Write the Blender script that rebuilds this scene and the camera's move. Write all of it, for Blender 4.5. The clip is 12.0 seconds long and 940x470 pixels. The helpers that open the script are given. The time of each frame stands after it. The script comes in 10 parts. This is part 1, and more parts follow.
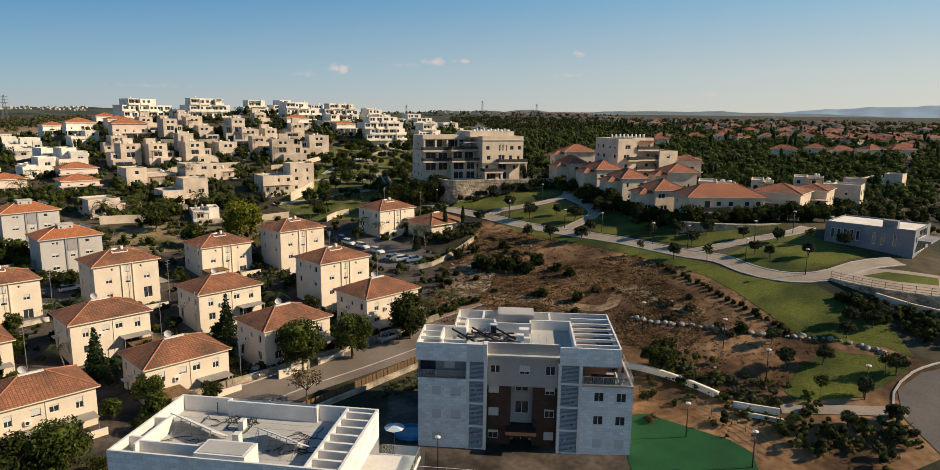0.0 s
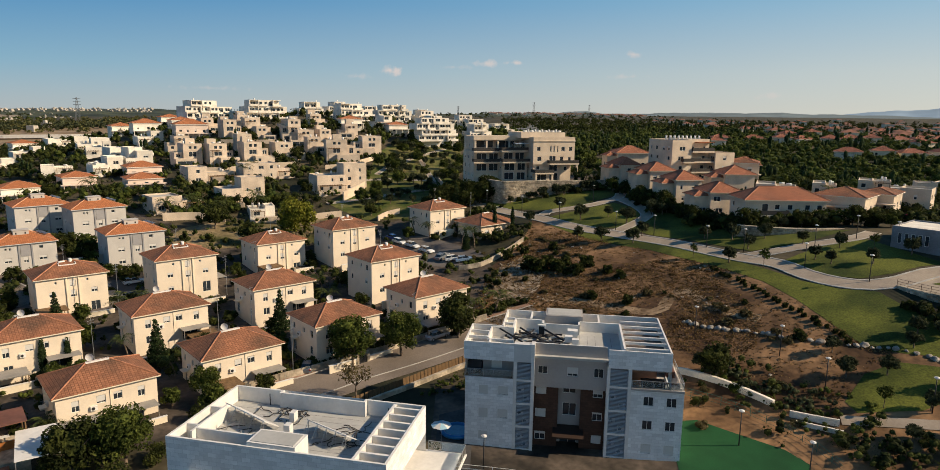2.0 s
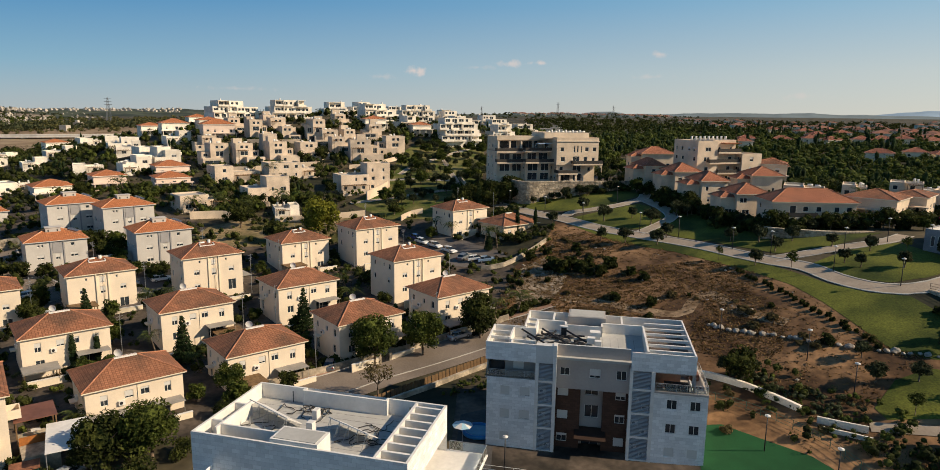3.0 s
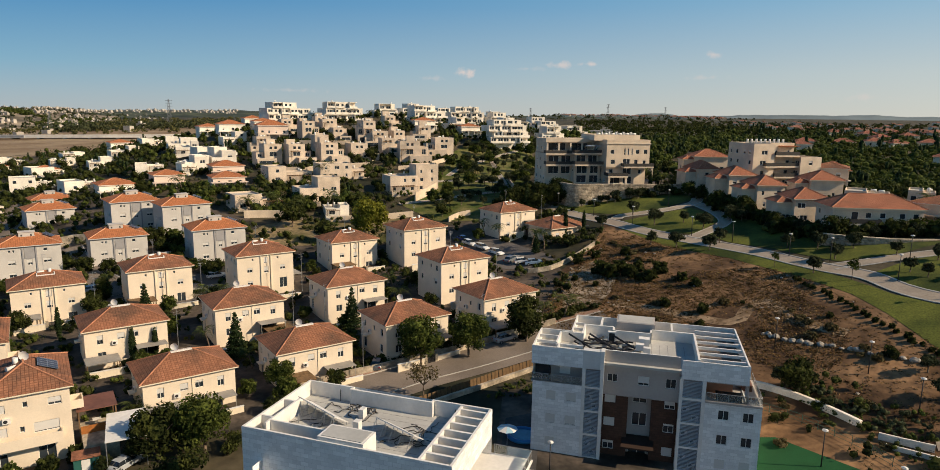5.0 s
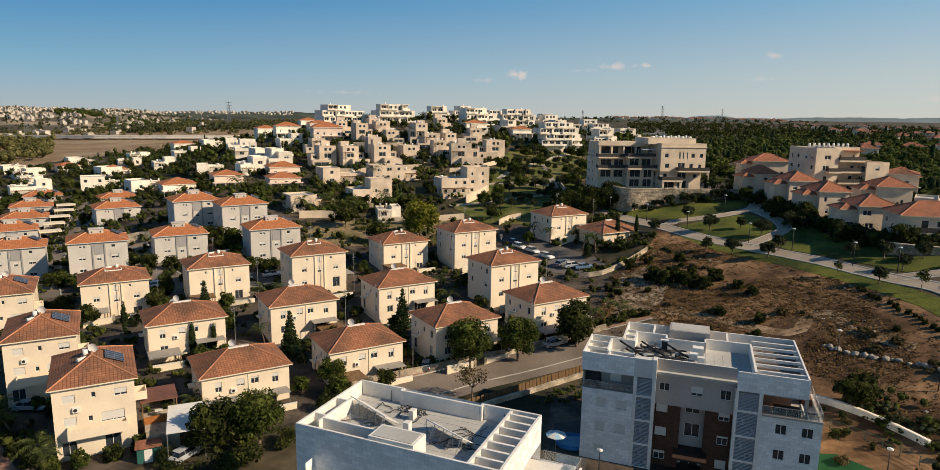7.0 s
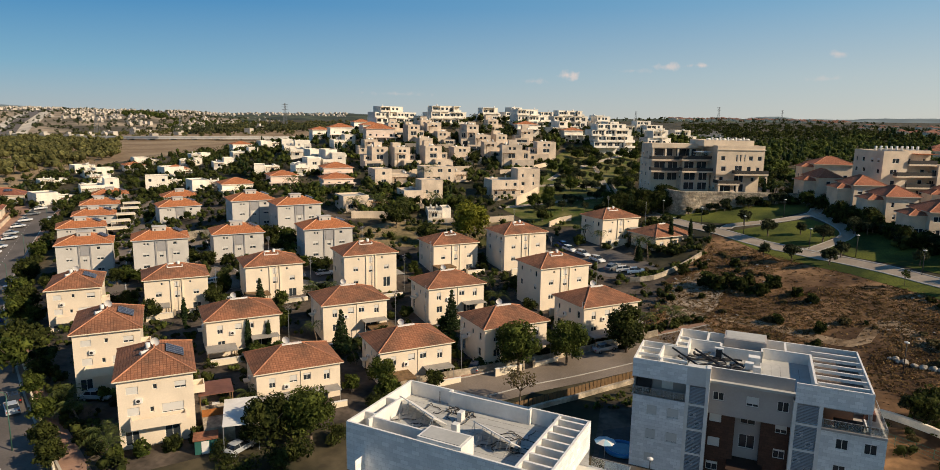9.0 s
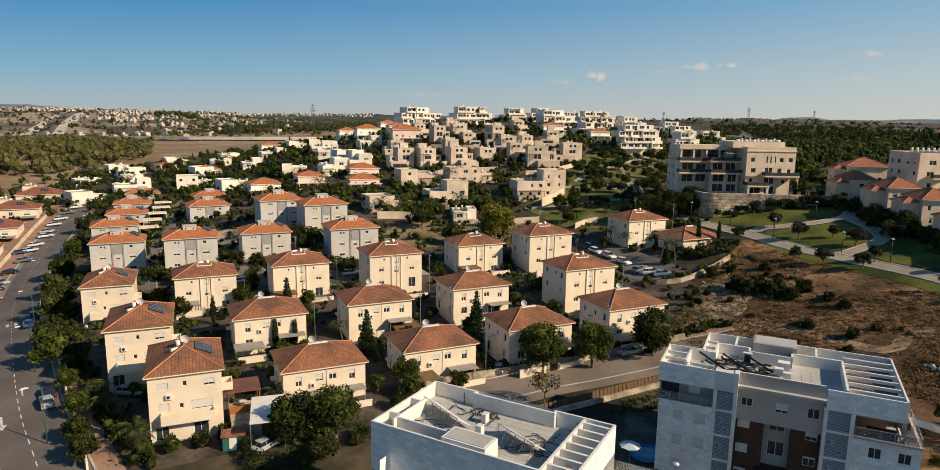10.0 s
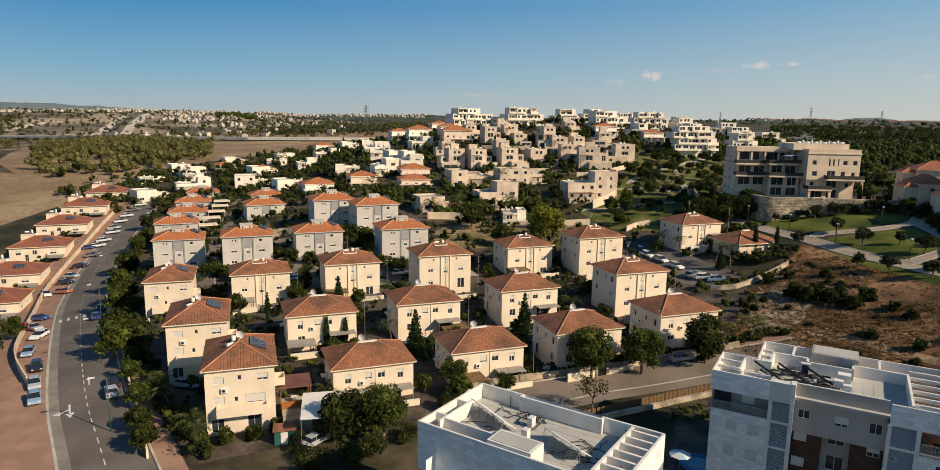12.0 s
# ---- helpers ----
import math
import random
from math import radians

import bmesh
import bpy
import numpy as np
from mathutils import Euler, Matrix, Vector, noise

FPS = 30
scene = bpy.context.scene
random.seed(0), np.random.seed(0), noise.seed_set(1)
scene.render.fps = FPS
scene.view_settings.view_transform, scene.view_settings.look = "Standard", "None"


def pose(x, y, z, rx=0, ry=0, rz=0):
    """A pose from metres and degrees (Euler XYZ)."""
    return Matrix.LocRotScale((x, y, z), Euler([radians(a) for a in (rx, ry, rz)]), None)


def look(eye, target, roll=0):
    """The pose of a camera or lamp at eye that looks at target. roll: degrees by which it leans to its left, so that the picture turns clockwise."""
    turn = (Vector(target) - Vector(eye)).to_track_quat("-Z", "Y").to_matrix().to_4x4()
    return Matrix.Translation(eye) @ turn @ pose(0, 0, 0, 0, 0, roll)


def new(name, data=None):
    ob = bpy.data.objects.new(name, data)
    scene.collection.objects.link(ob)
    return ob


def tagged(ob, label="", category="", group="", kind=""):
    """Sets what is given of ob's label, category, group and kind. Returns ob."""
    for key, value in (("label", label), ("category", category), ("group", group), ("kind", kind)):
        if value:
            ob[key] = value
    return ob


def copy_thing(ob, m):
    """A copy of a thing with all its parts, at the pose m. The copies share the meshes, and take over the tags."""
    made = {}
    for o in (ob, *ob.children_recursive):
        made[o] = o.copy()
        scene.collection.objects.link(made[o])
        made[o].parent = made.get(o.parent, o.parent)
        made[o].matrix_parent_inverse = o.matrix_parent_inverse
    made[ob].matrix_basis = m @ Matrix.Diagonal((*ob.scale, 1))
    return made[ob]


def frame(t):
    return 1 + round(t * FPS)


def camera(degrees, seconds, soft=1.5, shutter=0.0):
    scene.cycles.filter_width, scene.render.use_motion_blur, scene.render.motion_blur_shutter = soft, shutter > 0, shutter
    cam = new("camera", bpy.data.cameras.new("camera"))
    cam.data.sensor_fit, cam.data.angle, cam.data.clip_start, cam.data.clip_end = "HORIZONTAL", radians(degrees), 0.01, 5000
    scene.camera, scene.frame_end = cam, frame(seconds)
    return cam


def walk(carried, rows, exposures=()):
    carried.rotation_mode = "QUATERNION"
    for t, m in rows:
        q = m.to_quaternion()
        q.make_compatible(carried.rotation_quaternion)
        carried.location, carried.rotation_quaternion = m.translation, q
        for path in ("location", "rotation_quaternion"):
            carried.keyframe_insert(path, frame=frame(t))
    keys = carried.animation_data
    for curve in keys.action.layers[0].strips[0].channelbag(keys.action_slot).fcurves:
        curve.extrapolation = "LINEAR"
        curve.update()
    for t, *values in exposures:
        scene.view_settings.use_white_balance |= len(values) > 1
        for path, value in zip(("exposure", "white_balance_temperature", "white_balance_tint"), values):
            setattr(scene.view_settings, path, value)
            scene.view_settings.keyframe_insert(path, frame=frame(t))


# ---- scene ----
cam = camera(71.0, 12.0, soft=0.6)
# seconds, yaw, pitch, roll of the hovering camera as it turns, and its slow drift and climb
EYE = (0.0, 0.0, 41.5)
PATH = [
    (0.0, 0.15, -10.52, -0.77, 0.02, -0.22, 0.14), (0.5, 1.28, -10.49, -0.77, 0.05, -0.26, 0.08), (1.0, 2.37, -10.48, -0.77, 0.07, -0.28, 0.03),
    (1.5, 3.47, -10.46, -0.76, 0.10, -0.31, -0.04), (2.0, 4.56, -10.44, -0.76, 0.13, -0.34, -0.10), (2.5, 5.58, -10.44, -0.78, 0.14, -0.33, -0.12),
    (4.5, 9.60, -10.42, -0.85, 0.04, -0.10, -0.09), (5.0, 10.72, -10.38, -0.86, 0.03, -0.06, -0.03), (5.5, 11.81, -10.34, -0.89, 0.0, -0.03, 0.01),
    (6.0, 12.89, -10.31, -0.91, -0.05, -0.06, 0.08), (6.5, 13.98, -10.30, -0.93, -0.11, -0.13, 0.16), (7.0, 15.08, -10.29, -0.95, -0.20, -0.19, 0.24),
    (9.0, 19.43, -10.26, -0.92, -0.32, -0.22, 0.41), (9.5, 20.54, -10.25, -0.90, -0.33, -0.21, 0.46), (10.0, 21.65, -10.24, -0.90, -0.35, -0.22, 0.50),
    (10.5, 22.76, -10.22, -0.88, -0.33, -0.23, 0.54), (11.0, 23.87, -10.23, -0.86, -0.29, -0.21, 0.60), (11.5, 24.97, -10.25, -0.85, -0.26, -0.18, 0.66), (12.0, 26.05, -10.26, -0.87, -0.24, -0.18, 0.71),
]


def aim(yaw, pitch, roll, dx, dy, dz):
    eye = Vector(EYE) + Vector((dx, dy, dz))
    return look(eye, eye + Vector((-math.sin(radians(yaw)) * math.cos(radians(pitch)), math.cos(radians(yaw)) * math.cos(radians(pitch)), math.sin(radians(pitch)))), -roll)


walk(cam, [(row[0], aim(*row[1:])) for row in PATH])

# ---- daylight: a clear late-afternoon sky, the sun off to the side at 32 degrees ----
SUN_FROM = Vector((0.998, -0.06, 0.0)).normalized()
SUN_UP = radians(32)
world = bpy.data.worlds.new("sky")
scene.world = world
world.use_nodes = True
wn, wl = world.node_tree.nodes, world.node_tree.links
sky = wn.new("ShaderNodeTexSky")
sky.sky_type, sky.sun_disc = "NISHITA", False
sky.sun_elevation, sky.sun_rotation = SUN_UP, math.atan2(SUN_FROM.x, SUN_FROM.y)
sky.altitude, sky.air_density, sky.dust_density, sky.ozone_density = 1500, 1.0, 1.0, 2.0
wn["Background"].inputs["Strength"].default_value = 0.0593
# low haze: from clear blue away from the sun to a pale veil towards it, paler at the horizon
tc = wn.new("ShaderNodeTexCoord")
split = wn.new("ShaderNodeSeparateXYZ")
wl.new(tc.outputs["Generated"], split.inputs[0])


def sky_ramp(stops):
    ramp = wn.new("ShaderNodeValToRGB")
    while len(ramp.color_ramp.elements) < len(stops):
        ramp.color_ramp.elements.new(0.5)
    for e, (at, colour) in zip(ramp.color_ramp.elements, stops):
        e.position, e.color = at, (*colour, 1)
    wl.new(split.outputs["Z"], ramp.inputs["Fac"])
    return ramp.outputs["Color"]


clear = sky_ramp(((0.0, (0.39, 0.47, 0.53)), (0.06, (0.17, 0.40, 0.58)), (0.15, (0.02, 0.24, 0.53)), (0.4, (0.03, 0.15, 0.36)), (1.0, (0.02, 0.09, 0.24))))
hazy = sky_ramp(((0.0, (0.74, 0.72, 0.64)), (0.06, (0.66, 0.70, 0.67)), (0.16, (0.32, 0.57, 0.74)), (0.4, (0.10, 0.25, 0.42)), (1.0, (0.03, 0.10, 0.24))))
toward = wn.new("ShaderNodeVectorMath")
toward.operation = "DOT_PRODUCT"
toward.inputs[1].default_value = (SUN_FROM.x, SUN_FROM.y, 0)
wl.new(tc.outputs["Generated"], toward.inputs[0])
veil = wn.new("ShaderNodeMapRange")
for key, v in (("From Min", -0.85), ("From Max", 0.55), ("To Min", 0.0), ("To Max", 1.0)):
    veil.inputs[key].default_value = v
wl.new(toward.outputs["Value"], veil.inputs["Value"])
haze = wn.new("ShaderNodeMix")
haze.data_type = "RGBA"
wl.new(veil.outputs["Result"], haze.inputs["Factor"])
wl.new(clear, haze.inputs[6])
wl.new(hazy, haze.inputs[7])
gain = wn.new("ShaderNodeVectorMath")
gain.operation = "SCALE"
gain.inputs["Scale"].default_value = 14.3
wl.new(haze.outputs[2], gain.inputs[0])
both = wn.new("ShaderNodeMix")
both.data_type = "RGBA"
both.inputs["Factor"].default_value = 0.8
wl.new(sky.outputs["Color"], both.inputs[6])
wl.new(gain.outputs["Vector"], both.inputs[7])
# a few small fair-weather clouds low over the horizon: direction, half width, half height
CLOUDS = [((-0.1984, 0.9782, 0.0607), 0.027, 0.009, 0.9), ((-0.2458, 0.968, 0.0513), 0.034, 0.006, 0.35), ((-0.0581, 0.9957, 0.0723), 0.023, 0.007, 0.7), ((-0.0155, 0.9971, 0.0741), 0.018, 0.005, 0.75), ((0.1524, 0.9846, 0.0859), 0.02, 0.006, 0.6),
          ((-0.1072, 0.992, 0.0669), 0.032, 0.005, 0.35), ((0.339, 0.9404, 0.0279), 0.045, 0.008, 0.35), ((-0.4333, 0.9007, 0.0301), 0.06, 0.005, 0.35), ((0.1468, 0.9877, 0.0548), 0.034, 0.005, 0.3)]
warp = wn.new("ShaderNodeTexNoise")
warp.inputs["Scale"].default_value, warp.inputs["Detail"].default_value = 70.0, 5.0
wl.new(tc.outputs["Generated"], warp.inputs["Vector"])
sky_colour = both.outputs[2]
for way, wide, tall, dense in CLOUDS:
    off = wn.new("ShaderNodeVectorMath")
    off.operation = "SUBTRACT"
    off.inputs[1].default_value = way
    wl.new(tc.outputs["Generated"], off.inputs[0])
    scaled = wn.new("ShaderNodeVectorMath")
    scaled.operation = "MULTIPLY"
    scaled.inputs[1].default_value = (1 / wide, 1 / wide, 1 / tall)
    wl.new(off.outputs["Vector"], scaled.inputs[0])
    far = wn.new("ShaderNodeVectorMath")
    far.operation = "LENGTH"
    wl.new(scaled.outputs["Vector"], far.inputs[0])
    ragged = wn.new("ShaderNodeMath")
    ragged.operation = "MULTIPLY_ADD"
    ragged.inputs[1].default_value = 2.6
    wl.new(warp.outputs["Fac"], ragged.inputs[0])
    wl.new(far.outputs["Value"], ragged.inputs[2])
    body = wn.new("ShaderNodeMapRange")
    body.interpolation_type = "SMOOTHSTEP"
    for key, v in (("From Min", 1.1), ("From Max", 2.1), ("To Min", dense), ("To Max", 0.0)):
        body.inputs[key].default_value = v
    wl.new(ragged.outputs["Value"], body.inputs["Value"])
    puff = wn.new("ShaderNodeMix")
    puff.data_type = "RGBA"
    wl.new(body.outputs["Result"], puff.inputs["Factor"])
    wl.new(sky_colour, puff.inputs[6])
    puff.inputs[7].default_value = (10.6, 9.2, 8.6, 1)
    sky_colour = puff.outputs[2]
wl.new(sky_colour, wn["Background"].inputs["Color"])
sun = new("sun", bpy.data.lights.new("sun", "SUN"))
sun.data.energy, sun.data.angle, sun.data.color = 5.0, radians(0.5), (1.0, 0.81, 0.58)
sun.matrix_world = look((0, 0, 0), (-SUN_FROM * math.cos(SUN_UP) - Vector((0, 0, math.sin(SUN_UP)))))
scene.view_settings.exposure = 0.18

# ---- materials ----
def material(name, colour, rough=0.8, vary=0.15, grain=3.0, blotch=0.25, bump=0.0, metal=0.0, second=None, spec=0.3, stretch=(1, 1, 1), island=0.0, each=0.0):
    """A surface with variation at two scales (a coarse blotch and a fine grain), in metres of the object's own space."""
    m = bpy.data.materials.new(name)
    m.use_nodes = True
    n, l = m.node_tree.nodes, m.node_tree.links
    b = n["Principled BSDF"]
    b.inputs["Roughness"].default_value, b.inputs["Metallic"].default_value = rough, metal
    b.inputs["Specular IOR Level"].default_value = spec
    tc, mp = n.new("ShaderNodeTexCoord"), n.new("ShaderNodeMapping")
    mp.inputs["Scale"].default_value = stretch
    l.new(tc.outputs["Object"], mp.inputs["Vector"])
    coarse, fine = n.new("ShaderNodeTexNoise"), n.new("ShaderNodeTexNoise")
    coarse.inputs["Scale"].default_value, coarse.inputs["Detail"].default_value = blotch, 4
    fine.inputs["Scale"].default_value, fine.inputs["Detail"].default_value = grain, 3
    for t in (coarse, fine):
        l.new(mp.outputs["Vector"], t.inputs["Vector"])
    ramp = n.new("ShaderNodeValToRGB")
    ramp.color_ramp.elements[0].position, ramp.color_ramp.elements[1].position = 0.38, 0.62
    dark = [c * (1 - vary) for c in colour]
    light = second or [min(1, c * (1 + vary)) for c in colour]
    ramp.color_ramp.elements[0].color, ramp.color_ramp.elements[1].color = (*dark, 1), (*light, 1)
    l.new(coarse.outputs["Fac"], ramp.inputs["Fac"])
    mul = n.new("ShaderNodeMix")
    mul.data_type, mul.blend_type = "RGBA", "MULTIPLY"
    mul.inputs["Factor"].default_value = 1.0
    rg = n.new("ShaderNodeMapRange")
    rg.inputs["From Min"].default_value, rg.inputs["From Max"].default_value = 0.3, 0.7
    rg.inputs["To Min"].default_value, rg.inputs["To Max"].default_value = 1 - vary, 1 + 0.5 * vary
    l.new(fine.outputs["Fac"], rg.inputs["Value"])
    l.new(ramp.outputs["Color"], mul.inputs[6])
    l.new(rg.outputs["Result"], mul.inputs[7])
    out = mul.outputs[2]
    if island or each:
        src = n.new("ShaderNodeNewGeometry").outputs["Random Per Island"] if island else n.new("ShaderNodeObjectInfo").outputs["Random"]
        r2 = n.new("ShaderNodeMapRange")
        amount = island or each
        r2.inputs["To Min"].default_value, r2.inputs["To Max"].default_value = 1 - amount, 1 + amount
        l.new(src, r2.inputs["Value"])
        m2 = n.new("ShaderNodeMix")
        m2.data_type, m2.blend_type = "RGBA", "MULTIPLY"
        m2.inputs["Factor"].default_value = 1.0
        l.new(out, m2.inputs[6])
        l.new(r2.outputs["Result"], m2.inputs[7])
        out = m2.outputs[2]
    l.new(out, b.inputs["Base Color"])
    if bump:
        bp = n.new("ShaderNodeBump")
        bp.inputs["Strength"].default_value, bp.inputs["Distance"].default_value = 0.6, bump
        l.new(fine.outputs["Fac"], bp.inputs["Height"])
        l.new(bp.outputs["Normal"], b.inputs["Normal"])
    return m


def tiled(name, colour, mortar, w, h, rough=0.7, vary=0.2, offset=0.5, joint=0.012, bump=0.01):
    """Coursed cladding or paving from UVs in metres."""
    m = material(name, colour, rough, vary * 0.4, 5.0, 0.4)
    n, l = m.node_tree.nodes, m.node_tree.links
    b = n["Principled BSDF"]
    base = b.inputs["Base Color"].links[0].from_socket
    uv, br = n.new("ShaderNodeUVMap"), n.new("ShaderNodeTexBrick")
    br.inputs["Scale"].default_value, br.inputs["Brick Width"].default_value, br.inputs["Row Height"].default_value = 1.0, w, h
    br.inputs["Mortar Size"].default_value, br.offset = joint, offset
    br.inputs["Color1"].default_value, br.inputs["Color2"].default_value = (1 - vary,) * 3 + (1,), (1 + vary * 0.5,) * 3 + (1,)
    br.inputs["Mortar"].default_value = (*[a / max(c, 0.01) for a, c in zip(mortar, colour)], 1)
    l.new(uv.outputs["UV"], br.inputs["Vector"])
    mul = n.new("ShaderNodeMix")
    mul.data_type, mul.blend_type = "RGBA", "MULTIPLY"
    mul.inputs["Factor"].default_value = 1.0
    l.new(base, mul.inputs[6])
    l.new(br.outputs["Color"], mul.inputs[7])
    l.new(mul.outputs[2], b.inputs["Base Color"])
    bp = n.new("ShaderNodeBump")
    bp.invert = True
    bp.inputs["Strength"].default_value, bp.inputs["Distance"].default_value = 0.5, bump
    l.new(br.outputs["Fac"], bp.inputs["Height"])
    l.new(bp.outputs["Normal"], b.inputs["Normal"])
    return m


def roof_tiles(name, colour, stain, amount):
    """Clay tiles: ribs up the slope, courses across it, weathering in patches, from UVs in metres."""
    m = bpy.data.materials.new(name)
    m.use_nodes = True
    n, l = m.node_tree.nodes, m.node_tree.links
    b = n["Principled BSDF"]
    b.inputs["Roughness"].default_value, b.inputs["Specular IOR Level"].default_value = 0.85, 0.2
    uv, tc = n.new("ShaderNodeUVMap"), n.new("ShaderNodeTexCoord")
    br = n.new("ShaderNodeTexBrick")
    br.offset = 0.0
    for key, v in (("Scale", 1.0), ("Brick Width", 0.42), ("Row Height", 0.40), ("Mortar Size", 0.05), ("Mortar Smooth", 0.6)):
        br.inputs[key].default_value = v
    br.inputs["Color1"].default_value, br.inputs["Color2"].default_value, br.inputs["Mortar"].default_value = (0.82, 0.8, 0.8, 1), (1.12, 1.1, 1.08, 1), (0.66, 0.62, 0.60, 1)
    l.new(uv.outputs["UV"], br.inputs["Vector"])
    oi = n.new("ShaderNodeObjectInfo")
    add = n.new("ShaderNodeVectorMath")
    add.operation = "ADD"
    sc = n.new("ShaderNodeMath")
    sc.operation = "MULTIPLY"
    sc.inputs[1].default_value = 40.0
    l.new(oi.outputs["Random"], sc.inputs[0])
    l.new(tc.outputs["Object"], add.inputs[0])
    l.new(sc.outputs[0], add.inputs[1])
    patch, fine = n.new("ShaderNodeTexNoise"), n.new("ShaderNodeTexNoise")
    patch.inputs["Scale"].default_value, patch.inputs["Detail"].default_value, patch.inputs["Roughness"].default_value = 0.22, 5, 0.6
    fine.inputs["Scale"].default_value, fine.inputs["Detail"].default_value = 4.0, 2
    l.new(add.outputs["Vector"], patch.inputs["Vector"])
    l.new(tc.outputs["Object"], fine.inputs["Vector"])
    ramp = n.new("ShaderNodeValToRGB")
    ramp.color_ramp.elements[0].position, ramp.color_ramp.elements[1].position = 0.55 - amount, 0.85 - amount
    ramp.color_ramp.elements[0].color, ramp.color_ramp.elements[1].color = (*colour, 1), (*stain, 1)
    l.new(patch.outputs["Fac"], ramp.inputs["Fac"])
    mix = n.new("ShaderNodeMix")
    mix.data_type, mix.blend_type = "RGBA", "MULTIPLY"
    mix.inputs["Factor"].default_value = 1.0
    l.new(ramp.outputs["Color"], mix.inputs[6])
    l.new(br.outputs["Color"], mix.inputs[7])
    rg = n.new("ShaderNodeMapRange")
    rg.inputs["To Min"].default_value, rg.inputs["To Max"].default_value = 0.78, 1.22
    l.new(fine.outputs["Fac"], rg.inputs["Value"])
    mix2 = n.new("ShaderNodeMix")
    mix2.data_type, mix2.blend_type = "RGBA", "MULTIPLY"
    mix2.inputs["Factor"].default_value = 1.0
    l.new(mix.outputs[2], mix2.inputs[6])
    l.new(rg.outputs["Result"], mix2.inputs[7])
    l.new(mix2.outputs[2], b.inputs["Base Color"])
    bp = n.new("ShaderNodeBump")
    bp.invert = True
    bp.inputs["Strength"].default_value, bp.inputs["Distance"].default_value = 0.8, 0.05
    l.new(br.outputs["Fac"], bp.inputs["Height"])
    l.new(bp.outputs["Normal"], b.inputs["Normal"])
    return m


def leafy(name, dark, light, gloss=0.85):
    m = material(name, dark, gloss, 0.25, 2.0, 0.5, second=light, island=0.35, spec=0.12)
    n, l = m.node_tree.nodes, m.node_tree.links
    b = n["Principled BSDF"]
    b.inputs["Subsurface Weight"].default_value = 0.0
    tr = n.new("ShaderNodeBsdfTranslucent")
    l.new(b.inputs["Base Color"].links[0].from_socket, tr.inputs["Color"])
    mx = n.new("ShaderNodeMixShader")
    mx.inputs["Fac"].default_value = 0.25
    l.new(b.outputs["BSDF"], mx.inputs[1])
    l.new(tr.outputs["BSDF"], mx.inputs[2])
    l.new(mx.outputs["Shader"], n["Material Output"].inputs["Surface"])
    return m


CREAM = material("cream_plaster", (0.74, 0.63, 0.49), 0.9, 0.05, 6, 0.3, 0.004, each=0.04)
CREAM_TRIM = material("cream_trim", (0.76, 0.66, 0.50), 0.85, 0.05)
GREY = material("grey_plaster", (0.51, 0.48, 0.44), 0.9, 0.06, 6, 0.3, 0.004, each=0.05)
GREY_DARK = material("dark_grey_plaster", (0.30, 0.29, 0.29), 0.9, 0.06)
BEIGE = material("beige_stone_cladding", (0.62, 0.505, 0.39), 0.9, 0.14, 5, 0.3, 0.004, each=0.08)
SAND = material("sand_plaster", (0.68, 0.55, 0.41), 0.9, 0.1, 5, 0.3, each=0.05)
WHITE = material("white_plaster", (0.80, 0.73, 0.62), 0.85, 0.10, 5, 0.3, each=0.08)
PINK = material("pink_plaster", (0.68, 0.55, 0.46), 0.9, 0.05)
WHITE_PAINT = material("white_paint", (0.74, 0.71, 0.66), 0.6, 0.06, 3, 0.5)
ROOF_BROWN = roof_tiles("weathered_clay_tiles", (0.34, 0.150, 0.082), (0.145, 0.083, 0.055), 0.15)
ROOF_ORANGE = roof_tiles("orange_clay_tiles", (0.46, 0.175, 0.075), (0.33, 0.135, 0.07), 0.02)
ROOF_ROW = roof_tiles("brick_red_clay_tiles", (0.37, 0.15, 0.085), (0.26, 0.12, 0.075), 0.08)
ROOF_CONC = material("roof_membrane", (0.44, 0.43, 0.40), 0.9, 0.08, 2.5, 0.25, 0.004)
GLASS = material("dark_window_glass", (0.035, 0.045, 0.055), 0.08, 0.2, 1, 0.4, spec=0.6)
FRAME = material("window_frame_paint", (0.75, 0.73, 0.68), 0.5, 0.04)
SHUTTER = material("roller_shutter", (0.62, 0.60, 0.56), 0.6, 0.06, 40, 0.5, stretch=(0.02, 0.02, 1))
DARK = material("dark_metal", (0.03, 0.03, 0.032), 0.5, 0.2)
METAL = material("galvanised_metal", (0.45, 0.46, 0.47), 0.4, 0.1, 5, 1, metal=0.7)
PANEL = material("solar_panel", (0.05, 0.055, 0.08), 0.4, 0.2, 4, 1, spec=0.4)
ASPHALT_WORN = material("worn_asphalt", (0.215, 0.175, 0.14), 0.92, 0.16, 4, 0.12, 0.01)
ASPHALT = material("asphalt", (0.14, 0.122, 0.108), 0.92, 0.16, 4, 0.12, 0.01)
PATH_CONC = material("pale_path_concrete", (0.38, 0.31, 0.235), 0.9, 0.12, 3, 0.3, 0.004)
KERB = material("kerb_stone", (0.46, 0.43, 0.38), 0.9, 0.12, 4, 0.5)
PAVER = material("brick_pavers", (0.33, 0.20, 0.14), 0.9, 0.14, 6, 0.3, 0.006)
SOIL = material("dry_soil", (0.135, 0.070, 0.031), 0.95, 0.4, 0.9, 0.10, 0.14, second=(0.32, 0.180, 0.085))
SCRUB = material("scrub_ground", (0.035, 0.038, 0.018), 0.95, 0.35, 0.6, 0.05, 0.1, second=(0.11, 0.085, 0.048))
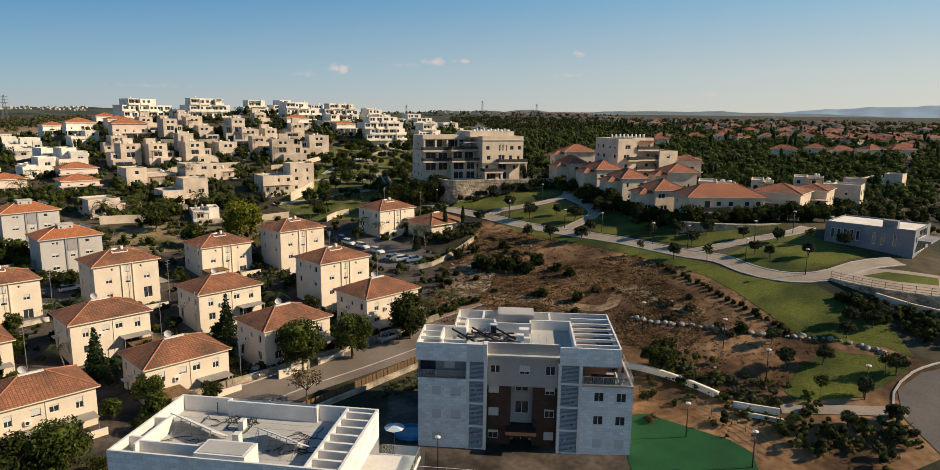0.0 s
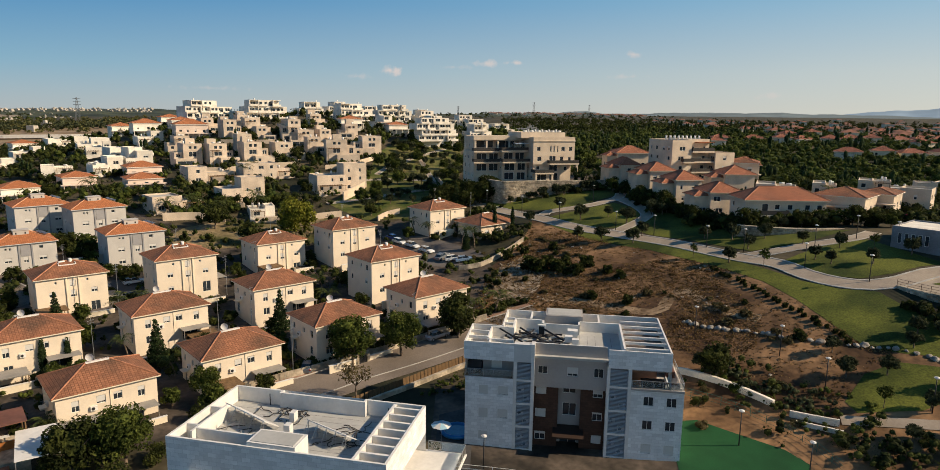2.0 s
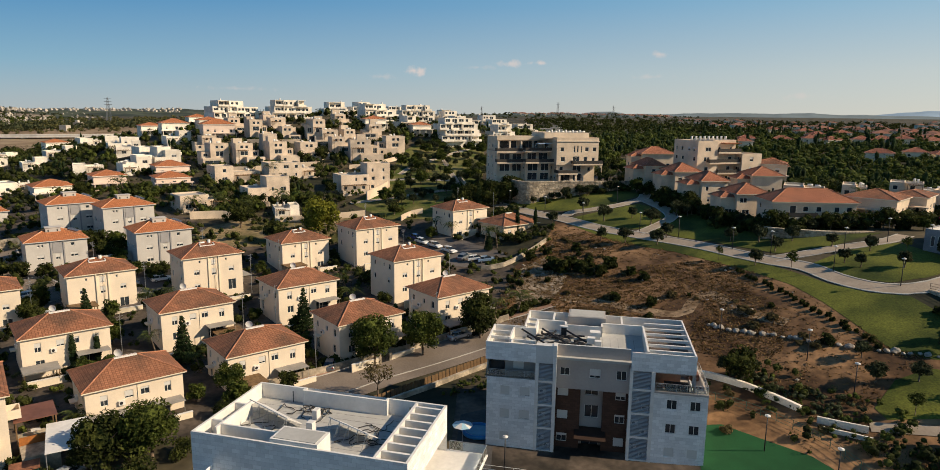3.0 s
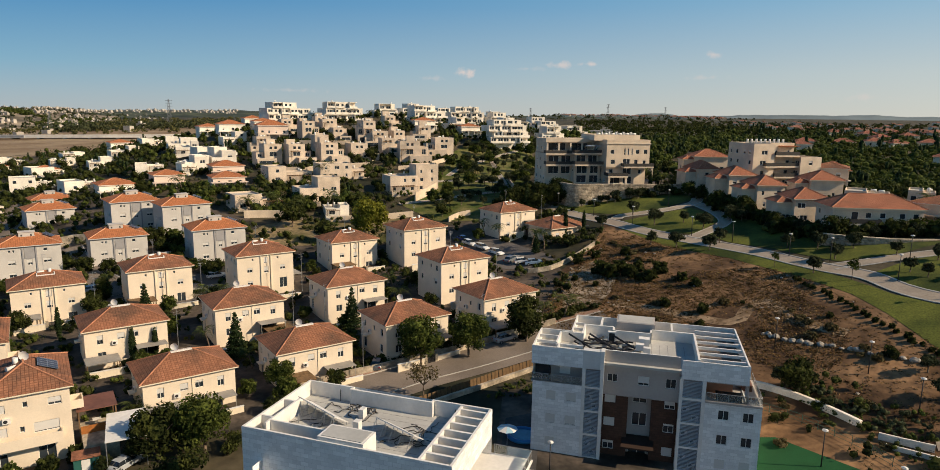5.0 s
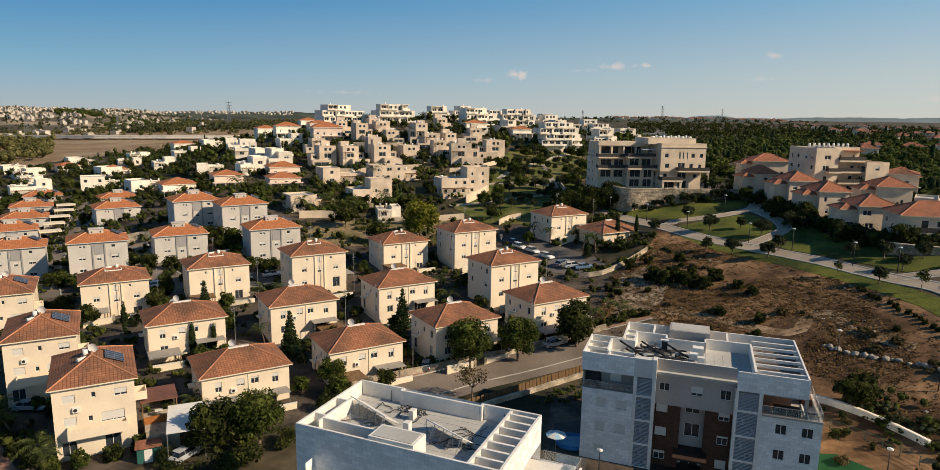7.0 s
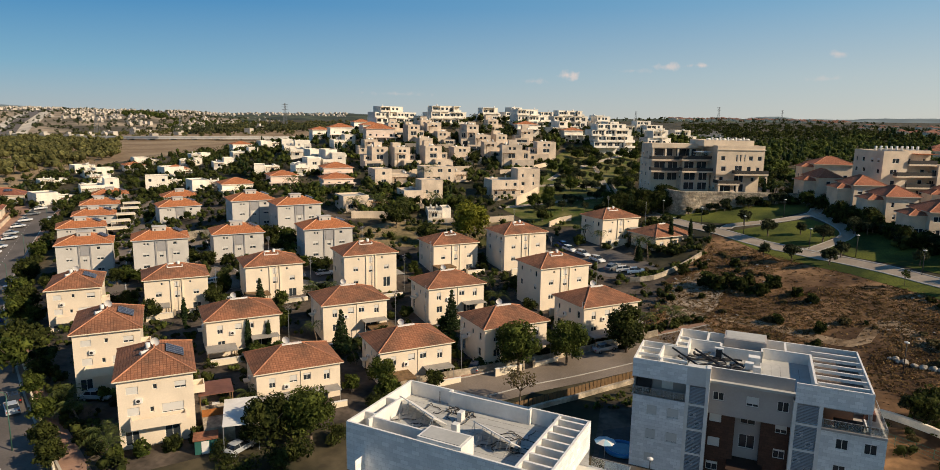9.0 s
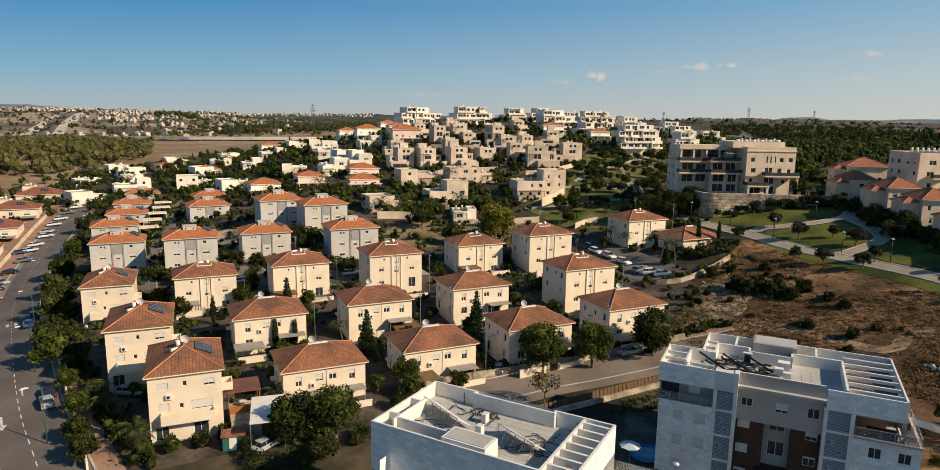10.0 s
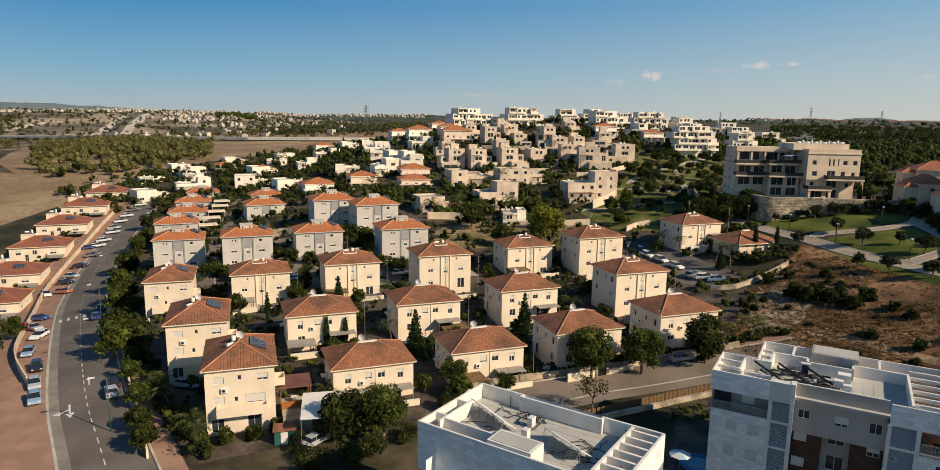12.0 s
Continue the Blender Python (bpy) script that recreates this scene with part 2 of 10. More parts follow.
STRAW = material("straw_field", (0.30, 0.20, 0.11), 0.95, 0.25, 0.4, 0.03, 0.08, second=(0.34, 0.25, 0.15))
YARD = material("yard_paving", (0.05, 0.042, 0.032), 0.9, 0.35, 1.2, 0.16, 0.02, second=(0.13, 0.10, 0.075))
GRASS = material("mown_grass", (0.058, 0.090, 0.006), 0.95, 0.42, 3.5, 0.10, 0.06, second=(0.135, 0.148, 0.018))
PARK_GRASS = material("patchy_park_grass", (0.085, 0.125, 0.010), 0.95, 0.35, 1.6, 0.12, 0.06, second=(0.19, 0.165, 0.055))
ASTRO = material("artificial_turf", (0.01, 0.075, 0.022), 0.9, 0.12, 8, 0.3, 0.01)
STONE = material("rubble_stone", (0.42, 0.35, 0.26), 0.9, 0.3, 2.2, 0.6, 0.06, island=0.25)
BOULDER = material("limestone_boulder", (0.36, 0.32, 0.265), 0.9, 0.25, 3, 0.8, 0.05)
WOOD_FENCE = material("wooden_fence", (0.19, 0.115, 0.055), 0.85, 0.25, 3, 0.7, stretch=(3, 3, 0.4))
BARK = material("bark", (0.16, 0.12, 0.085), 0.95, 0.3, 6, 1.2, 0.03)
LEAF_DARK = leafy("dark_green_leaves", (0.020, 0.029, 0.008), (0.070, 0.080, 0.018))
LEAF_MID = leafy("mid_green_leaves", (0.034, 0.054, 0.011), (0.105, 0.125, 0.024))
LEAF_LIME = leafy("yellow_green_leaves", (0.12, 0.14, 0.015), (0.24, 0.23, 0.03))
LEAF_OLIVE = leafy("olive_leaves", (0.04, 0.052, 0.024), (0.095, 0.105, 0.05))
LEAF_DRY = leafy("dry_shrub_leaves", (0.09, 0.075, 0.03), (0.19, 0.15, 0.07))
LEAF_CONIFER = leafy("conifer_needles", (0.02, 0.04, 0.016), (0.05, 0.075, 0.025))
LEAF_PINE = leafy("pine_needles", (0.085, 0.092, 0.03), (0.18, 0.165, 0.06))
LEAF_PALM = leafy("palm_fronds", (0.06, 0.085, 0.025), (0.14, 0.16, 0.05))
FLOWER = leafy("bougainvillea", (0.30, 0.03, 0.08), (0.45, 0.06, 0.14))


# ---- mesh tools ----
def box(bm, x0, x1, y0, y1, z0, z1, mat=0, skip=""):
    v = [bm.verts.new(c) for c in ((x0, y0, z0), (x1, y0, z0), (x1, y1, z0), (x0, y1, z0), (x0, y0, z1), (x1, y0, z1), (x1, y1, z1), (x0, y1, z1))]
    for key, ids in (("b", (3, 2, 1, 0)), ("t", (4, 5, 6, 7)), ("f", (0, 1, 5, 4)), ("r", (1, 2, 6, 5)), ("k", (2, 3, 7, 6)), ("l", (3, 0, 4, 7))):
        if key not in skip:
            bm.faces.new([v[i] for i in ids]).material_index = mat
    return bm


def boxes(*rows):
    bm = bmesh.new()
    for r in rows:
        box(bm, *r)
    return bm


def rod(bm, a, b, r0, r1=None, sides=6, mat=0):
    a, b = Vector(a), Vector(b)
    r1 = r0 if r1 is None else r1
    q = (b - a).to_track_quat("Z", "Y")
    rings = []
    for p, r in ((a, r0), (b, r1)):
        rings.append([bm.verts.new(p + q @ Vector((r * math.cos(2 * math.pi * k / sides), r * math.sin(2 * math.pi * k / sides), 0))) for k in range(sides)])
    for k in range(sides):
        f = bm.faces.new((rings[0][k], rings[0][(k + 1) % sides], rings[1][(k + 1) % sides], rings[1][k]))
        f.material_index, f.smooth = mat, sides > 6
    bm.faces.new(rings[1]).material_index = mat
    bm.faces.new(rings[0][::-1]).material_index = mat
    return bm


def mesh(name, bm, *mats):
    me = bpy.data.meshes.new(name)
    bm.normal_update()
    bm.to_mesh(me)
    bm.free()
    for m in mats:
        me.materials.append(m)
    return me


def part(name, bm, mat, parent, label="", at=None):
    """One mesh object under a thing or under a part. bm: a bmesh, or a mesh that alike parts share."""
    mats = mat if isinstance(mat, (tuple, list)) else (mat,)
    me = bm if isinstance(bm, bpy.types.Mesh) else mesh(name, bm, *mats)
    ob = new(name, me)
    ob.parent = parent
    if at is not None:
        ob.matrix_basis = at if isinstance(at, Matrix) else Matrix.Translation(at)
    return tagged(ob, label)


def thing(name, label, category, group="", kind="", at=None):
    ob = tagged(new(name), label, category, group, kind)
    ob.empty_display_size = 0.1
    if at is not None:
        ob.matrix_basis = at
    return ob


def raw(name, verts, faces, mat, uvs=None, smooth=False):
    me = bpy.data.meshes.new(name)
    me.from_pydata([tuple(v) for v in verts], [], [tuple(f) for f in faces])
    me.materials.append(mat)
    if smooth:
        me.shade_smooth()
    return me

# ---- the ground: a gentle valley side with a hill beyond ----
BUMPS_A = [(-136.3, 322.4, 87.5, 22.2), (91.5, 177.9, 50.0, 4.7), (-31.4, 106.0, 27.7, -0.4), (-180.0, 80.0, 49.2, -8.6), (20.0, 60.0, 20.0, -2.7), (77.3, 116.7, 35.0, 10.0),
           (0.0, -100.0, 50.0, 6.2), (-418.3, 235.5, 120.0, 8.9), (44.7, 447.8, 112.5, -2.1), (24.2, 200.5, 50.5, 9.8), (227.0, 353.4, 105.0, 7.9), (-245.5, 205.3, 80.0, -3.7)]
BUMPS_B = [(-126.8, 159.8, 51.0, 5.8), (-43.7, 157.7, 40.9, -3.3), (-494.4, 628.9, 200.0, 8.5), (-73.8, 254.5, 66.2, -2.5), (-916.9, 774.1, 300.0, -9.4), (-100.0, -50.0, 28.0, 2.6),
           (0.0, 40.0, 20.0, 2.1), (0.0, 0.0, 20.0, 1.6), (147.1, 214.4, 65.0, 5.0), (-130.0, 50.0, 34.8, 2.8), (-74.4, 403.2, 102.5, 12.7), (166.3, 597.3, 155.0, 11.0)]
BUMPS = np.array(BUMPS_A + BUMPS_B)


def land(x, y):
    """The height of the ground."""
    x, y = np.asarray(x, float), np.asarray(y, float)
    z = -2.8 + 34.68 * 1.2 * np.tanh(y / 1200) + 5.97 * 1.2 * np.tanh(x / 1200)
    for bx, by, s, a in BUMPS:
        z = z + a * np.exp(-((x - bx) ** 2 + (y - by) ** 2) / (2 * s * s))
    return z


def ground_z(x, y):
    return float(land(x, y))


def grid_lines(lo, hi, step, far):
    """Lines at an even step between lo and hi, spreading out to far on both sides."""
    mid = list(np.arange(lo, hi + 0.01, step))
    out, s = [], step
    p = hi
    while p < far:
        s *= 1.18
        p += s
        out.append(p)
    below, s, p = [], step, lo
    while p > -far:
        s *= 1.18
        p -= s
        below.append(p)
    return np.array(below[::-1] + mid + out)


gx, gy = grid_lines(-260, 170, 2.5, 4600), grid_lines(-40, 330, 2.5, 4600)
GX, GY = np.meshgrid(gx, gy)
GZ = land(GX, GY)
nx, ny = len(gx), len(gy)
ids = np.arange(nx * ny).reshape(ny, nx)
quads = np.stack([ids[:-1, :-1], ids[:-1, 1:], ids[1:, 1:], ids[1:, :-1]], -1).reshape(-1, 4)
me = raw("ground", np.stack([GX, GY, GZ], -1).reshape(-1, 3).tolist(), quads.tolist(), SCRUB, smooth=True)
tagged(new("ground", me), "sloping ground with dark green scrub and soil", "ground", kind="structure")


def drape(name, outline, mat, lift, label, category, kind="structure", cell=3.0, parent=None):
    """A patch of surface that follows the ground inside an outline in plan."""
    bm = bmesh.new()
    bm.faces.new([bm.verts.new((x, y, 0)) for x, y in outline])
    xs, ys = [p[0] for p in outline], [p[1] for p in outline]
    for axis, lo, hi in ((0, min(xs), max(xs)), (1, min(ys), max(ys))):
        p = lo + cell
        while p < hi:
            co, no = [0, 0, 0], [0, 0, 0]
            co[axis], no[axis] = p, 1
            bmesh.ops.bisect_plane(bm, geom=bm.verts[:] + bm.edges[:] + bm.faces[:], plane_co=co, plane_no=no)
            p += cell
    bmesh.ops.triangulate(bm, faces=bm.faces[:])
    for v in bm.verts:
        v.co.z = ground_z(v.co.x, v.co.y) + lift
    for f in bm.faces:
        if f.normal.z < 0:
            f.normal_flip()
    bm.normal_update()
    for f in bm.faces:
        f.smooth = True
        if f.normal.z < 0:
            f.normal_flip()
    ob = new(name, mesh(name, bm, mat))
    return tagged(ob, label, category, kind=kind)


def smooth_line(pts, step=2.0):
    """A rounded line through the given points, resampled at an even step."""
    pts = [Vector((*p[:2], p[2] if len(p) > 2 else 0)) for p in pts]
    out = []
    for i in range(len(pts) - 1):
        p0, p1, p2, p3 = pts[max(i - 1, 0)], pts[i], pts[i + 1], pts[min(i + 2, len(pts) - 1)]
        n = max(2, int((p2 - p1).length / step))
        for k in range(n):
            t = k / n
            out.append(0.5 * (2 * p1 + (p2 - p0) * t + (2 * p0 - 5 * p1 + 4 * p2 - p3) * t * t + (3 * p1 - p0 - 3 * p2 + p3) * t ** 3))
    return out + [pts[-1]]


def sides_of(line, off):
    out = []
    for i, p in enumerate(line):
        d = (line[min(i + 1, len(line) - 1)] - line[max(i - 1, 0)])
        d = Vector((d.x, d.y, 0)).normalized()
        out.append(Vector((p.x - d.y * off, p.y + d.x * off, 0)))
    return out


def strip(name, pts, left, right, mat, lift, label, category, kind="structure", across=3, thick=0.0):
    """A road, path or kerb that follows a line on the ground, from left metres to right metres beside it."""
    line = smooth_line(pts)
    offs = np.linspace(left, right, across + 1)
    rows = [sides_of(line, o) for o in offs]
    verts, faces = [], []
    n = len(line)
    for r in rows:
        verts += [(p.x, p.y, ground_z(p.x, p.y) + lift) for p in r]
    for a in range(across):
        for i in range(n - 1):
            faces.append((a * n + i, (a + 1) * n + i, (a + 1) * n + i + 1, a * n + i + 1))
    if thick:
        for a, flip in ((0, False), (across, True)):
            base = len(verts)
            verts += [(p.x, p.y, ground_z(p.x, p.y) + lift - thick) for p in rows[a]]
            for i in range(n - 1):
                q = (a * n + i, a * n + i + 1, base + i + 1, base + i)
                faces.append(q if not flip else q[::-1])
    me = raw(name, verts, faces, mat)
    me.update()
    if me.polygons[0].normal.z < 0:
        me.flip_normals()
    ob = new(name, me)
    return tagged(ob, label, category, kind=kind)


def wall_line(name, pts, height, thick, mat, label, category="wall", kind="structure", foot=0.4, level=False):
    """A free-standing wall along a line; its top follows the ground, or stays level."""
    line = smooth_line(pts)
    a, b = sides_of(line, thick / 2), sides_of(line, -thick / 2)
    zs = [ground_z(p.x, p.y) for p in line]
    top = [max(zs) + height] * len(zs) if level else [z + height for z in zs]
    verts, faces = [], []
    n = len(line)
    for row, zz in ((a, [z - foot for z in zs]), (a, top), (b, top), (b, [z - foot for z in zs])):
        verts += [(p.x, p.y, z) for p, z in zip(row, zz)]
    for k in range(3):
        for i in range(n - 1):
            faces.append((k * n + i, k * n + i + 1, (k + 1) * n + i + 1, (k + 1) * n + i))
    faces += [(0, n, 2 * n, 3 * n), (n - 1, 4 * n - 1, 3 * n - 1, 2 * n - 1)]
    me = raw(name, verts, faces, mat)
    ob = new(name, me)
    return tagged(ob, label, category, kind=kind)


# ---- houses ----
def facade(bm, origin, turn, length, z0, z1, holes=(), depth=0.16, mat=0):
    """A wall face of one side with real openings: along its length from origin, outside to its right-hand side."""
    m = pose(origin[0], origin[1], 0, 0, 0, turn)
    uv = bm.loops.layers.uv.verify()
    ss = sorted({0.0, length, *[h[0] for h in holes], *[h[1] for h in holes]})
    zs = sorted({z0, z1, *[h[2] for h in holes], *[h[3] for h in holes]})

    def quad(pts, uvs):
        f = bm.faces.new([bm.verts.new(m @ Vector(p)) for p in pts])
        f.material_index = mat
        for loop, c in zip(f.loops, uvs):
            loop[uv].uv = c

    for a, b in zip(ss[:-1], ss[1:]):
        for c, d in zip(zs[:-1], zs[1:]):
            if not any(h[0] - 1e-5 <= a and b <= h[1] + 1e-5 and h[2] - 1e-5 <= c and d <= h[3] + 1e-5 for h in holes):
                quad(((a, 0, c), (b, 0, c), (b, 0, d), (a, 0, d)), ((a, c), (b, c), (b, d), (a, d)))
    for a, b, c, d, *_ in holes:
        for p, q in (((a, c), (b, c)), ((b, c), (b, d)), ((b, d), (a, d)), ((a, d), (a, c))):
            quad(((p[0], 0, p[1]), (p[0], depth, p[1]), (q[0], depth, q[1]), (q[0], 0, q[1])), (p, p, q, q))


WINDOW_MESH = {}


def frame_plate(w, h, t, mullion=True, y0=0.10, thick=0.06):
    """A window frame as one connected plate with its lights cut out."""
    xs = [0, t, w / 2 - t / 2, w / 2 + t / 2, w - t, w] if mullion else [0, t, w - t, w]
    zs = [0, t, h - t, h]
    bm = bmesh.new()
    v = [[bm.verts.new((x, y0, z)) for z in zs] for x in xs]
    lights = (1, 3) if mullion else (1,)
    for i in range(len(xs) - 1):
        for j in range(3):
            if not (i in lights and j == 1):
                bm.faces.new((v[i][j], v[i + 1][j], v[i + 1][j + 1], v[i][j + 1]))
    got = bmesh.ops.extrude_face_region(bm, geom=bm.faces[:])
    bmesh.ops.translate(bm, verts=[g for g in got["geom"] if isinstance(g, bmesh.types.BMVert)], vec=(0, thick, 0))
    bmesh.ops.recalc_face_normals(bm, faces=bm.faces[:])
    return bm


def window_meshes(w, h, shut):
    """Frame, panes and roller shutter of a window w by h metres; shut: how far the shutter is down."""
    key = (round(w, 2), round(h, 2), shut)
    if key not in WINDOW_MESH:
        t = 0.06
        fr = frame_plate(w, h, t, w > 0.9)
        pane = bmesh.new()
        box(pane, t, w - t, 0.135, 0.165, t, h - t)
        sh = None
        if shut:
            sh = bmesh.new()
            box(sh, t, w - t, 0.07, 0.095, h - t - (h - 2 * t) * shut, h - t)
            sh = mesh("shutter", sh, SHUTTER)
        WINDOW_MESH[key] = (mesh("window", fr, FRAME), mesh("pane", pane, GLASS), sh)
    return WINDOW_MESH[key]


def put_window(parent, m, hole):
    a, b, c, d = hole[:4]
    shut = hole[4] if len(hole) > 4 else 0
    fr, pane, sh = window_meshes(b - a, d - c, shut)
    w = part("window", fr, FRAME, parent, at=m @ pose(a, 0, c))
    part("pane", pane, GLASS, w)
    if sh:
        part("shutter", sh, SHUTTER, w, "pale roller shutter")


SIDES = {"f": (-0.5, -0.5, 0), "r": (0.5, -0.5, 90), "k": (0.5, 0.5, 180), "l": (-0.5, 0.5, 270)}


def walls(parent, w, d, z0, z1, holes, mat, name="wall", at=(0, 0), windows=True, top=False, depth=0.16):
    """Four outer walls round a footprint w by d, with openings; windows go into the openings."""
    bm = bmesh.new()
    for key, (fx, fy, turn) in SIDES.items():
        o = (at[0] + fx * w, at[1] + fy * d)
        length = w if key in "fk" else d
        hs = holes.get(key, ())
        facade(bm, o, turn, length, z0, z1, hs, depth)
        if windows:
            for h in hs:
                put_window(parent, pose(o[0], o[1], 0, 0, 0, turn), h)
    if top:
        uv = bm.loops.layers.uv.verify()
        bm.faces.new([bm.verts.new((at[0] + sx * w / 2, at[1] + sy * d / 2, z1)) for sx, sy in ((-1, -1), (1, -1), (1, 1), (-1, 1))])
    return part(name, bm, mat, parent)


def hip_roof(parent, w, d, z, rise, mat, over=0.45, at=(0, 0), thick=0.16, trim=None, ridge_mat=None):
    """A hipped tile roof with the ridge along its longer side, fascia boards and ridge caps."""
    W, D = w / 2 + over, d / 2 + over
    r = abs(W - D)
    apex = ((-r, 0), (r, 0)) if W >= D else ((0, -r), (0, r))
    bm = bmesh.new()
    uv = bm.loops.layers.uv.verify()
    c = [(-W, -D), (W, -D), (W, D), (-W, D)]
    slope = math.hypot(min(W, D), rise) / min(W, D)
    if W >= D:
        faces = [(c[0], c[1], apex[1], apex[0]), (c[1], c[2], apex[1]), (c[2], c[3], apex[0], apex[1]), (c[3], c[0], apex[0])]
    else:
        faces = [(c[0], c[1], apex[0]), (c[1], c[2], apex[1], apex[0]), (c[2], c[3], apex[1]), (c[3], c[0], apex[0], apex[1])]
    for f in faces:
        e = Vector(f[1]) - Vector(f[0])
        e.normalize()
        nrm = Vector((-e.y, e.x))
        vs = [bm.verts.new((p[0] + at[0], p[1] + at[1], z + (0 if k < 2 else rise))) for k, p in enumerate(f)]
        face = bm.faces.new(vs)
        for loop, p in zip(face.loops, f):
            q = Vector(p) - Vector(f[0])
            loop[uv].uv = (q.dot(e), q.dot(nrm) * slope)
    roof = part("roof", bm, mat, parent)
    bm = bmesh.new()
    x, y = at
    box(bm, x - W, x + W, y - D, y + D, z - thick, z - 0.004)
    part("fascia", bm, trim or CREAM_TRIM, parent)
    bm = bmesh.new()
    for k, p in enumerate(c):
        q = min(apex, key=lambda a: (a[0] - p[0]) ** 2 + (a[1] - p[1]) ** 2)
        rod(bm, (p[0] + x, p[1] + y, z + 0.02), (q[0] + x, q[1] + y, z + rise + 0.02), 0.11, sides=6)
    rod(bm, (apex[0][0] + x, apex[0][1] + y, z + rise + 0.02), (apex[1][0] + x, apex[1][1] + y, z + rise + 0.02), 0.12, sides=6)
    part("ridge_cap", bm, ridge_mat or RIDGE, parent)
    return roof


RIDGE = material("ridge_tiles", (0.45, 0.20, 0.11), 0.85, 0.2, 3, 0.6)
TARP = material("awning_fabric", (0.30, 0.28, 0.25), 0.9, 0.1, 3, 0.4)
TERRACOTTA = material("brown_corrugated_sheet", (0.17, 0.075, 0.05), 0.6, 0.15, 2, 0.4)


def dish(parent, x, y, z, size=0.55, turn=0):
    """A white satellite dish on a short pole."""
    bm = bmesh.new()
    rod(bm, (0, 0, -0.3), (0, 0, 0.5), 0.035)
    rings = []
    for k in range(4):
        r = size * k / 3
        rings.append([bm.verts.new((r * math.cos(a), -0.1 - 0.25 * (r / size) ** 2 * size + 0.1, 0.6 + r * math.sin(a))) for a in np.linspace(0, 2 * math.pi, 12, endpoint=False)] if k else [bm.verts.new((0, 0, 0.6))])
    for k in range(12):
        bm.faces.new((rings[0][0], rings[1][k], rings[1][(k + 1) % 12]))
        for a in (1, 2):
            bm.faces.new((rings[a][k], rings[a + 1][k], rings[a + 1][(k + 1) % 12], rings[a][(k + 1) % 12]))
    part("satellite_dish", bm, WHITE_PAINT, parent, "white satellite dish", at=pose(x, y, z, 0, 0, turn))


def boiler(parent, x, y, z, turn=0, lying=True):
    """A white water tank with a tilted solar collector."""
    bm = bmesh.new()
    if lying:
        rod(bm, (-0.6, 0.35, 0.75), (0.6, 0.35, 0.75), 0.28, sides=12)
    else:
        rod(bm, (0, 0.3, 0.2), (0, 0.3, 1.35), 0.3, sides=12)
    tank = part("water_tank", bm, WHITE_PAINT, parent, "white solar water tank", at=pose(x, y, z, 0, 0, turn))
    bm = bmesh.new()
    for sx in (-0.5, 0.5):
        rod(bm, (sx, 0.3, 0), (sx, 0.3, 0.7), 0.03)
        rod(bm, (sx, -0.9, 0), (sx, 0.3, 0.5), 0.025)
    part("stand", bm, METAL, tank)


def solar_panel(parent, x, y, z, w, h, tilt, turn, grid=4):
    bm = boxes((-w / 2, w / 2, -h / 2, h / 2, 0, 0.05))
    p = part("solar_panel", bm, PANEL, parent, "dark blue solar collector", at=pose(x, y, z, 0, 0, turn) @ pose(0, 0, 0, tilt, 0, 0))
    bm = bmesh.new()
    for k in range(grid + 1):
        s = -w / 2 + w * k / grid
        box(bm, s - 0.025, s + 0.025, -h / 2, h / 2, 0.05, 0.07)
    for s in (-h / 2, 0, h / 2):
        box(bm, -w / 2, w / 2, s - 0.02, s + 0.02, 0.05, 0.068)
    part("panel_frame", bm, METAL, p)


def antenna(parent, x, y, z, high=4.0):
    bm = bmesh.new()
    rod(bm, (0, 0, 0), (0, 0, high), 0.03, sides=5)
    for k in range(5):
        rod(bm, (-0.5 + 0.06 * k, 0, high - 0.15 - 0.22 * k), (0.5 - 0.06 * k, 0, high - 0.15 - 0.22 * k), 0.018, sides=4)
    part("antenna", bm, METAL, parent, "thin television mast", at=(x, y, z))


def air_unit(parent, x, y, z, turn=0):
    bm = boxes((-0.4, 0.4, -0.32, 0, 0, 0.6))
    u = part("air_conditioner", bm, WHITE_PAINT, parent, "white air conditioner unit", at=pose(x, y, z, 0, 0, turn))
    bm = bmesh.new()
    rod(bm, (-0.1, -0.325, 0.3), (-0.1, -0.34, 0.3), 0.22, sides=10)
    part("fan_grille", bm, DARK, u)


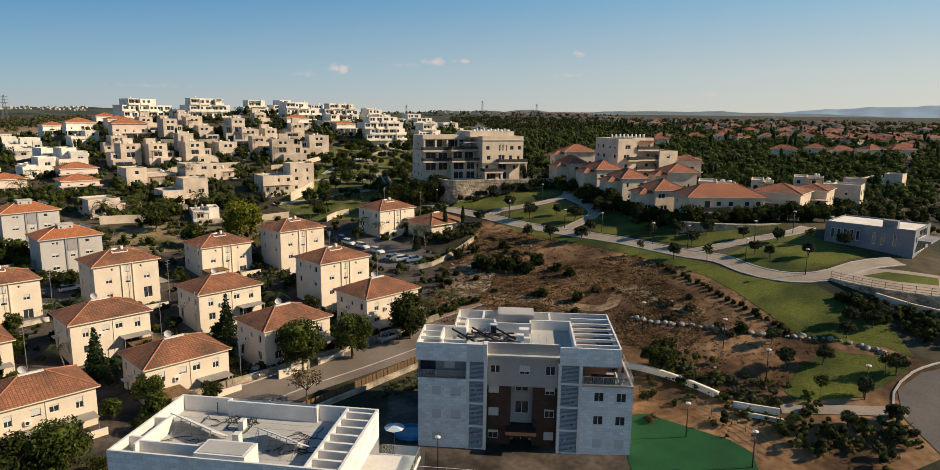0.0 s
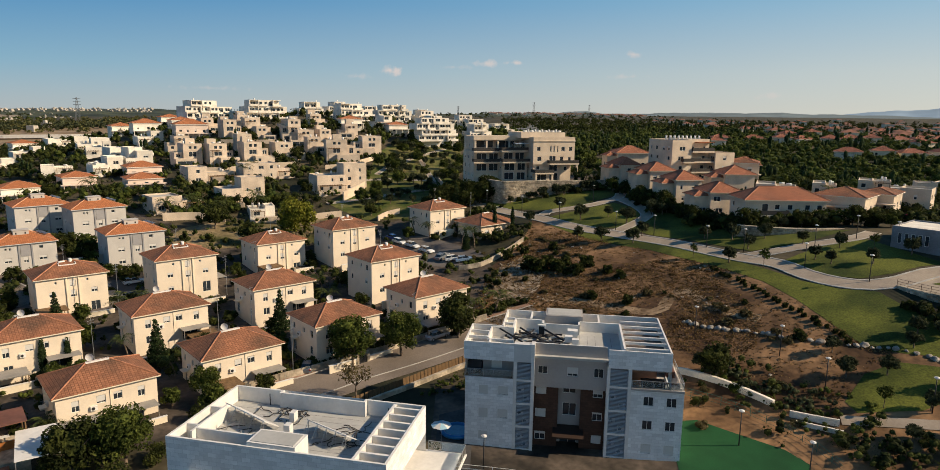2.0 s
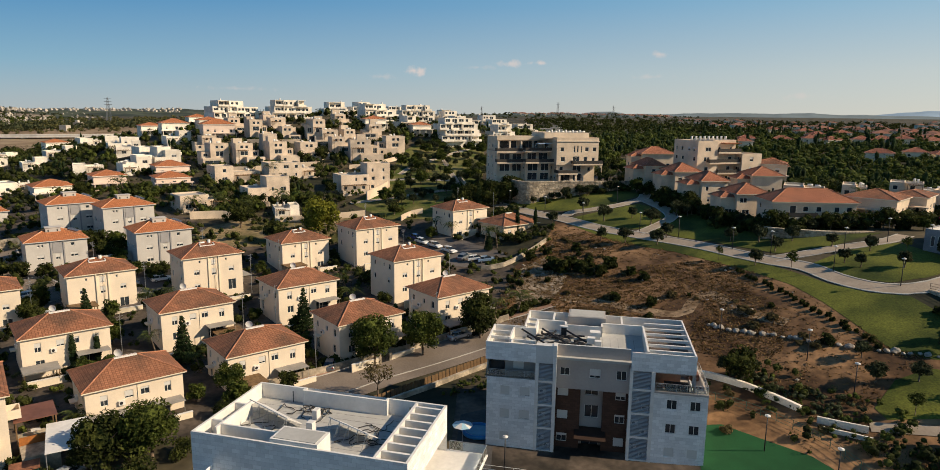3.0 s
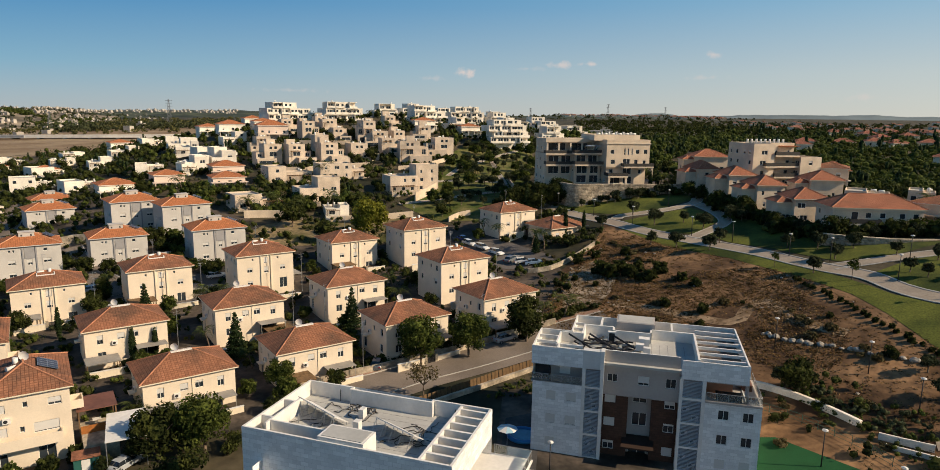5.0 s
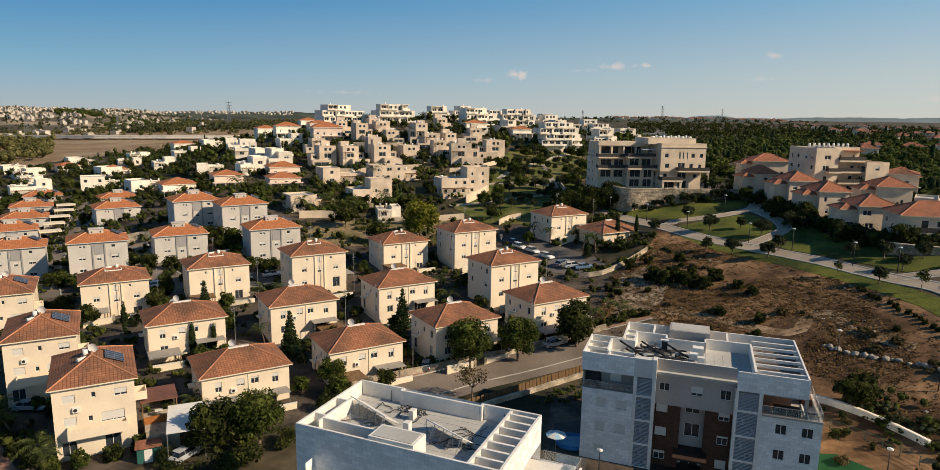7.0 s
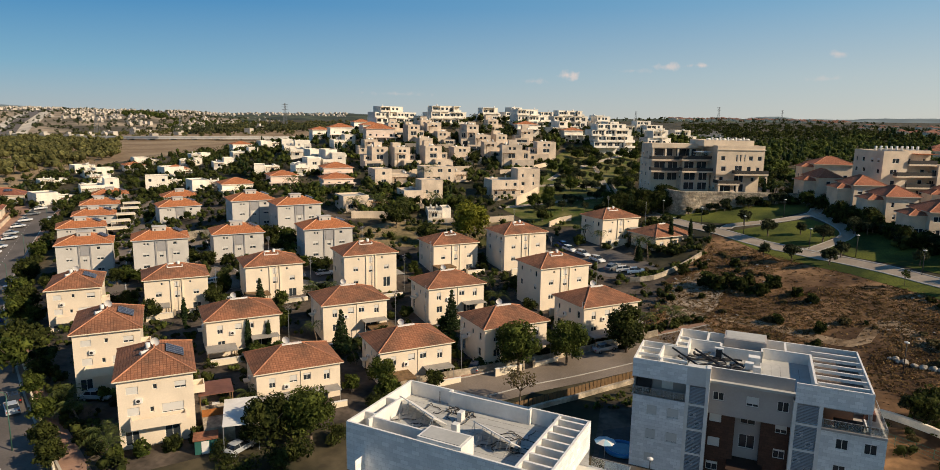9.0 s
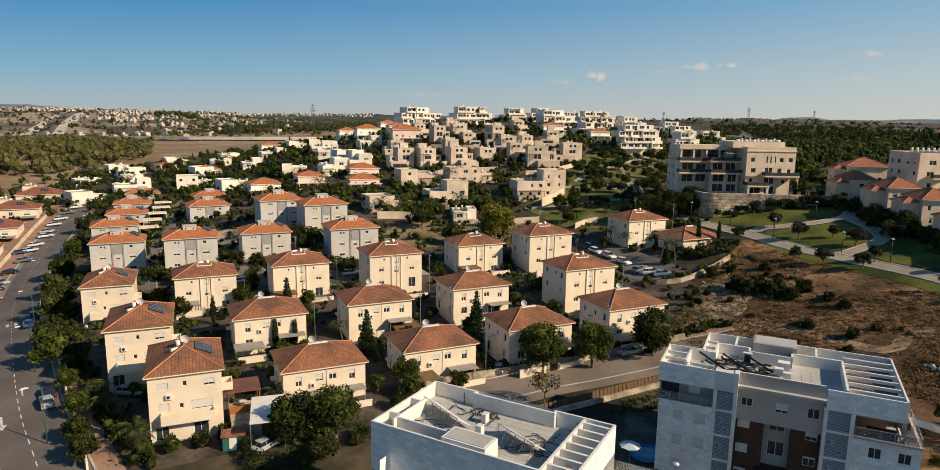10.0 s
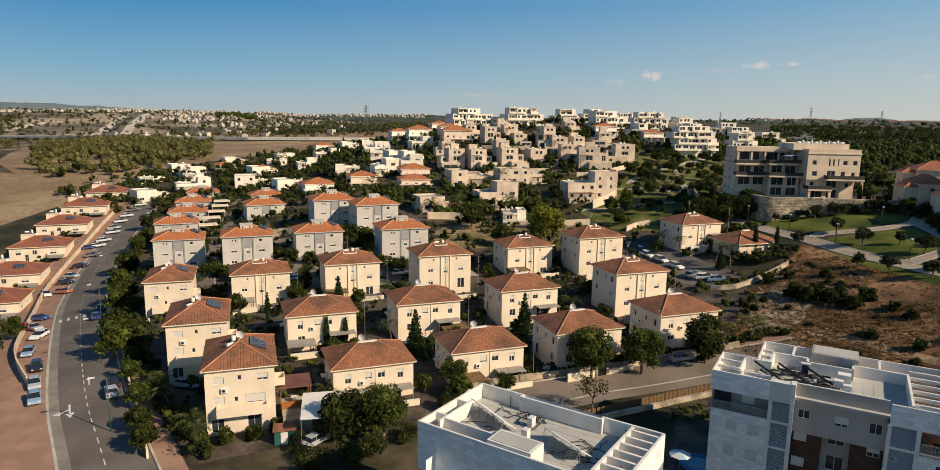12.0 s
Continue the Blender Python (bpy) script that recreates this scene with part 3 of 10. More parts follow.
def cream_house_low():
    """Two storeys, wide hipped roof: the front row of the estate."""
    h = thing("cream_house", "two-storey cream plaster house with weathered brown hipped tile roof", "house", "cream houses of the estate")
    w, d, e = 12.1, 9.2, 6.0
    f = [(1.7, 2.6, 3.6, 5.1, 0.5), (4.6, 5.7, 4.0, 5.1, 0.8), (6.6, 7.7, 4.0, 5.1, 0.25), (9.6, 10.5, 3.6, 5.1, 0.4), (1.7, 2.9, 1.0, 2.3), (7.6, 10.2, 0.3, 2.4, 0.15)]
    l = [(1.2, 1.9, 3.9, 5.0), (4.6, 5.2, 4.0, 4.9), (7.2, 8.0, 3.7, 5.0), (1.0, 2.1, 0.2, 2.3), (6.9, 7.9, 0.9, 2.3)]
    r = [(1.5, 2.6, 3.8, 5.0, 0.6), (6.0, 7.2, 3.8, 5.0), (3.0, 4.2, 1.0, 2.2, 0.3)]
    walls(h, w, d, -3.0, e, {"f": f, "l": l, "r": r, "k": [(2, 3.1, 3.8, 5, 0.5), (8, 9.1, 3.8, 5)]}, CREAM)
    hip_roof(h, w, d, e + 0.1, 2.2, ROOF_BROWN)
    bm = boxes((-1.5, 1.4, -0.22, 0.22, 8.18, 8.42))
    part("ridge_coping", bm, WHITE_PAINT, h, "white ridge coping")
    dish(h, -0.9, 0.0, 8.4, 0.55, -30)
    # band between the storeys, door canopy, awning
    part("door_canopy", boxes((-w / 2 - 0.9, -w / 2, 1.4, 3.0, 2.55, 2.72)), CREAM_TRIM, h)
    air_unit(h, 3.0 - w / 2 + 1.2, -d / 2, 3.3)
    air_unit(h, -w / 2, 1.0, 3.2, 270)
    bm = bmesh.new()
    box(bm, 1.0, 5.6, -d / 2 - 2.4, -d / 2, 2.62, 2.70)
    for x in (1.1, 5.4):
        rod(bm, (x, -d / 2 - 2.3, -1), (x, -d / 2 - 2.3, 2.62), 0.05)
    part("awning", bm, TARP, h, "grey garden awning")
    bm = bmesh.new()
    rod(bm, (0.2, -d / 2 - 0.06, 0), (0.2, -d / 2 - 0.06, e - 0.1), 0.05)
    part("downpipe", bm, CREAM_TRIM, h)
    return h


def cream_house_tall(boilers=True):
    """Three storeys, with a middle bay and water tanks let into the roof."""
    h = thing("cream_house", "three-storey cream plaster house with brown hipped tile roof and water tanks", "house", "cream houses of the estate")
    w, d, e = 11.9, 9.2, 8.2
    f = [(3.0, 3.4, 7.0, 7.5), (8.3, 8.7, 7.0, 7.5), (2.0, 3.1, 4.6, 5.6, 0.4), (9.0, 10.1, 4.6, 5.6, 0.5), (5.5, 6.5, 4.2, 5.6, 0.7), (5.5, 6.5, 6.3, 7.6, 0.9), (2.0, 3.1, 1.6, 2.8, 0.3), (8.8, 10.4, 0.6, 2.8)]
    l = [(1.4, 2.1, 6.4, 7.4), (5.0, 5.5, 6.6, 7.4), (7.0, 7.8, 6.2, 7.4), (1.4, 2.2, 3.4, 4.6), (6.6, 7.6, 3.4, 4.6, 0.5)]
    r = [(2, 3, 4.4, 5.6), (6, 7, 4.4, 5.6, 0.4), (4, 5, 1.6, 2.8)]
    walls(h, w, d, -3.0, e, {"f": f, "l": l, "r": r}, CREAM)
    bm = bmesh.new()
    for x in (-1.15, 0.95):
        box(bm, x, x + 0.2, -d / 2 - 0.22, -d / 2, 0.5, e - 0.1)
    part("pilaster", bm, CREAM_TRIM, h)
    hip_roof(h, w, d, e + 0.1, 2.1, ROOF_BROWN)
    bm = bmesh.new()
    for r4 in ((-1.5, 1.5, -1.45, -1.3, 9.2, 9.95), (-1.5, -1.35, -1.3, 0.6, 9.2, 10.2), (1.35, 1.5, -1.3, 0.6, 9.2, 10.2), (-1.35, 1.35, 0.45, 0.6, 9.6, 10.3), (-1.35, 1.35, -1.3, 0.45, 9.2, 9.5)):
        box(bm, *r4)
    part("tank_well", bm, WHITE_PAINT, h, "white tank well in the roof")
    boiler(h, -0.7, -0.4, 9.5, 10)
    boiler(h, 0.65, -0.5, 9.5, -15, lying=False)
    antenna(h, -0.2, 0.7, 10.0, 3.6)
    bm = boxes((w / 2, w / 2 + 2.6, -3.0, 2.0, 2.6, 2.72))
    for y in (-2.9, 1.9):
        rod(bm, (w / 2 + 2.5, y, -2), (w / 2 + 2.5, y, 2.6), 0.05)
    part("carport_roof", bm, TARP, h)
    bm = bmesh.new()
    rod(bm, (0.3, -d / 2 - 0.25, 0), (0.3, -d / 2 - 0.25, e - 0.1), 0.05)
    part("downpipe", bm, CREAM_TRIM, h)
    return h


def cream_house_narrow():
    """Three storeys with the narrow side to the street, a front balcony and solar collectors."""
    h = thing("cream_house", "three-storey cream plaster house with solar collectors on its tile roof", "house", "cream houses of the estate")
    w, d, e = 8.9, 12.1, 8.6
    f = [(1.0, 2.4, 6.6, 7.6, 1.0), (4.1, 4.6, 6.9, 7.6), (6.6, 8.0, 6.6, 7.6, 0.7), (1.0, 2.4, 3.7, 4.8, 1.0), (3.6, 4.1, 3.9, 4.6), (5.0, 7.6, 3.5, 4.8, 0.9), (0.6, 2.2, -0.2, 1.6), (5.2, 7.0, -0.3, 1.7)]
    r = [(2, 3.2, 6.4, 7.6, 0.5), (5, 5.5, 6.9, 7.6), (8, 9.2, 6.4, 7.6, 0.3), (2, 3.4, 3.6, 4.8), (7, 8.2, 3.6, 4.8, 0.6)]
    l = [(2, 3.2, 6.4, 7.6), (7, 8.2, 6.4, 7.6), (5, 6.2, 3.6, 4.8)]
    walls(h, w, d, -3.5, e, {"f": f, "r": r, "l": l}, CREAM)
    hip_roof(h, w, d, e + 0.1, 2.2, ROOF_BROWN)
    bm = bmesh.new()
    for r4 in ((-3.1, 3.4, -d / 2 - 1.3, -d / 2, 2.3, 2.5), (-3.1, 3.4, -d / 2 - 1.3, -d / 2 - 1.15, 2.5, 3.6), (-3.1, -2.95, -d / 2 - 1.15, -d / 2, 2.5, 3.6), (3.25, 3.4, -d / 2 - 1.15, -d / 2, 2.5, 3.6)):
        box(bm, *r4)
    part("balcony", bm, CREAM, h)
    bm = bmesh.new()
    for r4 in ((w / 2, w / 2 + 1.4, -4.5, -2.3, 4.9, 5.1), (w / 2 + 1.28, w / 2 + 1.4, -4.5, -2.3, 5.1, 6.0), (w / 2, w / 2 + 1.28, -4.5, -4.38, 5.1, 6.0), (w / 2, w / 2 + 1.28, -2.42, -2.3, 5.1, 6.0)):
        box(bm, *r4)
    part("side_balcony", bm, CREAM, h)
    tilt = math.degrees(math.atan2(2.2, w / 2 + 0.45))
    solar_panel(h, 2.5, -0.3, e + 0.1 + 2.2 - 2.5 * math.tan(radians(tilt)) + 0.16, 3.2, 2.3, tilt, 90)
    boiler(h, -1.0, -1.6, 9.6, 30)
    boiler(h, -0.6, -0.4, 9.9, 30, lying=False)
    dish(h, 0.2, -0.3, 10.8, 0.6, -20)
    air_unit(h, -2.0, -d / 2, 5.4)
    part("cable", rod(rod(bmesh.new(), (0.2, 0, 10.9), (1.6, 1.5, 10.35), 0.03), (1.6, 1.5, 10.35), (2.2, 2.0, 10.1), 0.03), DARK, h)
    return h


def grey_house():
    """Three storeys, grey plaster with darker recessed strip, orange roof and a concrete tank box."""
    h = thing("grey_house", "three-storey grey plaster house with orange hipped tile roof", "house", "grey houses of the estate")
    w, d, e = 12.1, 9.4, 8.2
    f = [(2.2, 2.7, 7.0, 7.5), (8.7, 9.5, 6.8, 7.5), (2.0, 3.4, 4.2, 5.2, 0.6), (8.6, 10.1, 4.2, 5.2, 0.5), (5.6, 6.5, 3.9, 5.2, 0.6), (2.0, 3.4, 1.4, 2.5, 0.4), (8.6, 10.1, 1.4, 2.5, 0.4), (3.0, 3.4, 6.9, 7.5)]
    l = [(2, 3.2, 4.2, 5.2, 0.5), (6, 7.2, 4.2, 5.2), (4, 4.5, 7, 7.5), (2, 3.2, 1.4, 2.6)]
    walls(h, w, d, -3.5, e, {"f": f, "l": l, "r": l}, GREY)
    bm = boxes((-0.9, 1.0, -d / 2 - 0.1, -d / 2 - 0.004, 5.4, e - 0.2), (-1.35, -1.05, -d / 2 - 0.18, -d / 2, -2, e - 0.1), (1.15, 1.45, -d / 2 - 0.18, -d / 2, -2, e - 0.1))
    part("stair_strip", bm, GREY_DARK, h, "dark grey stair strip")
    hip_roof(h, w, d, e + 0.1, 2.1, ROOF_ORANGE, trim=GREY_TRIM, ridge_mat=RIDGE_PALE)
    bm = boxes((-1.6, 1.4, -1.5, 0.5, 9.1, 10.75), (-1.75, 1.55, -1.65, 0.65, 10.75, 10.87))
    part("tank_box", bm, GREY, h, "grey rooftop tank box")
    bm = boxes((-1.2, -0.9, -1.52, -1.48, 9.9, 10.3), (0.6, 0.9, -1.52, -1.48, 9.9, 10.3))
    part("vent", bm, DARK, h)
    solar_panel(h, 4.1, -0.2, 9.75, 1.8, 2.2, 20, 60, 3)
    bm = boxes((-w / 2, -w / 2 + 4.0, -d / 2 - 2.0, -d / 2, 0.6, 0.75))
    part("porch_roof", bm, GREY, h)
    return h


GREY_TRIM = material("grey_fascia", (0.55, 0.53, 0.50), 0.85, 0.05)
RIDGE_PALE = material("pale_ridge_tiles", (0.58, 0.30, 0.17), 0.85, 0.2, 3, 0.6)

FAR_WINDOW = {}


def far_window(w, h, shut=0.0):
    key = (round(w, 1), round(h, 1), shut)
    if key not in FAR_WINDOW:
        t = 0.08
        bm = frame_plate(w, h, t, w > 1.4, 0.08, 0.12)
        box(bm, t, w - t, 0.14, 0.2, t, h - t - h * shut, 1)
        if shut:
            box(bm, t, w - t, 0.10, 0.2, h - t - h * shut, h - t, 2)
        FAR_WINDOW[key] = mesh("window", bm, FRAME, GLASS, SHUTTER)
    return FAR_WINDOW[key]


def auto_holes(rng, length, z0, z1, pitch=2.9, w=1.3, h=1.2):
    out, z = [], z0 + 0.9
    while z + h < z1 - 0.3:
        n = max(1, int((length - 0.8) / pitch))
        for k in range(n):
            s = (k + 0.5) * length / n + rng.uniform(-0.4, 0.4)
            ww = w * rng.choice((0.6, 1.0, 1.0, 1.5))
            if rng.random() < 0.9 and ww / 2 + 0.3 < s < length - ww / 2 - 0.3:
                out.append((round(s - ww / 2, 2), round(s + ww / 2, 2), round(z, 2), round(z + h, 2), rng.choice((0, 0, 0, 0.4))))
        z += 2.8
    return out


def volume(parent, rng, x0, x1, y0, y1, z0, z1, mat, name="wall", sides="flr", parapet=0.45, roof_mat=None, holes=None, base=-5.0, w=1.2):
    """One flat-roofed volume: walls with openings and windows, a roof behind a parapet."""
    cx, cy, ww, d = (x0 + x1) / 2, (y0 + y1) / 2, x1 - x0, y1 - y0
    hs = {}
    for s in sides:
        hs[s] = (holes or {}).get(s) if holes and s in holes else auto_holes(rng, ww if s in "fk" else d, z0, z1 - parapet, w=w)
    bm = bmesh.new()
    for key, (fx, fy, turn) in SIDES.items():
        o = (cx + fx * ww, cy + fy * d)
        lo = base if z0 < 0.5 else z0
        hh = hs.get(key, ())
        facade(bm, o, turn, ww if key in "fk" else d, lo, z1, hh, 0.2)
        for q in hh:
            part("window", far_window(q[1] - q[0], q[3] - q[2], q[4] if len(q) > 4 else 0), FRAME, parent, at=pose(o[0], o[1], 0, 0, 0, turn) @ pose(q[0], 0, q[2]))
    t = 0.2
    ring = [[bm.verts.new((xa, ya, z)) for xa, ya in ((x0 + e, y0 + e), (x1 - e, y0 + e), (x1 - e, y1 - e), (x0 + e, y1 - e))] for e, z in ((0, z1), (t, z1), (t, z1 - parapet - 0.1))]
    for k in range(4):
        j = (k + 1) % 4
        bm.faces.new((ring[0][k], ring[0][j], ring[1][j], ring[1][k]))
        bm.faces.new((ring[1][k], ring[1][j], ring[2][j], ring[2][k]))
    if z0 >= 0.5:
        bm.faces.new([bm.verts.new(c) for c in ((x0, y1, z0), (x1, y1, z0), (x1, y0, z0), (x0, y0, z0))])
    bmesh.ops.remove_doubles(bm, verts=bm.verts[:], dist=0.002)
    p = part(name, bm, mat, parent)
    part("flat_roof", boxes((x0 + t, x1 - t, y0 + t, y1 - t, z1 - parapet - 0.2, z1 - parapet)), roof_mat or ROOF_PALE, parent)
    return p


ROOF_PALE = material("pale_roof_screed", (0.50, 0.46, 0.40), 0.9, 0.12, 2, 0.3)


def roof_tanks(parent, rng, x0, x1, y, z, n):
    for k in range(n):
        boiler(parent, rng.uniform(x0, x1), y + rng.uniform(-1.5, 1.5), z, rng.uniform(-40, 40), rng.random() < 0.5)


def pairs(x, z, w=1.25, h=1.45, gap=0.5):
    """Two windows side by side, centred on x."""
    return [(round(x - gap / 2 - w, 2), round(x - gap / 2, 2), z, z + h), (round(x + gap / 2, 2), round(x + gap / 2 + w, 2), z, z + h)]


def terrace_house(rng, w, h, mat=None):
    """A stepped hillside house: a broad two-storey cube, a lower cube set back beside it, a walled terrace over a dark car bay in front."""
    mat = mat or BEIGE
    t = thing("terrace_house", "stepped beige stone terrace house with flat roofs", "house", "terrace houses on the hill")
    d = 8.0
    side = rng.choice((-1, 1))
    low = 0.36 * h
    xa, xb = (-w / 2, w * 0.2) if side < 0 else (-w * 0.2, w / 2)
    mid, wide = (xb - xa) / 2, xb - xa
    top = round(h - 2.75, 2)
    front = pairs(mid, top + 0.75, 1.15, 1.15, 0.7)
    if top > low:
        front += [(round(mid - 1.5, 2), round(mid + 1.3, 2), round(low + 0.5, 2), round(min(top - 0.2, low + 2.6), 2))] if top - low > 1.6 else []
    flank = [(1.4, 2.3, top + 0.8, top + 1.9), (5.2, 6.1, top + 0.8, top + 1.9)]
    volume(t, rng, xa, xb, -d / 2, d / 2, 0, h, mat, holes={"f": front, "r": flank}, sides="fr", parapet=0.5)
    ya, yb = (w * 0.2, w / 2) if side < 0 else (-w / 2, -w * 0.2)
    lower = max(low + 1.2, h - rng.uniform(2.4, 3.2))
    volume(t, rng, ya, yb, -d / 2 + 1.6, d / 2 - 0.1, 0, lower, mat, holes={"f": [((yb - ya) / 2 - 0.8, (yb - ya) / 2 + 0.8, low + 0.3, min(lower - 0.7, low + 2.4))] if yb - ya > 2.2 and lower - low > 1.8 else []}, sides="f", parapet=0.6)
    wa, wb = (-w * 0.18, w / 2 + 0.8) if side < 0 else (-w / 2 - 0.8, w * 0.18)
    volume(t, rng, wa, wb, -d / 2 - 3.4, -d / 2 - 0.01, 0, low, mat, holes={"f": [(0.7, (wb - wa) - 0.9, 0.2, low * 0.72)] if rng.random() < 0.5 else [(1.0, 2.2, 0.8, 2.0)]}, sides="f", parapet=0.9)
    if rng.random() < 0.65:
        c = (xa + xb) / 2 + rng.uniform(-1, 1)
        volume(t, rng, c - 1.7, c + 1.7, 0.8, 3.8, h - 0.5, h + rng.uniform(1.2, 2.2), mat, sides="")
    if rng.random() < 0.5:
        bm = boxes(*[(xa + 0.3 + k * 0.7, xa + 0.44 + k * 0.7, -d / 2 - 2.6, -d / 2, low + 2.5, low + 2.64) for k in range(int(wide * 0.6 / 0.7))])
        box(bm, xa + 0.2, xa + wide * 0.62, -d / 2 - 2.6, -d / 2 - 2.45, low + 2.36, low + 2.5)
        box(bm, xa + 0.3, xa + 0.44, -d / 2 - 2.6, -d / 2 - 2.45, 0, low + 2.36)
        tagged(part("pergola", bm, WOOD_FENCE, t), kind="stuff")
    roof_tanks(t, rng, xa + 1, xb - 1, -1, h - 0.5, 2)
    return t


def flat_house(rng, w, h, mat, label, name="flat_roofed_house", d=9.0):
    """A flat-roofed house of two or three cubes with a pergola and a walled terrace."""
    t = thing(name, label, "house")
    cut = rng.uniform(-0.12, 0.18) * w
    tall_left = rng.random() < 0.5
    hl, hr = (h, max(2.9, h * 0.62)) if tall_left else (max(2.9, h * 0.62), h)
    volume(t, rng, -w / 2, cut, -d / 2, d / 2, 0, hl, mat, sides="f")
    volume(t, rng, cut, w / 2, -d / 2 + 1.6, d / 2 - 0.6, 0, hr, mat, sides="fr")
    x0, x1 = (cut + 0.4, w / 2) if tall_left else (-w / 2, cut - 0.4)
    y0 = -d / 2 - 1.2 if not tall_left else -d / 2 + 0.2
    part("terrace_wall", boxes((x0, x1, y0 - 1.2, y0 - 1.0, -4, 0.9), (x0 - 0.2, x0, y0 - 1.2, y0 + 1.2, -4, 0.9)), mat, t)
    bm = boxes(*[(x0 + 0.3 + k * 0.6, x0 + 0.42 + k * 0.6, y0 - 0.9, y0 + 1.2, 2.5, 2.65) for k in range(max(2, int((x1 - x0 - 0.5) / 0.6)))])
    box(bm, x0 + 0.2, x1 - 0.1, y0 - 0.9, y0 - 0.78, 2.36, 2.5)
    for x in (x0 + 0.3, x1 - 0.3):
        box(bm, x - 0.07, x + 0.07, y0 - 0.9, y0 - 0.76, -2, 2.36)
    tagged(part("pergola", bm, WOOD_FENCE, t), kind="stuff")
    roof_tanks(t, rng, cut + 1 if tall_left else -w / 2 + 1, w / 2 - 1 if tall_left else cut - 1, 1.5, min(hl, hr) - 0.45, 2)
    return t


def white_block(rng, w, h):
    """A terraced apartment block: deep balconies with solid fronts before dark glazed rooms, floors shifted in steps."""
    t = thing("apartment_block", "cream-white terraced apartment block with deep balconies on the hilltop", "building", "hilltop apartment blocks")
    d = 13.0
    n = max(2, round(h / 2.9))
    step = h / n
    for k in range(n):
        z0, z1 = step * k, step * (k + 1)
        shift = w * rng.uniform(0.0, 0.16)
        x0, x1 = -w / 2 + (shift if k % 2 else 0), w / 2 - (0 if k % 2 else shift)
        if k == n - 1:
            x0, x1 = x0 + w * rng.uniform(0.1, 0.3), x1 - w * rng.uniform(0.1, 0.3)
        y = -d / 2 + 1.2 * k
        hole, s = [], 0.5
        while s + 3.0 < x1 - x0:
            ww = rng.choice((1.3, 2.4, 2.4))
            hole.append((round(s, 2), round(s + ww, 2), round(z0 + (0.25 if ww > 2 else 0.9), 2), round(z0 + 2.25, 2)))
            s += ww + rng.choice((0.5, 1.0))
        volume(t, rng, x0, x1, y + 2.0, d / 2, z0, z1, WHITE, holes={"f": hole}, sides="f", parapet=0.4)
        a = x0 - 0.5
        while a < x1 - 2:
            b = min(x1 + 0.5, a + rng.uniform(3.5, 6.5))
            bm = boxes((a, b, y, y + 2.0, z0 + 0.02, z0 + 0.26))
            box(bm, a, b, y - 0.01, y + 0.14, z0 + 0.26, z0 + rng.choice((0.9, 1.05)))
            if rng.random() < 0.7:
                box(bm, a, a + 0.3, y + 0.14, y + 1.99, z0 + 0.26, z1 - 0.02)
            if rng.random() < 0.45:
                box(bm, a + 0.02, b - 0.02, y + 0.4, y + 1.98, z1 - 0.3, z1 - 0.06)
            part("balcony", bm, WHITE, t)
            a = b + rng.choice((0.2, 1.6, 2.6))
    roof_tanks(t, rng, -w / 4, w / 4, 3, h - 0.4, 1)
    return t


def villa(rng, w, h, mat, label, roof=None, d=10.0):
    t = thing("villa", label, "house")
    volume(t, rng, -w / 2, w / 2, -d / 2, d / 2, 0, h, mat, parapet=0.3)
    hip_roof(t, w, d, h + 0.05, w * 0.16, roof or ROOF_ORANGE, trim=WHITE)
    bm = boxes((-w / 2 - 0.8, w / 2 + 0.8, -d / 2 - 2.2, -d / 2, h * 0.45, h * 0.45 + 0.25))
    for x in np.linspace(-w / 2, w / 2, 4):
        box(bm, x - 0.15, x + 0.15, -d / 2 - 2.1, -d / 2 - 1.8, -3, h * 0.45)
    part("balcony", bm, mat, t)
    return t


def row_villa(rng, w, h, d=11.0):
    """A sand-coloured house of the terrace below the park, with a broad hipped roof and a gabled wing."""
    t = thing("row_house", "sand plaster house with reddish hipped tile roof", "house", "row houses above the park")
    volume(t, rng, -w / 2, w / 2, -d / 2, d / 2, 0, h, SAND, parapet=0.3)
    hip_roof(t, w, d, h + 0.05, 2.2, ROOF_ROW, trim=SAND_TRIM, over=0.6)
    volume(t, rng, -w / 2 - 3.2, -w / 2 + 0.2, -d / 2 + 1.5, d / 2 - 1.5, 0, h - 1.0, SAND, parapet=0.3)
    hip_roof(t, 3.6, d - 3, h - 0.95, 1.1, ROOF_ROW, at=(-w / 2 - 1.4, 0), trim=SAND_TRIM)
    return t


SAND_TRIM = material("sand_cornice", (0.66, 0.55, 0.42), 0.85, 0.06)


def settle(t, x, y, z, yaw):
    t.matrix_basis = pose(x, y, z, 0, 0, yaw)
    return t


def facing(x, y, turn=0):
    """The yaw of a front that looks back down the slope."""
    return math.degrees(math.atan2(-x, y)) + turn


# cream and grey houses of the estate: x, y, ground, in rows at 46 degrees
LOW = [(-57.1, 80.6, -0.7), (-44.3, 93.8, -0.2), (-31.4, 106.0, 1.4), (-17.5, 119.5, 2.9), (-76.6, 93.0, 1.0), (-62.2, 106.3, 1.8), (-48.0, 121.4, 2.7)]
TALL = [(-103.0, 105.7, 0.3), (-88.2, 118.0, 1.8), (-70.9, 128.6, 3.6), (-59.3, 150.6, 2.9), (-43.7, 157.7, 5.5), (-29.1, 134.7, 3.4), (-23.3, 178.2, 7.7)]
NARROW = [(-68.5, 65.6, 0.0), (-86.4, 74.4, 0.9), (-117.2, 94.4, -0.7)]
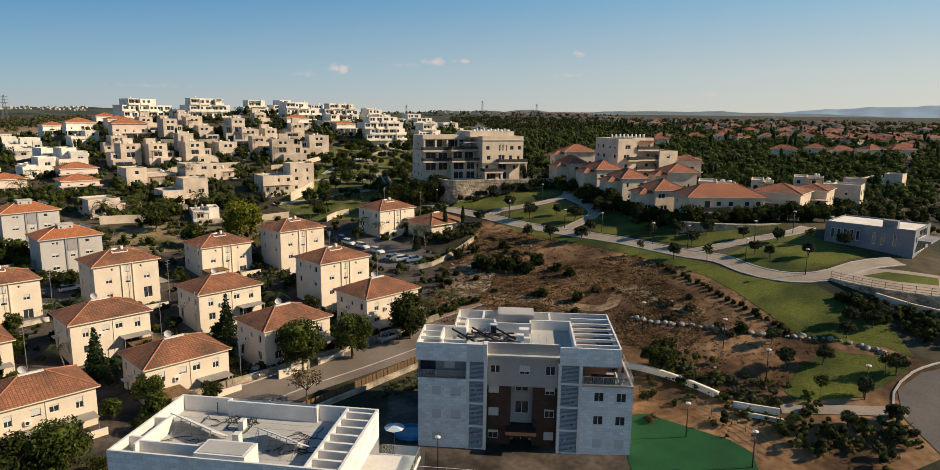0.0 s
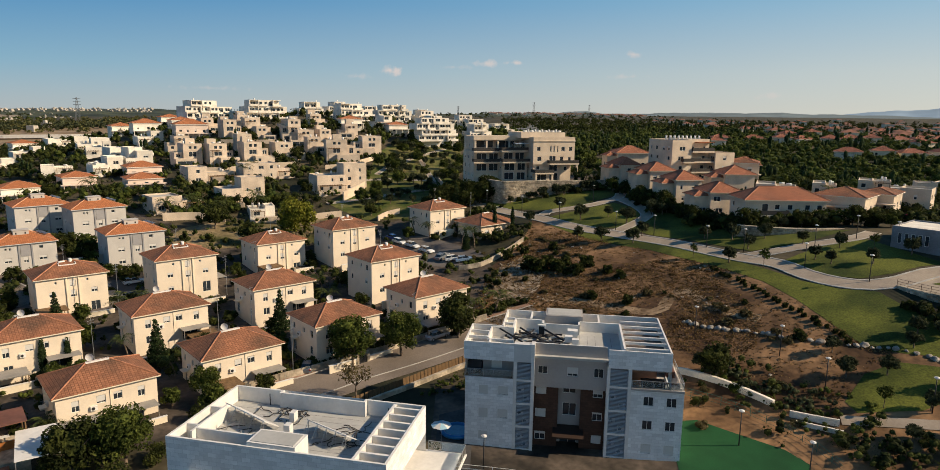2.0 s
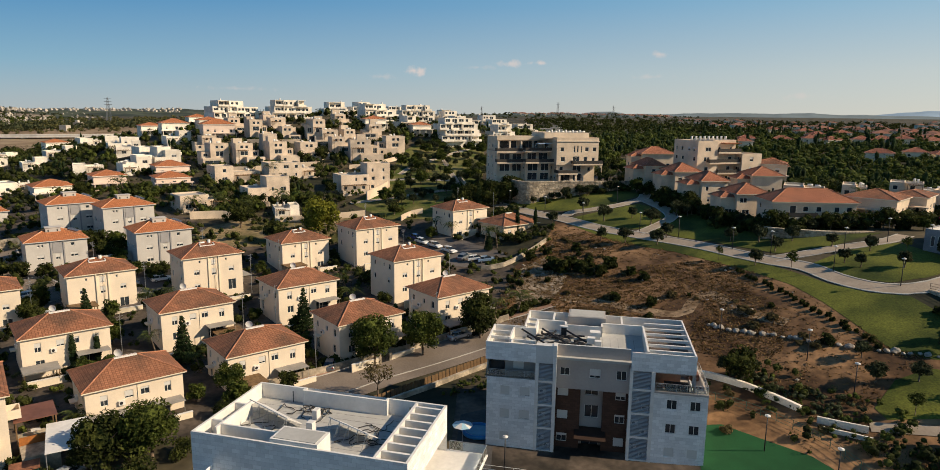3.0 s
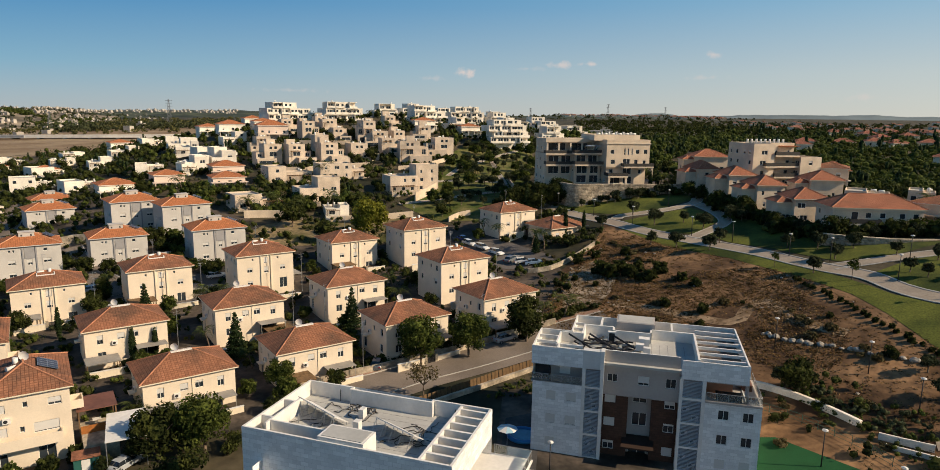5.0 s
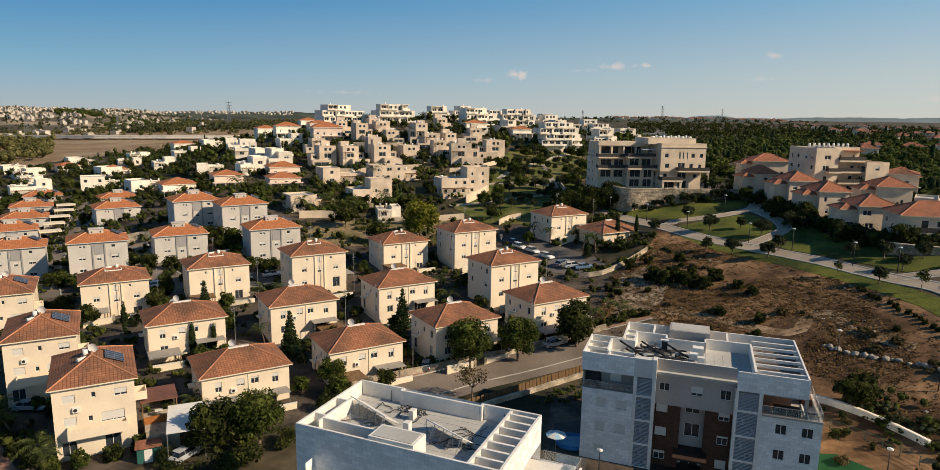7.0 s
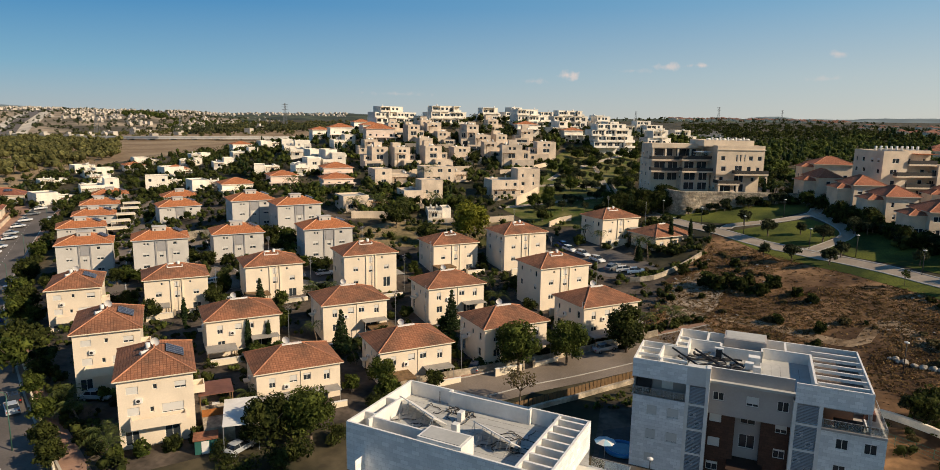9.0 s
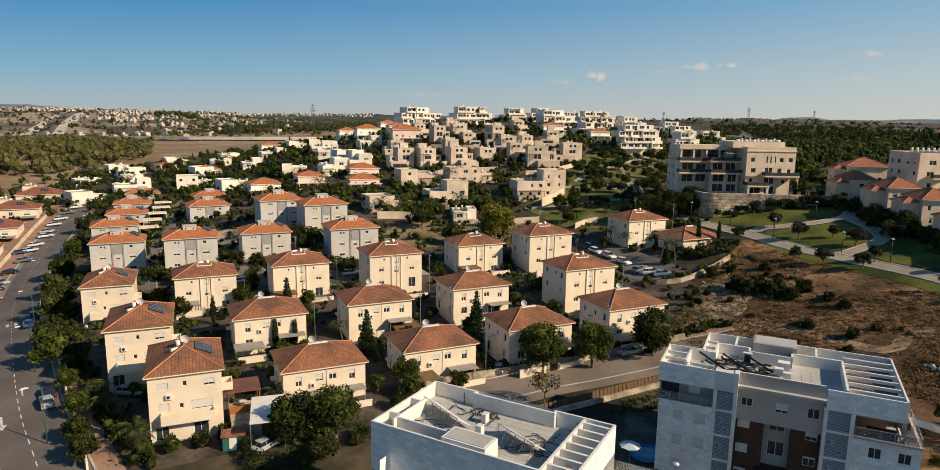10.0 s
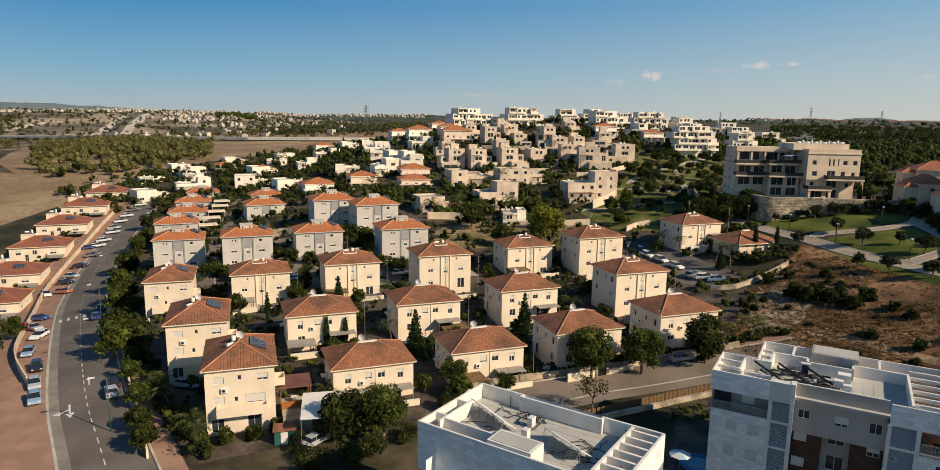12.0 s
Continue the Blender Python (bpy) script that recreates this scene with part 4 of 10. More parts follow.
GREYS = [(-145.2, 120.5, 1.2, 46), (-125.4, 124.8, 3.3, 46), (-113.6, 138.4, 3.4, 46), (-91.1, 144.5, 5.4, 46), (-109.0, 158.0, 8.7, 50), (-124.5, 158.5, 8.9, 50), (-170.0, 140.4, 0.5, 50),
         (-186.8, 159.4, 0.3, 48), (-203.0, 176.0, 0.8, 48), (-219.0, 195.0, 1.5, 48), (-158.3, 165.8, 4.2, 52), (-182.0, 192.0, 3.0, 50)]
for make, spots in ((cream_house_low, LOW), (cream_house_tall, TALL), (cream_house_narrow, NARROW)):
    first = make()
    for k, (x, y, z) in enumerate(spots):
        m = pose(x, y, z, 0, 0, 46.3 if make is not cream_house_narrow else 44.5)
        if k:
            copy_thing(first, m)
        else:
            first.matrix_basis = m
first = grey_house()
for k, (x, y, z, a) in enumerate(GREYS):
    m = pose(x, y, z, 0, 0, a)
    if k:
        copy_thing(first, m)
    else:
        first.matrix_basis = m

# the hill: terraces of cube houses, villas, and pale blocks along the crest: x, y, ground, width, height
rng = random.Random(4)
for x, y, z, w, h in [(-128.1, 277.6, 29.2, 8.8, 10.4), (-122.9, 291.0, 31.8, 10.5, 8.1), (-114.3, 279.3, 29.2, 7.3, 5.8), (-101.8, 279.2, 28.5, 8.3, 11.9), (-95.8, 275.0, 27.2, 10.6, 8.2), (-100.8, 312.6, 34.6, 8.3, 5.7),
    (-87.6, 283.5, 28.3, 7.9, 6.6), (-126.8, 235.8, 20.7, 10.5, 10.4), (-115.8, 239.7, 21.2, 10.0, 9.9), (-104.3, 245.0, 21.7, 10.6, 10.1), (-95.2, 254.1, 23.0, 10.8, 7.9), (-73.3, 256.0, 21.7, 12.7, 11.2),
    (-66.5, 271.4, 23.9, 12.4, 9.7)]:
    settle(terrace_house(rng, w * 0.92, max(5.6, h * 0.8)), x, y + 4, z, facing(x, y, rng.uniform(8, 18)))
for x, y, z, w, h in [(-108.2, 215.0, 16.8, 17.0, 5.9), (-92.3, 225.7, 17.6, 18.9, 5.8), (-88.5, 195.5, 12.8, 14.4, 8.2), (-103.3, 182.2, 12.0, 15.3, 4.8), (-63.1, 217.4, 14.7, 19.0, 9.5)]:
    settle(flat_house(rng, w * 0.95, h, BEIGE, "beige stone flat-roofed house on the slope"), x, y + 4, z, facing(x, y, rng.uniform(14, 20)))
CREST = [(-156.5, 313.1, 37.3, 23.6, 8.7), (-129.4, 319.8, 37.4, 20.3, 9.3), (-116.0, 351.4, 39.4, 15.5, 7.1), (-91.3, 343.1, 36.3, 21.0, 9.4), (-74.3, 367.6, 36.4, 20.5, 9.2),
         (-63.0, 395.0, 37.0, 11.4, 6.3), (-41.8, 302.1, 28.7, 19.6, 10.5), (-40.4, 418.1, 34.3, 21.0, 6.2)]
for x, y, z, w, h in CREST:
    settle(white_block(rng, w, h), x, y + 5, z, facing(x, y, rng.uniform(16, 26)))
for x, y, z, w, h in [(-135.5, 220.7, 18.0, 13.1, 3.5), (-126.6, 205.8, 15.9, 12.5, 3.1), (-174.1, 290.0, 28.7, 13.8, 6.5), (-144.6, 274.4, 28.2, 15.4, 7.1), (-147.5, 202.5, 14.8, 11.6, 4.6), (-161.4, 194.0, 12.6, 13.4, 3.8),
    (-273.2, 254.4, 11.7, 10.7, 3.1), (-229.5, 236.8, 12.5, 11.7, 3.5)]:
    settle(villa(rng, w * 0.85, h, WHITE if x < -150 else PINK, "plastered villa with red tile roof on the slope"), x, y + 4, z, facing(x, y, 10))
for x, y, z, w, h in [(-175.1, 256.3, 22.1, 10.3, 6.2), (-151.4, 224.1, 17.9, 11.4, 6.2), (-144.1, 233.2, 19.9, 10.3, 6.2), (-162.0, 271.5, 26.4, 11.9, 5.8), (-77.5, 184.5, 10.4, 8.0, 3.5), (-239.9, 204.4, 7.3, 16, 6.2),
    (-208.5, 208.4, 10.1, 16, 5.9), (-227.4, 234.6, 12.4, 14.4, 4.9), (-184.9, 205.5, 12.0, 14.7, 3.9), (-217.1, 269.8, 19.3, 13.8, 5.4), (-211.7, 247.9, 16.2, 10.8, 4.8), (-183.7, 265.6, 23.0, 13.6, 6.2),
    (-152.4, 226.5, 18.3, 10.9, 6.2), (-148.5, 240.6, 21.1, 10.6, 6.1), (-242.4, 184.8, 4.9, 16, 5.1), (-282.0, 270.8, 13.0, 13.8, 4.5), (-281.2, 215.7, 7.6, 12.5, 2.9), (-281.6, 240.3, 10.0, 14.7, 3.9)]:
    settle(flat_house(rng, w * 0.9, h, WHITE, "white plaster flat-roofed house with walled terrace"), x, y + 4, z, facing(x, y, rng.uniform(0, 20)))
# row houses and blocks above the park
for x, y, z, w, h, a in [(33.5, 222.5, 24.0, 14.9, 5.6, 0), (28.9, 203.0, 20.8, 8.4, 6.2, 8), (35.4, 186.7, 20.4, 10.0, 6.4, 8), (39.8, 173.5, 19.0, 9.6, 6.6, 8), (45.2, 158.7, 18.0, 10.5, 6.2, 8),
                         (55.7, 181.7, 21.0, 11.0, 5.6, 4), (65.9, 204.7, 22.0, 8.1, 5.6, 0)]:
    settle(row_villa(rng, w * 0.72, h - 0.4, 9.0), x + 2.2, y + 5, z, facing(x, y, a + 18))


# ---- the two stone-clad apartment buildings ----
STONE_CLAD = tiled("pale_stone_cladding", (0.80, 0.79, 0.77), (0.60, 0.59, 0.57), 0.8, 0.4, 0.75, 0.14, joint=0.012)
BROWN_CLAD = tiled("brown_stone_cladding", (0.085, 0.043, 0.028), (0.045, 0.025, 0.017), 0.6, 0.3, 0.8, 0.2)
WARM_GREY = material("warm_grey_plaster", (0.40, 0.36, 0.33), 0.9, 0.05, 4, 0.3)
LOUVRE = material("blue_grey_louvre", (0.34, 0.40, 0.46), 0.5, 0.08)
RAIL = material("rail_metal", (0.35, 0.36, 0.36), 0.5, 0.1, metal=0.4)
CLEAR = material("balcony_glass", (0.75, 0.82, 0.82), 0.06, 0.03, spec=0.6)
CLEAR.node_tree.nodes["Principled BSDF"].inputs["Transmission Weight"].default_value = 0.9
PIPE = material("black_pipe_lagging", (0.02, 0.02, 0.022), 0.6, 0.2)
CABLE = material("dark_hose", (0.05, 0.045, 0.04), 0.7, 0.2)


def ring(bm, x0, x1, y0, y1, z0, z1, t):
    """Four upstands round a rectangle."""
    box(bm, x0, x1, y0, y0 + t, z0, z1)
    box(bm, x0, x1, y1 - t, y1, z0, z1)
    box(bm, x0, x0 + t, y0 + t, y1 - t, z0, z1)
    box(bm, x1 - t, x1, y0 + t, y1 - t, z0, z1)


def tube(pts, r, sides=6, step=0.25):
    line = smooth_line(pts, step)
    bm = bmesh.new()
    rings = []
    for i, p in enumerate(line):
        d = line[min(i + 1, len(line) - 1)] - line[max(i - 1, 0)]
        q = d.to_track_quat("Z", "Y")
        rings.append([bm.verts.new(p + q @ Vector((r * math.cos(2 * math.pi * k / sides), r * math.sin(2 * math.pi * k / sides), 0))) for k in range(sides)])
    for a, b in zip(rings[:-1], rings[1:]):
        for k in range(sides):
            bm.faces.new((a[k], a[(k + 1) % sides], b[(k + 1) % sides], b[k])).smooth = True
    bm.faces.new(rings[0][::-1]), bm.faces.new(rings[-1])
    return bm


def squiggle(rng, x, y, z, n, step, box_):
    pts = [(x, y, z)]
    a = rng.uniform(0, 6)
    for _ in range(n):
        a += rng.uniform(-1.3, 1.3)
        nx_, ny_ = pts[-1][0] + step * math.cos(a), pts[-1][1] + step * math.sin(a)
        if not (box_[0] < nx_ < box_[1] and box_[2] < ny_ < box_[3]):
            a += math.pi
            nx_, ny_ = pts[-1][0] + step * math.cos(a), pts[-1][1] + step * math.sin(a)
        pts.append((min(max(nx_, box_[0]), box_[1]), min(max(ny_, box_[2]), box_[3]), z + rng.uniform(0, 0.12)))
    return pts


def collector_rack(parent, x, y, z, turn, length, rng):
    """A long solar rack, its high edge on stilts."""
    tilt = -35
    rack = part("collector_rack", boxes((-length / 2, length / 2, -0.95, 0.95, -0.04, 0.04)), RACK, parent, "pale solar collector rack on metal legs", at=pose(x, y, z + 0.85, 0, 0, turn) @ pose(0, 0, 0, tilt, 0, 0))
    inv = pose(0, 0, 0, -tilt, 0, 0)
    hi, lo = pose(0, 0, 0, tilt, 0, 0) @ Vector((0, -0.9, -0.05)), pose(0, 0, 0, tilt, 0, 0) @ Vector((0, 0.9, -0.05))
    for k in range(5):
        s = -length / 2 + 0.2 + (length - 0.4) * k / 4
        bm = bmesh.new()
        rod(bm, inv @ Vector((s, hi.y, -0.84)), inv @ Vector((s, hi.y, hi.z)), 0.03, sides=5)
        rod(bm, inv @ Vector((s, hi.y - 0.75, -0.84)), inv @ Vector((s, hi.y, hi.z)), 0.025, sides=5)
        rod(bm, inv @ Vector((s, lo.y, -0.84)), inv @ Vector((s, lo.y, lo.z)), 0.03, sides=5)
        rod(bm, inv @ Vector((s, hi.y - 0.75, -0.8)), inv @ Vector((s, lo.y, -0.8)), 0.025, sides=5)
        part("rack_leg", bm, METAL, rack)


RACK = material("collector_back", (0.70, 0.67, 0.62), 0.5, 0.1)


def louvre_column(b, x0, x1, y, z0, z1, floors):
    """A service shaft behind blue-grey slats, with slabs between the floors and air conditioners."""
    part("shaft_wall", boxes((x0, x1, y + 0.9, y + 1.0, z0, z1)), GREY_DARK, b)
    n = int((z1 - z0) / 0.17)
    slat = mesh("slat", boxes((0, x1 - x0, -0.03, 0.03, 0, 0.085)), LOUVRE)
    for k in range(n):
        part("slat", slat, LOUVRE, b, at=(x0, y + 0.12, z0 + k * 0.17))
    for z in floors:
        part("shaft_slab", boxes((x0, x1, y, y + 0.9, z - 0.12, z + 0.16)), WHITE_PAINT, b)
        if z > 1:
            air_unit(b, x1 - 0.55, y + 0.75, z + 0.2 - 2.9)
            air_unit(b, x0 + 0.5, y + 0.8, z + 1.2 - 2.9)


def rail(b, pts, z, high=1.0, glass=True):
    """A balcony rail with posts, a top bar and glass infill."""
    for (xa, ya), (xb, yb) in zip(pts[:-1], pts[1:]):
        a, c = Vector((xa, ya, z)), Vector((xb, yb, z))
        n = max(1, round((c - a).length / 1.3))
        bm = bmesh.new()
        rod(bm, a + Vector((0, 0, high)), c + Vector((0, 0, high)), 0.03)
        r = part("rail", bm, RAIL, b)
        for k in range(n + 1):
            p = a.lerp(c, k / n)
            part("post", rod(bmesh.new(), p, p + Vector((0, 0, high)), 0.025), RAIL, r)
        if glass:
            d = (c - a).normalized() * 0.05
            q = Vector((-d.y, d.x, 0)) * 0.2
            bm = bmesh.new()
            lo, hi = Vector((0, 0, 0.1)), Vector((0, 0, high - 0.05))
            for side in (q, -q):
                bm.faces.new([bm.verts.new(v) for v in (a + d + lo + side, c - d + lo + side, c - d + hi + side, a + d + hi + side)])
            part("glass_panel", bm, CLEAR, r)


SEAM = material("membrane_seam", (0.22, 0.21, 0.20), 0.9, 0.2)
DECK_BROWN = material("brown_terrace_tiles", (0.13, 0.10, 0.08), 0.85, 0.15, 4, 0.5)


def apartment_five():
    """The building with the full front in view. Local x along the front, y to the back."""
    b = thing("apartment_building", "white stone-clad apartment building with brown and grey middle bay", "building")
    F = [0.0, 3.05, 6.1, 9.15]
    top, roof = 13.8, 12.4
    D = 14.3
    # left tower
    bm = bmesh.new()
    hl = [(1.7, 2.9, z + 0.95, z + 2.15, 1.0) for z in F[:3]] + [(4.1, 5.4, z + 0.95, z + 2.15, 0.95) for z in F[1:3]]
    facade(bm, (0.2, 0), 0, 6.0, -2.5, 9.3, hl)
    for h in hl:
        put_window(b, pose(0.2, 0, 0), h)
    facade(bm, (0, 0), 0, 6.2, 11.55, top)
    facade(bm, (0.2, 7.0), 270, 7.0, -2.5, top, [(1.5, 2.7, z + 0.95, z + 2.15) for z in F[:3]] + [(4.2, 5.4, z + 0.95, z + 2.15) for z in F[:3]])
    for z in F[:3]:
        for s in (1.5, 4.2):
            put_window(b, pose(0.2, 7.0, 0, 0, 0, 270), (s, s + 1.2, z + 0.95, z + 2.15, 0.4))
    facade(bm, (4.0, D), 270, D - 7.0, -2.5, top)
    facade(bm, (4.0, 7.0), 180, 3.8, -2.5, top)
    facade(bm, (25.0, D), 180, 21.0, -2.5, top)
    facade(bm, (25.0, 0), 90, D, 9.3, top, [(1.5, 5.5, 9.4, 11.5), (8, 9.2, 10.1, 11.3)])
    facade(bm, (26.6, 0), 90, D, -2.5, 9.3, [(s, s + 1.2, z + 0.95, z + 2.15) for z in F[:3] for s in (3.0, 8.0, 11.5)])
    for z in F[:3]:
        for s in (3.0, 8.0, 11.5):
            put_window(b, pose(26.6, 0, 0, 0, 0, 90), (s, s + 1.2, z + 0.95, z + 2.15, 0.3))
    # right tower
    hr = [(1.5, 2.7, z + 0.95, z + 2.15, 0.0 if z > 1 else 1.0) for z in F[:3]] + [(4.2, 5.4, z + 0.95, z + 2.15, 0.0 if z > 1 else 1.0) for z in F[:3]]
    facade(bm, (20.4, 0), 0, 6.2, -2.5, 9.3, hr)
    for h in hr:
        put_window(b, pose(20.4, 0, 0), h)
    facade(bm, (17.6, 0), 0, 7.4, 11.55, top)
    part("stone_wall", bm, STONE_CLAD, b)
    # white fins beside the shafts
    for x0, x1 in ((6.2, 6.6), (8.35, 8.75), (17.5, 17.85), (20.0, 20.4)):
        part("fin", boxes((x0, x1, -0.06, 1.0, -2.5, 11.55 if x0 < 20 else 11.55)), WHITE_PAINT, b)
    part("fin", boxes((8.3, 8.75, -0.06, 1.2, 11.55, top + 0.1)), WHITE_PAINT, b)
    louvre_column(b, 6.6, 8.35, 0.0, -1.0, 11.55, [0.0, 3.05, 6.1, 9.15])
    louvre_column(b, 17.85, 20.0, 0.0, -1.0, 11.55, [0.0, 3.05, 6.1, 9.15])
    part("shaft_head", boxes((6.2, 8.3, 0.0, 1.0, 11.55, top), ), STONE_CLAD, b)
    # middle bay: grey panel above, brown cladding with a grey strip below
    bm = bmesh.new()
    hg = [(0.4, 1.6, 9.9, 10.9, 0.0), (4.0, 5.3, 9.8, 11.0, 0.75), (7.2, 8.4, 9.8, 11.0, 0.0)]
    facade(bm, (8.75, 0.9), 0, 8.75, 8.3, top, hg)
    for h in hg:
        put_window(b, pose(8.75, 0.9, 0), h)
    part("grey_panel", bm, WARM_GREY, b)
    bm = bmesh.new()
    hb = [(0.2, 1.5, z + 0.9, z + 2.05, s) for z, s in ((0.0, 0.3), (3.05, 1.0), (6.1, 1.0))]
    facade(bm, (8.75, 1.4), 0, 3.0, -2.5, 8.3, hb)
    for h in hb:
        put_window(b, pose(8.75, 1.4, 0), h)
    hb = [(1.5, 2.7, z + 0.9, z + 2.05, s) for z, s in ((0.0, 1.0), (3.05, 0.2), (6.1, 0.6))]
    facade(bm, (14.5, 1.4), 0, 3.0, -2.5, 8.3, hb)
    for h in hb:
        put_window(b, pose(14.5, 1.4, 0), h)
    facade(bm, (11.75, 1.4), 90, 1.1, -2.5, 8.3)
    facade(bm, (14.5, 2.5), 270, 1.1, -2.5, 8.3)
    part("brown_wall", bm, BROWN_CLAD, b)
    bm = bmesh.new()
    hc = [(0.55, 2.2, 6.9, 8.0), (0.55, 2.3, 3.9, 5.6), (0.3, 2.45, -0.4, 2.3)]
    facade(bm, (11.75, 2.5), 0, 2.75, -2.5, 8.3, hc)
    part("grey_strip", bm, WARM_GREY, b)
    for h in hc:
        put_window(b, pose(11.75, 2.5, 0), h)
    part("bay_soffit", boxes((8.75, 17.5, 0.9, 2.6, 8.2, 8.3)), WARM_GREY, b)
    part("entrance_canopy", boxes((11.2, 15.0, -1.2, 2.4, 2.5, 2.7)), BROWN_CLAD, b)
    # penthouse terraces at both corners
    bm = boxes((0, 6.2, 0.1, 7.0, 9.1, 9.3), (0, 6.2, 0.1, 7.0, 11.5, 11.6), (2.2, 6.2, 1.6, 1.75, 9.3, 11.5))
    part("terrace_slab", bm, WARM_GREY, b)
    part("window", boxes((0.3, 2.1, 1.6, 1.66, 9.4, 11.4)), GLASS, b)
    part("window", boxes((3.3, 4.6, 1.52, 1.58, 10.0, 11.2)), WHITE_PAINT, b)
    rail(b, [(0.1, 6.5), (0.1, 0.1), (6.1, 0.1)], 9.3)
    bm = boxes((20.4, 26.6, -0.2, 8.0, 9.05, 9.3), (20.4, 25.0, 0.0, D, 11.5, 11.6), (20.45, 25.0, 5.0, 5.2, 9.3, 11.5))
    part("terrace_slab", bm, WARM_GREY, b)
    rail(b, [(20.5, -0.1), (26.5, -0.1), (26.5, 7.9)], 9.3)
    part("planter", boxes((21.6, 24.4, 1.0, 1.6, 9.3, 10.0)), DARK, b)
    part("planter", boxes((24.9, 26.0, 4.0, 6.0, 9.3, 10.1)), TERRACOTTA, b)
    part("terrace_wall", boxes((20.45, 23.6, 2.4, 2.5, 9.3, 11.4)), BROWN_WARM, b)
    # roof
    bm = boxes((0.2, 25.0, 0.3, 7.0, roof - 0.3, roof), (4.2, 25.0, 7.0, D - 0.1, roof - 0.3, roof))
    part("flat_roof", bm, ROOF_CONC, b)
    t = 0.22
    for r4 in ((0, 8.3, 0, t), (0, t, t, 7.0), (t, 4.0, 7.0 - t, 7.0), (4.0, 4.0 + t, 7.0, D), (4.0 + t, 25.0, D - t, D), (25.0 - t, 25.0, t, D - t), (17.6, 25.0 - t, 0, t), (8.75, 17.5, 0.9, 0.9 + t)):
        part("parapet", boxes((r4[0] + 0.012, r4[1] - 0.012, r4[2] + 0.012, r4[3] - 0.012, roof, top + 0.03)), WHITE_PAINT, b)
    for r4 in ((5.6, 9.3, 10.4, 10.65), (14.2, 19.6, 10.6, 10.85), (19.4, 19.65, 0.9, 10.6), (5.4, 5.65, 6.5, 10.65), (2.8, 5.4, 6.5, 6.7), (2.6, 2.8, 2.2, 6.5), (9.2, 9.45, 9.2, 10.4), (14.0, 14.2, 9.0, 10.6), (9.3, 14.2, 9.0, 9.2)):
        part("roof_wall", boxes((*r4, roof, top - 0.05)), WHITE_PAINT, b)
    part("stair_core", boxes((9.6, 14.6, 10.9, D + 0.2, roof, top + 0.55)), WARM_GREY, b)
    part("stair_core_roof", boxes((9.8, 14.4, 11.1, D, top + 0.55, top + 0.6)), ROOF_CONC, b)
    beam = mesh("pergola_beam", boxes((0, 5.1, -0.12, 0.12, 0, 0.35)), WHITE_PAINT)
    for k in range(6):
        part("pergola_beam", beam, WHITE_PAINT, b, at=(19.7, 1.6 + 2.1 * k, top - 0.4))
    beam = mesh("pergola_beam", boxes((-0.12, 0.12, 0, 3.3, 0, 0.35)), WHITE_PAINT)
    for x in (7.6, 16.8):
        part("pergola_beam", beam, WHITE_PAINT, b, at=(x, 10.8, top - 0.4))
    for r4 in ((0.22, 2.6, 2.4, 2.6), (2.7, 6.0, 1.6, 1.8), (4.2, 5.4, 8.5, 8.7), (4.2, 5.4, 10.8, 11.0), (3.0, 3.2, 0.22, 1.6), (0.22, 2.6, 4.6, 4.8)):
        part("pergola_beam", boxes((*r4, top - 0.4, top - 0.04)), WHITE_PAINT, b)
    part("membrane_seam", boxes(*[(x, x + 0.035, 1.2, 8.8, roof, roof + 0.006) for x in [10.2 + 1.0 * k for k in range(9)]]), SEAM, b, "dark seams of the roof membrane")
    part("terrace_floor", boxes((19.7, 24.75, 0.95, D - 0.25, roof + 0.004, roof + 0.03)), DECK_BROWN, b, "brown terrace floor under the pergola")
    # plant on the roof
    part("roof_hatch", boxes((8.7, 9.7, 7.4, 7.9, roof, roof + 1.6), ), WHITE_PAINT, b)
    part("hatch_opening", boxes((8.85, 9.55, 7.36, 7.4, roof + 0.15, roof + 1.45)), DARK, b)
    for x, y, s in ((12.6, 6.6, 1.1), (12.3, 5.2, 0.8), (13.2, 4.4, 0.7)):
        part("roof_unit", boxes((x, x + s * 1.2, y, y + s, roof + 0.2, roof + 0.2 + s)), WHITE_PAINT, b)
    rng_ = random.Random(3)
    for k in range(15):
        x0, y0 = rng_.uniform(3.2, 11.5), rng_.uniform(2.0, 8.5)
        part("pipe", tube(squiggle(rng_, x0, y0, roof + 0.25, 6, 0.8, (3.0, 12.5, 1.6, 9.0)), 0.09 + 0.05 * rng_.random()), PIPE, b)
    for k, (x, y, a) in enumerate(((5.4, 5.0, -32), (8.0, 5.8, -30), (10.6, 6.6, -34))):
        part("pipe", rod(bmesh.new(), (x - 1.6, y + 1.0, roof + 1.3), (x + 1.6, y - 1.0, roof + 0.3), 0.12), PIPE, b)
    return b


BROWN_WARM = material("terracotta_plaster", (0.36, 0.19, 0.12), 0.9, 0.1)


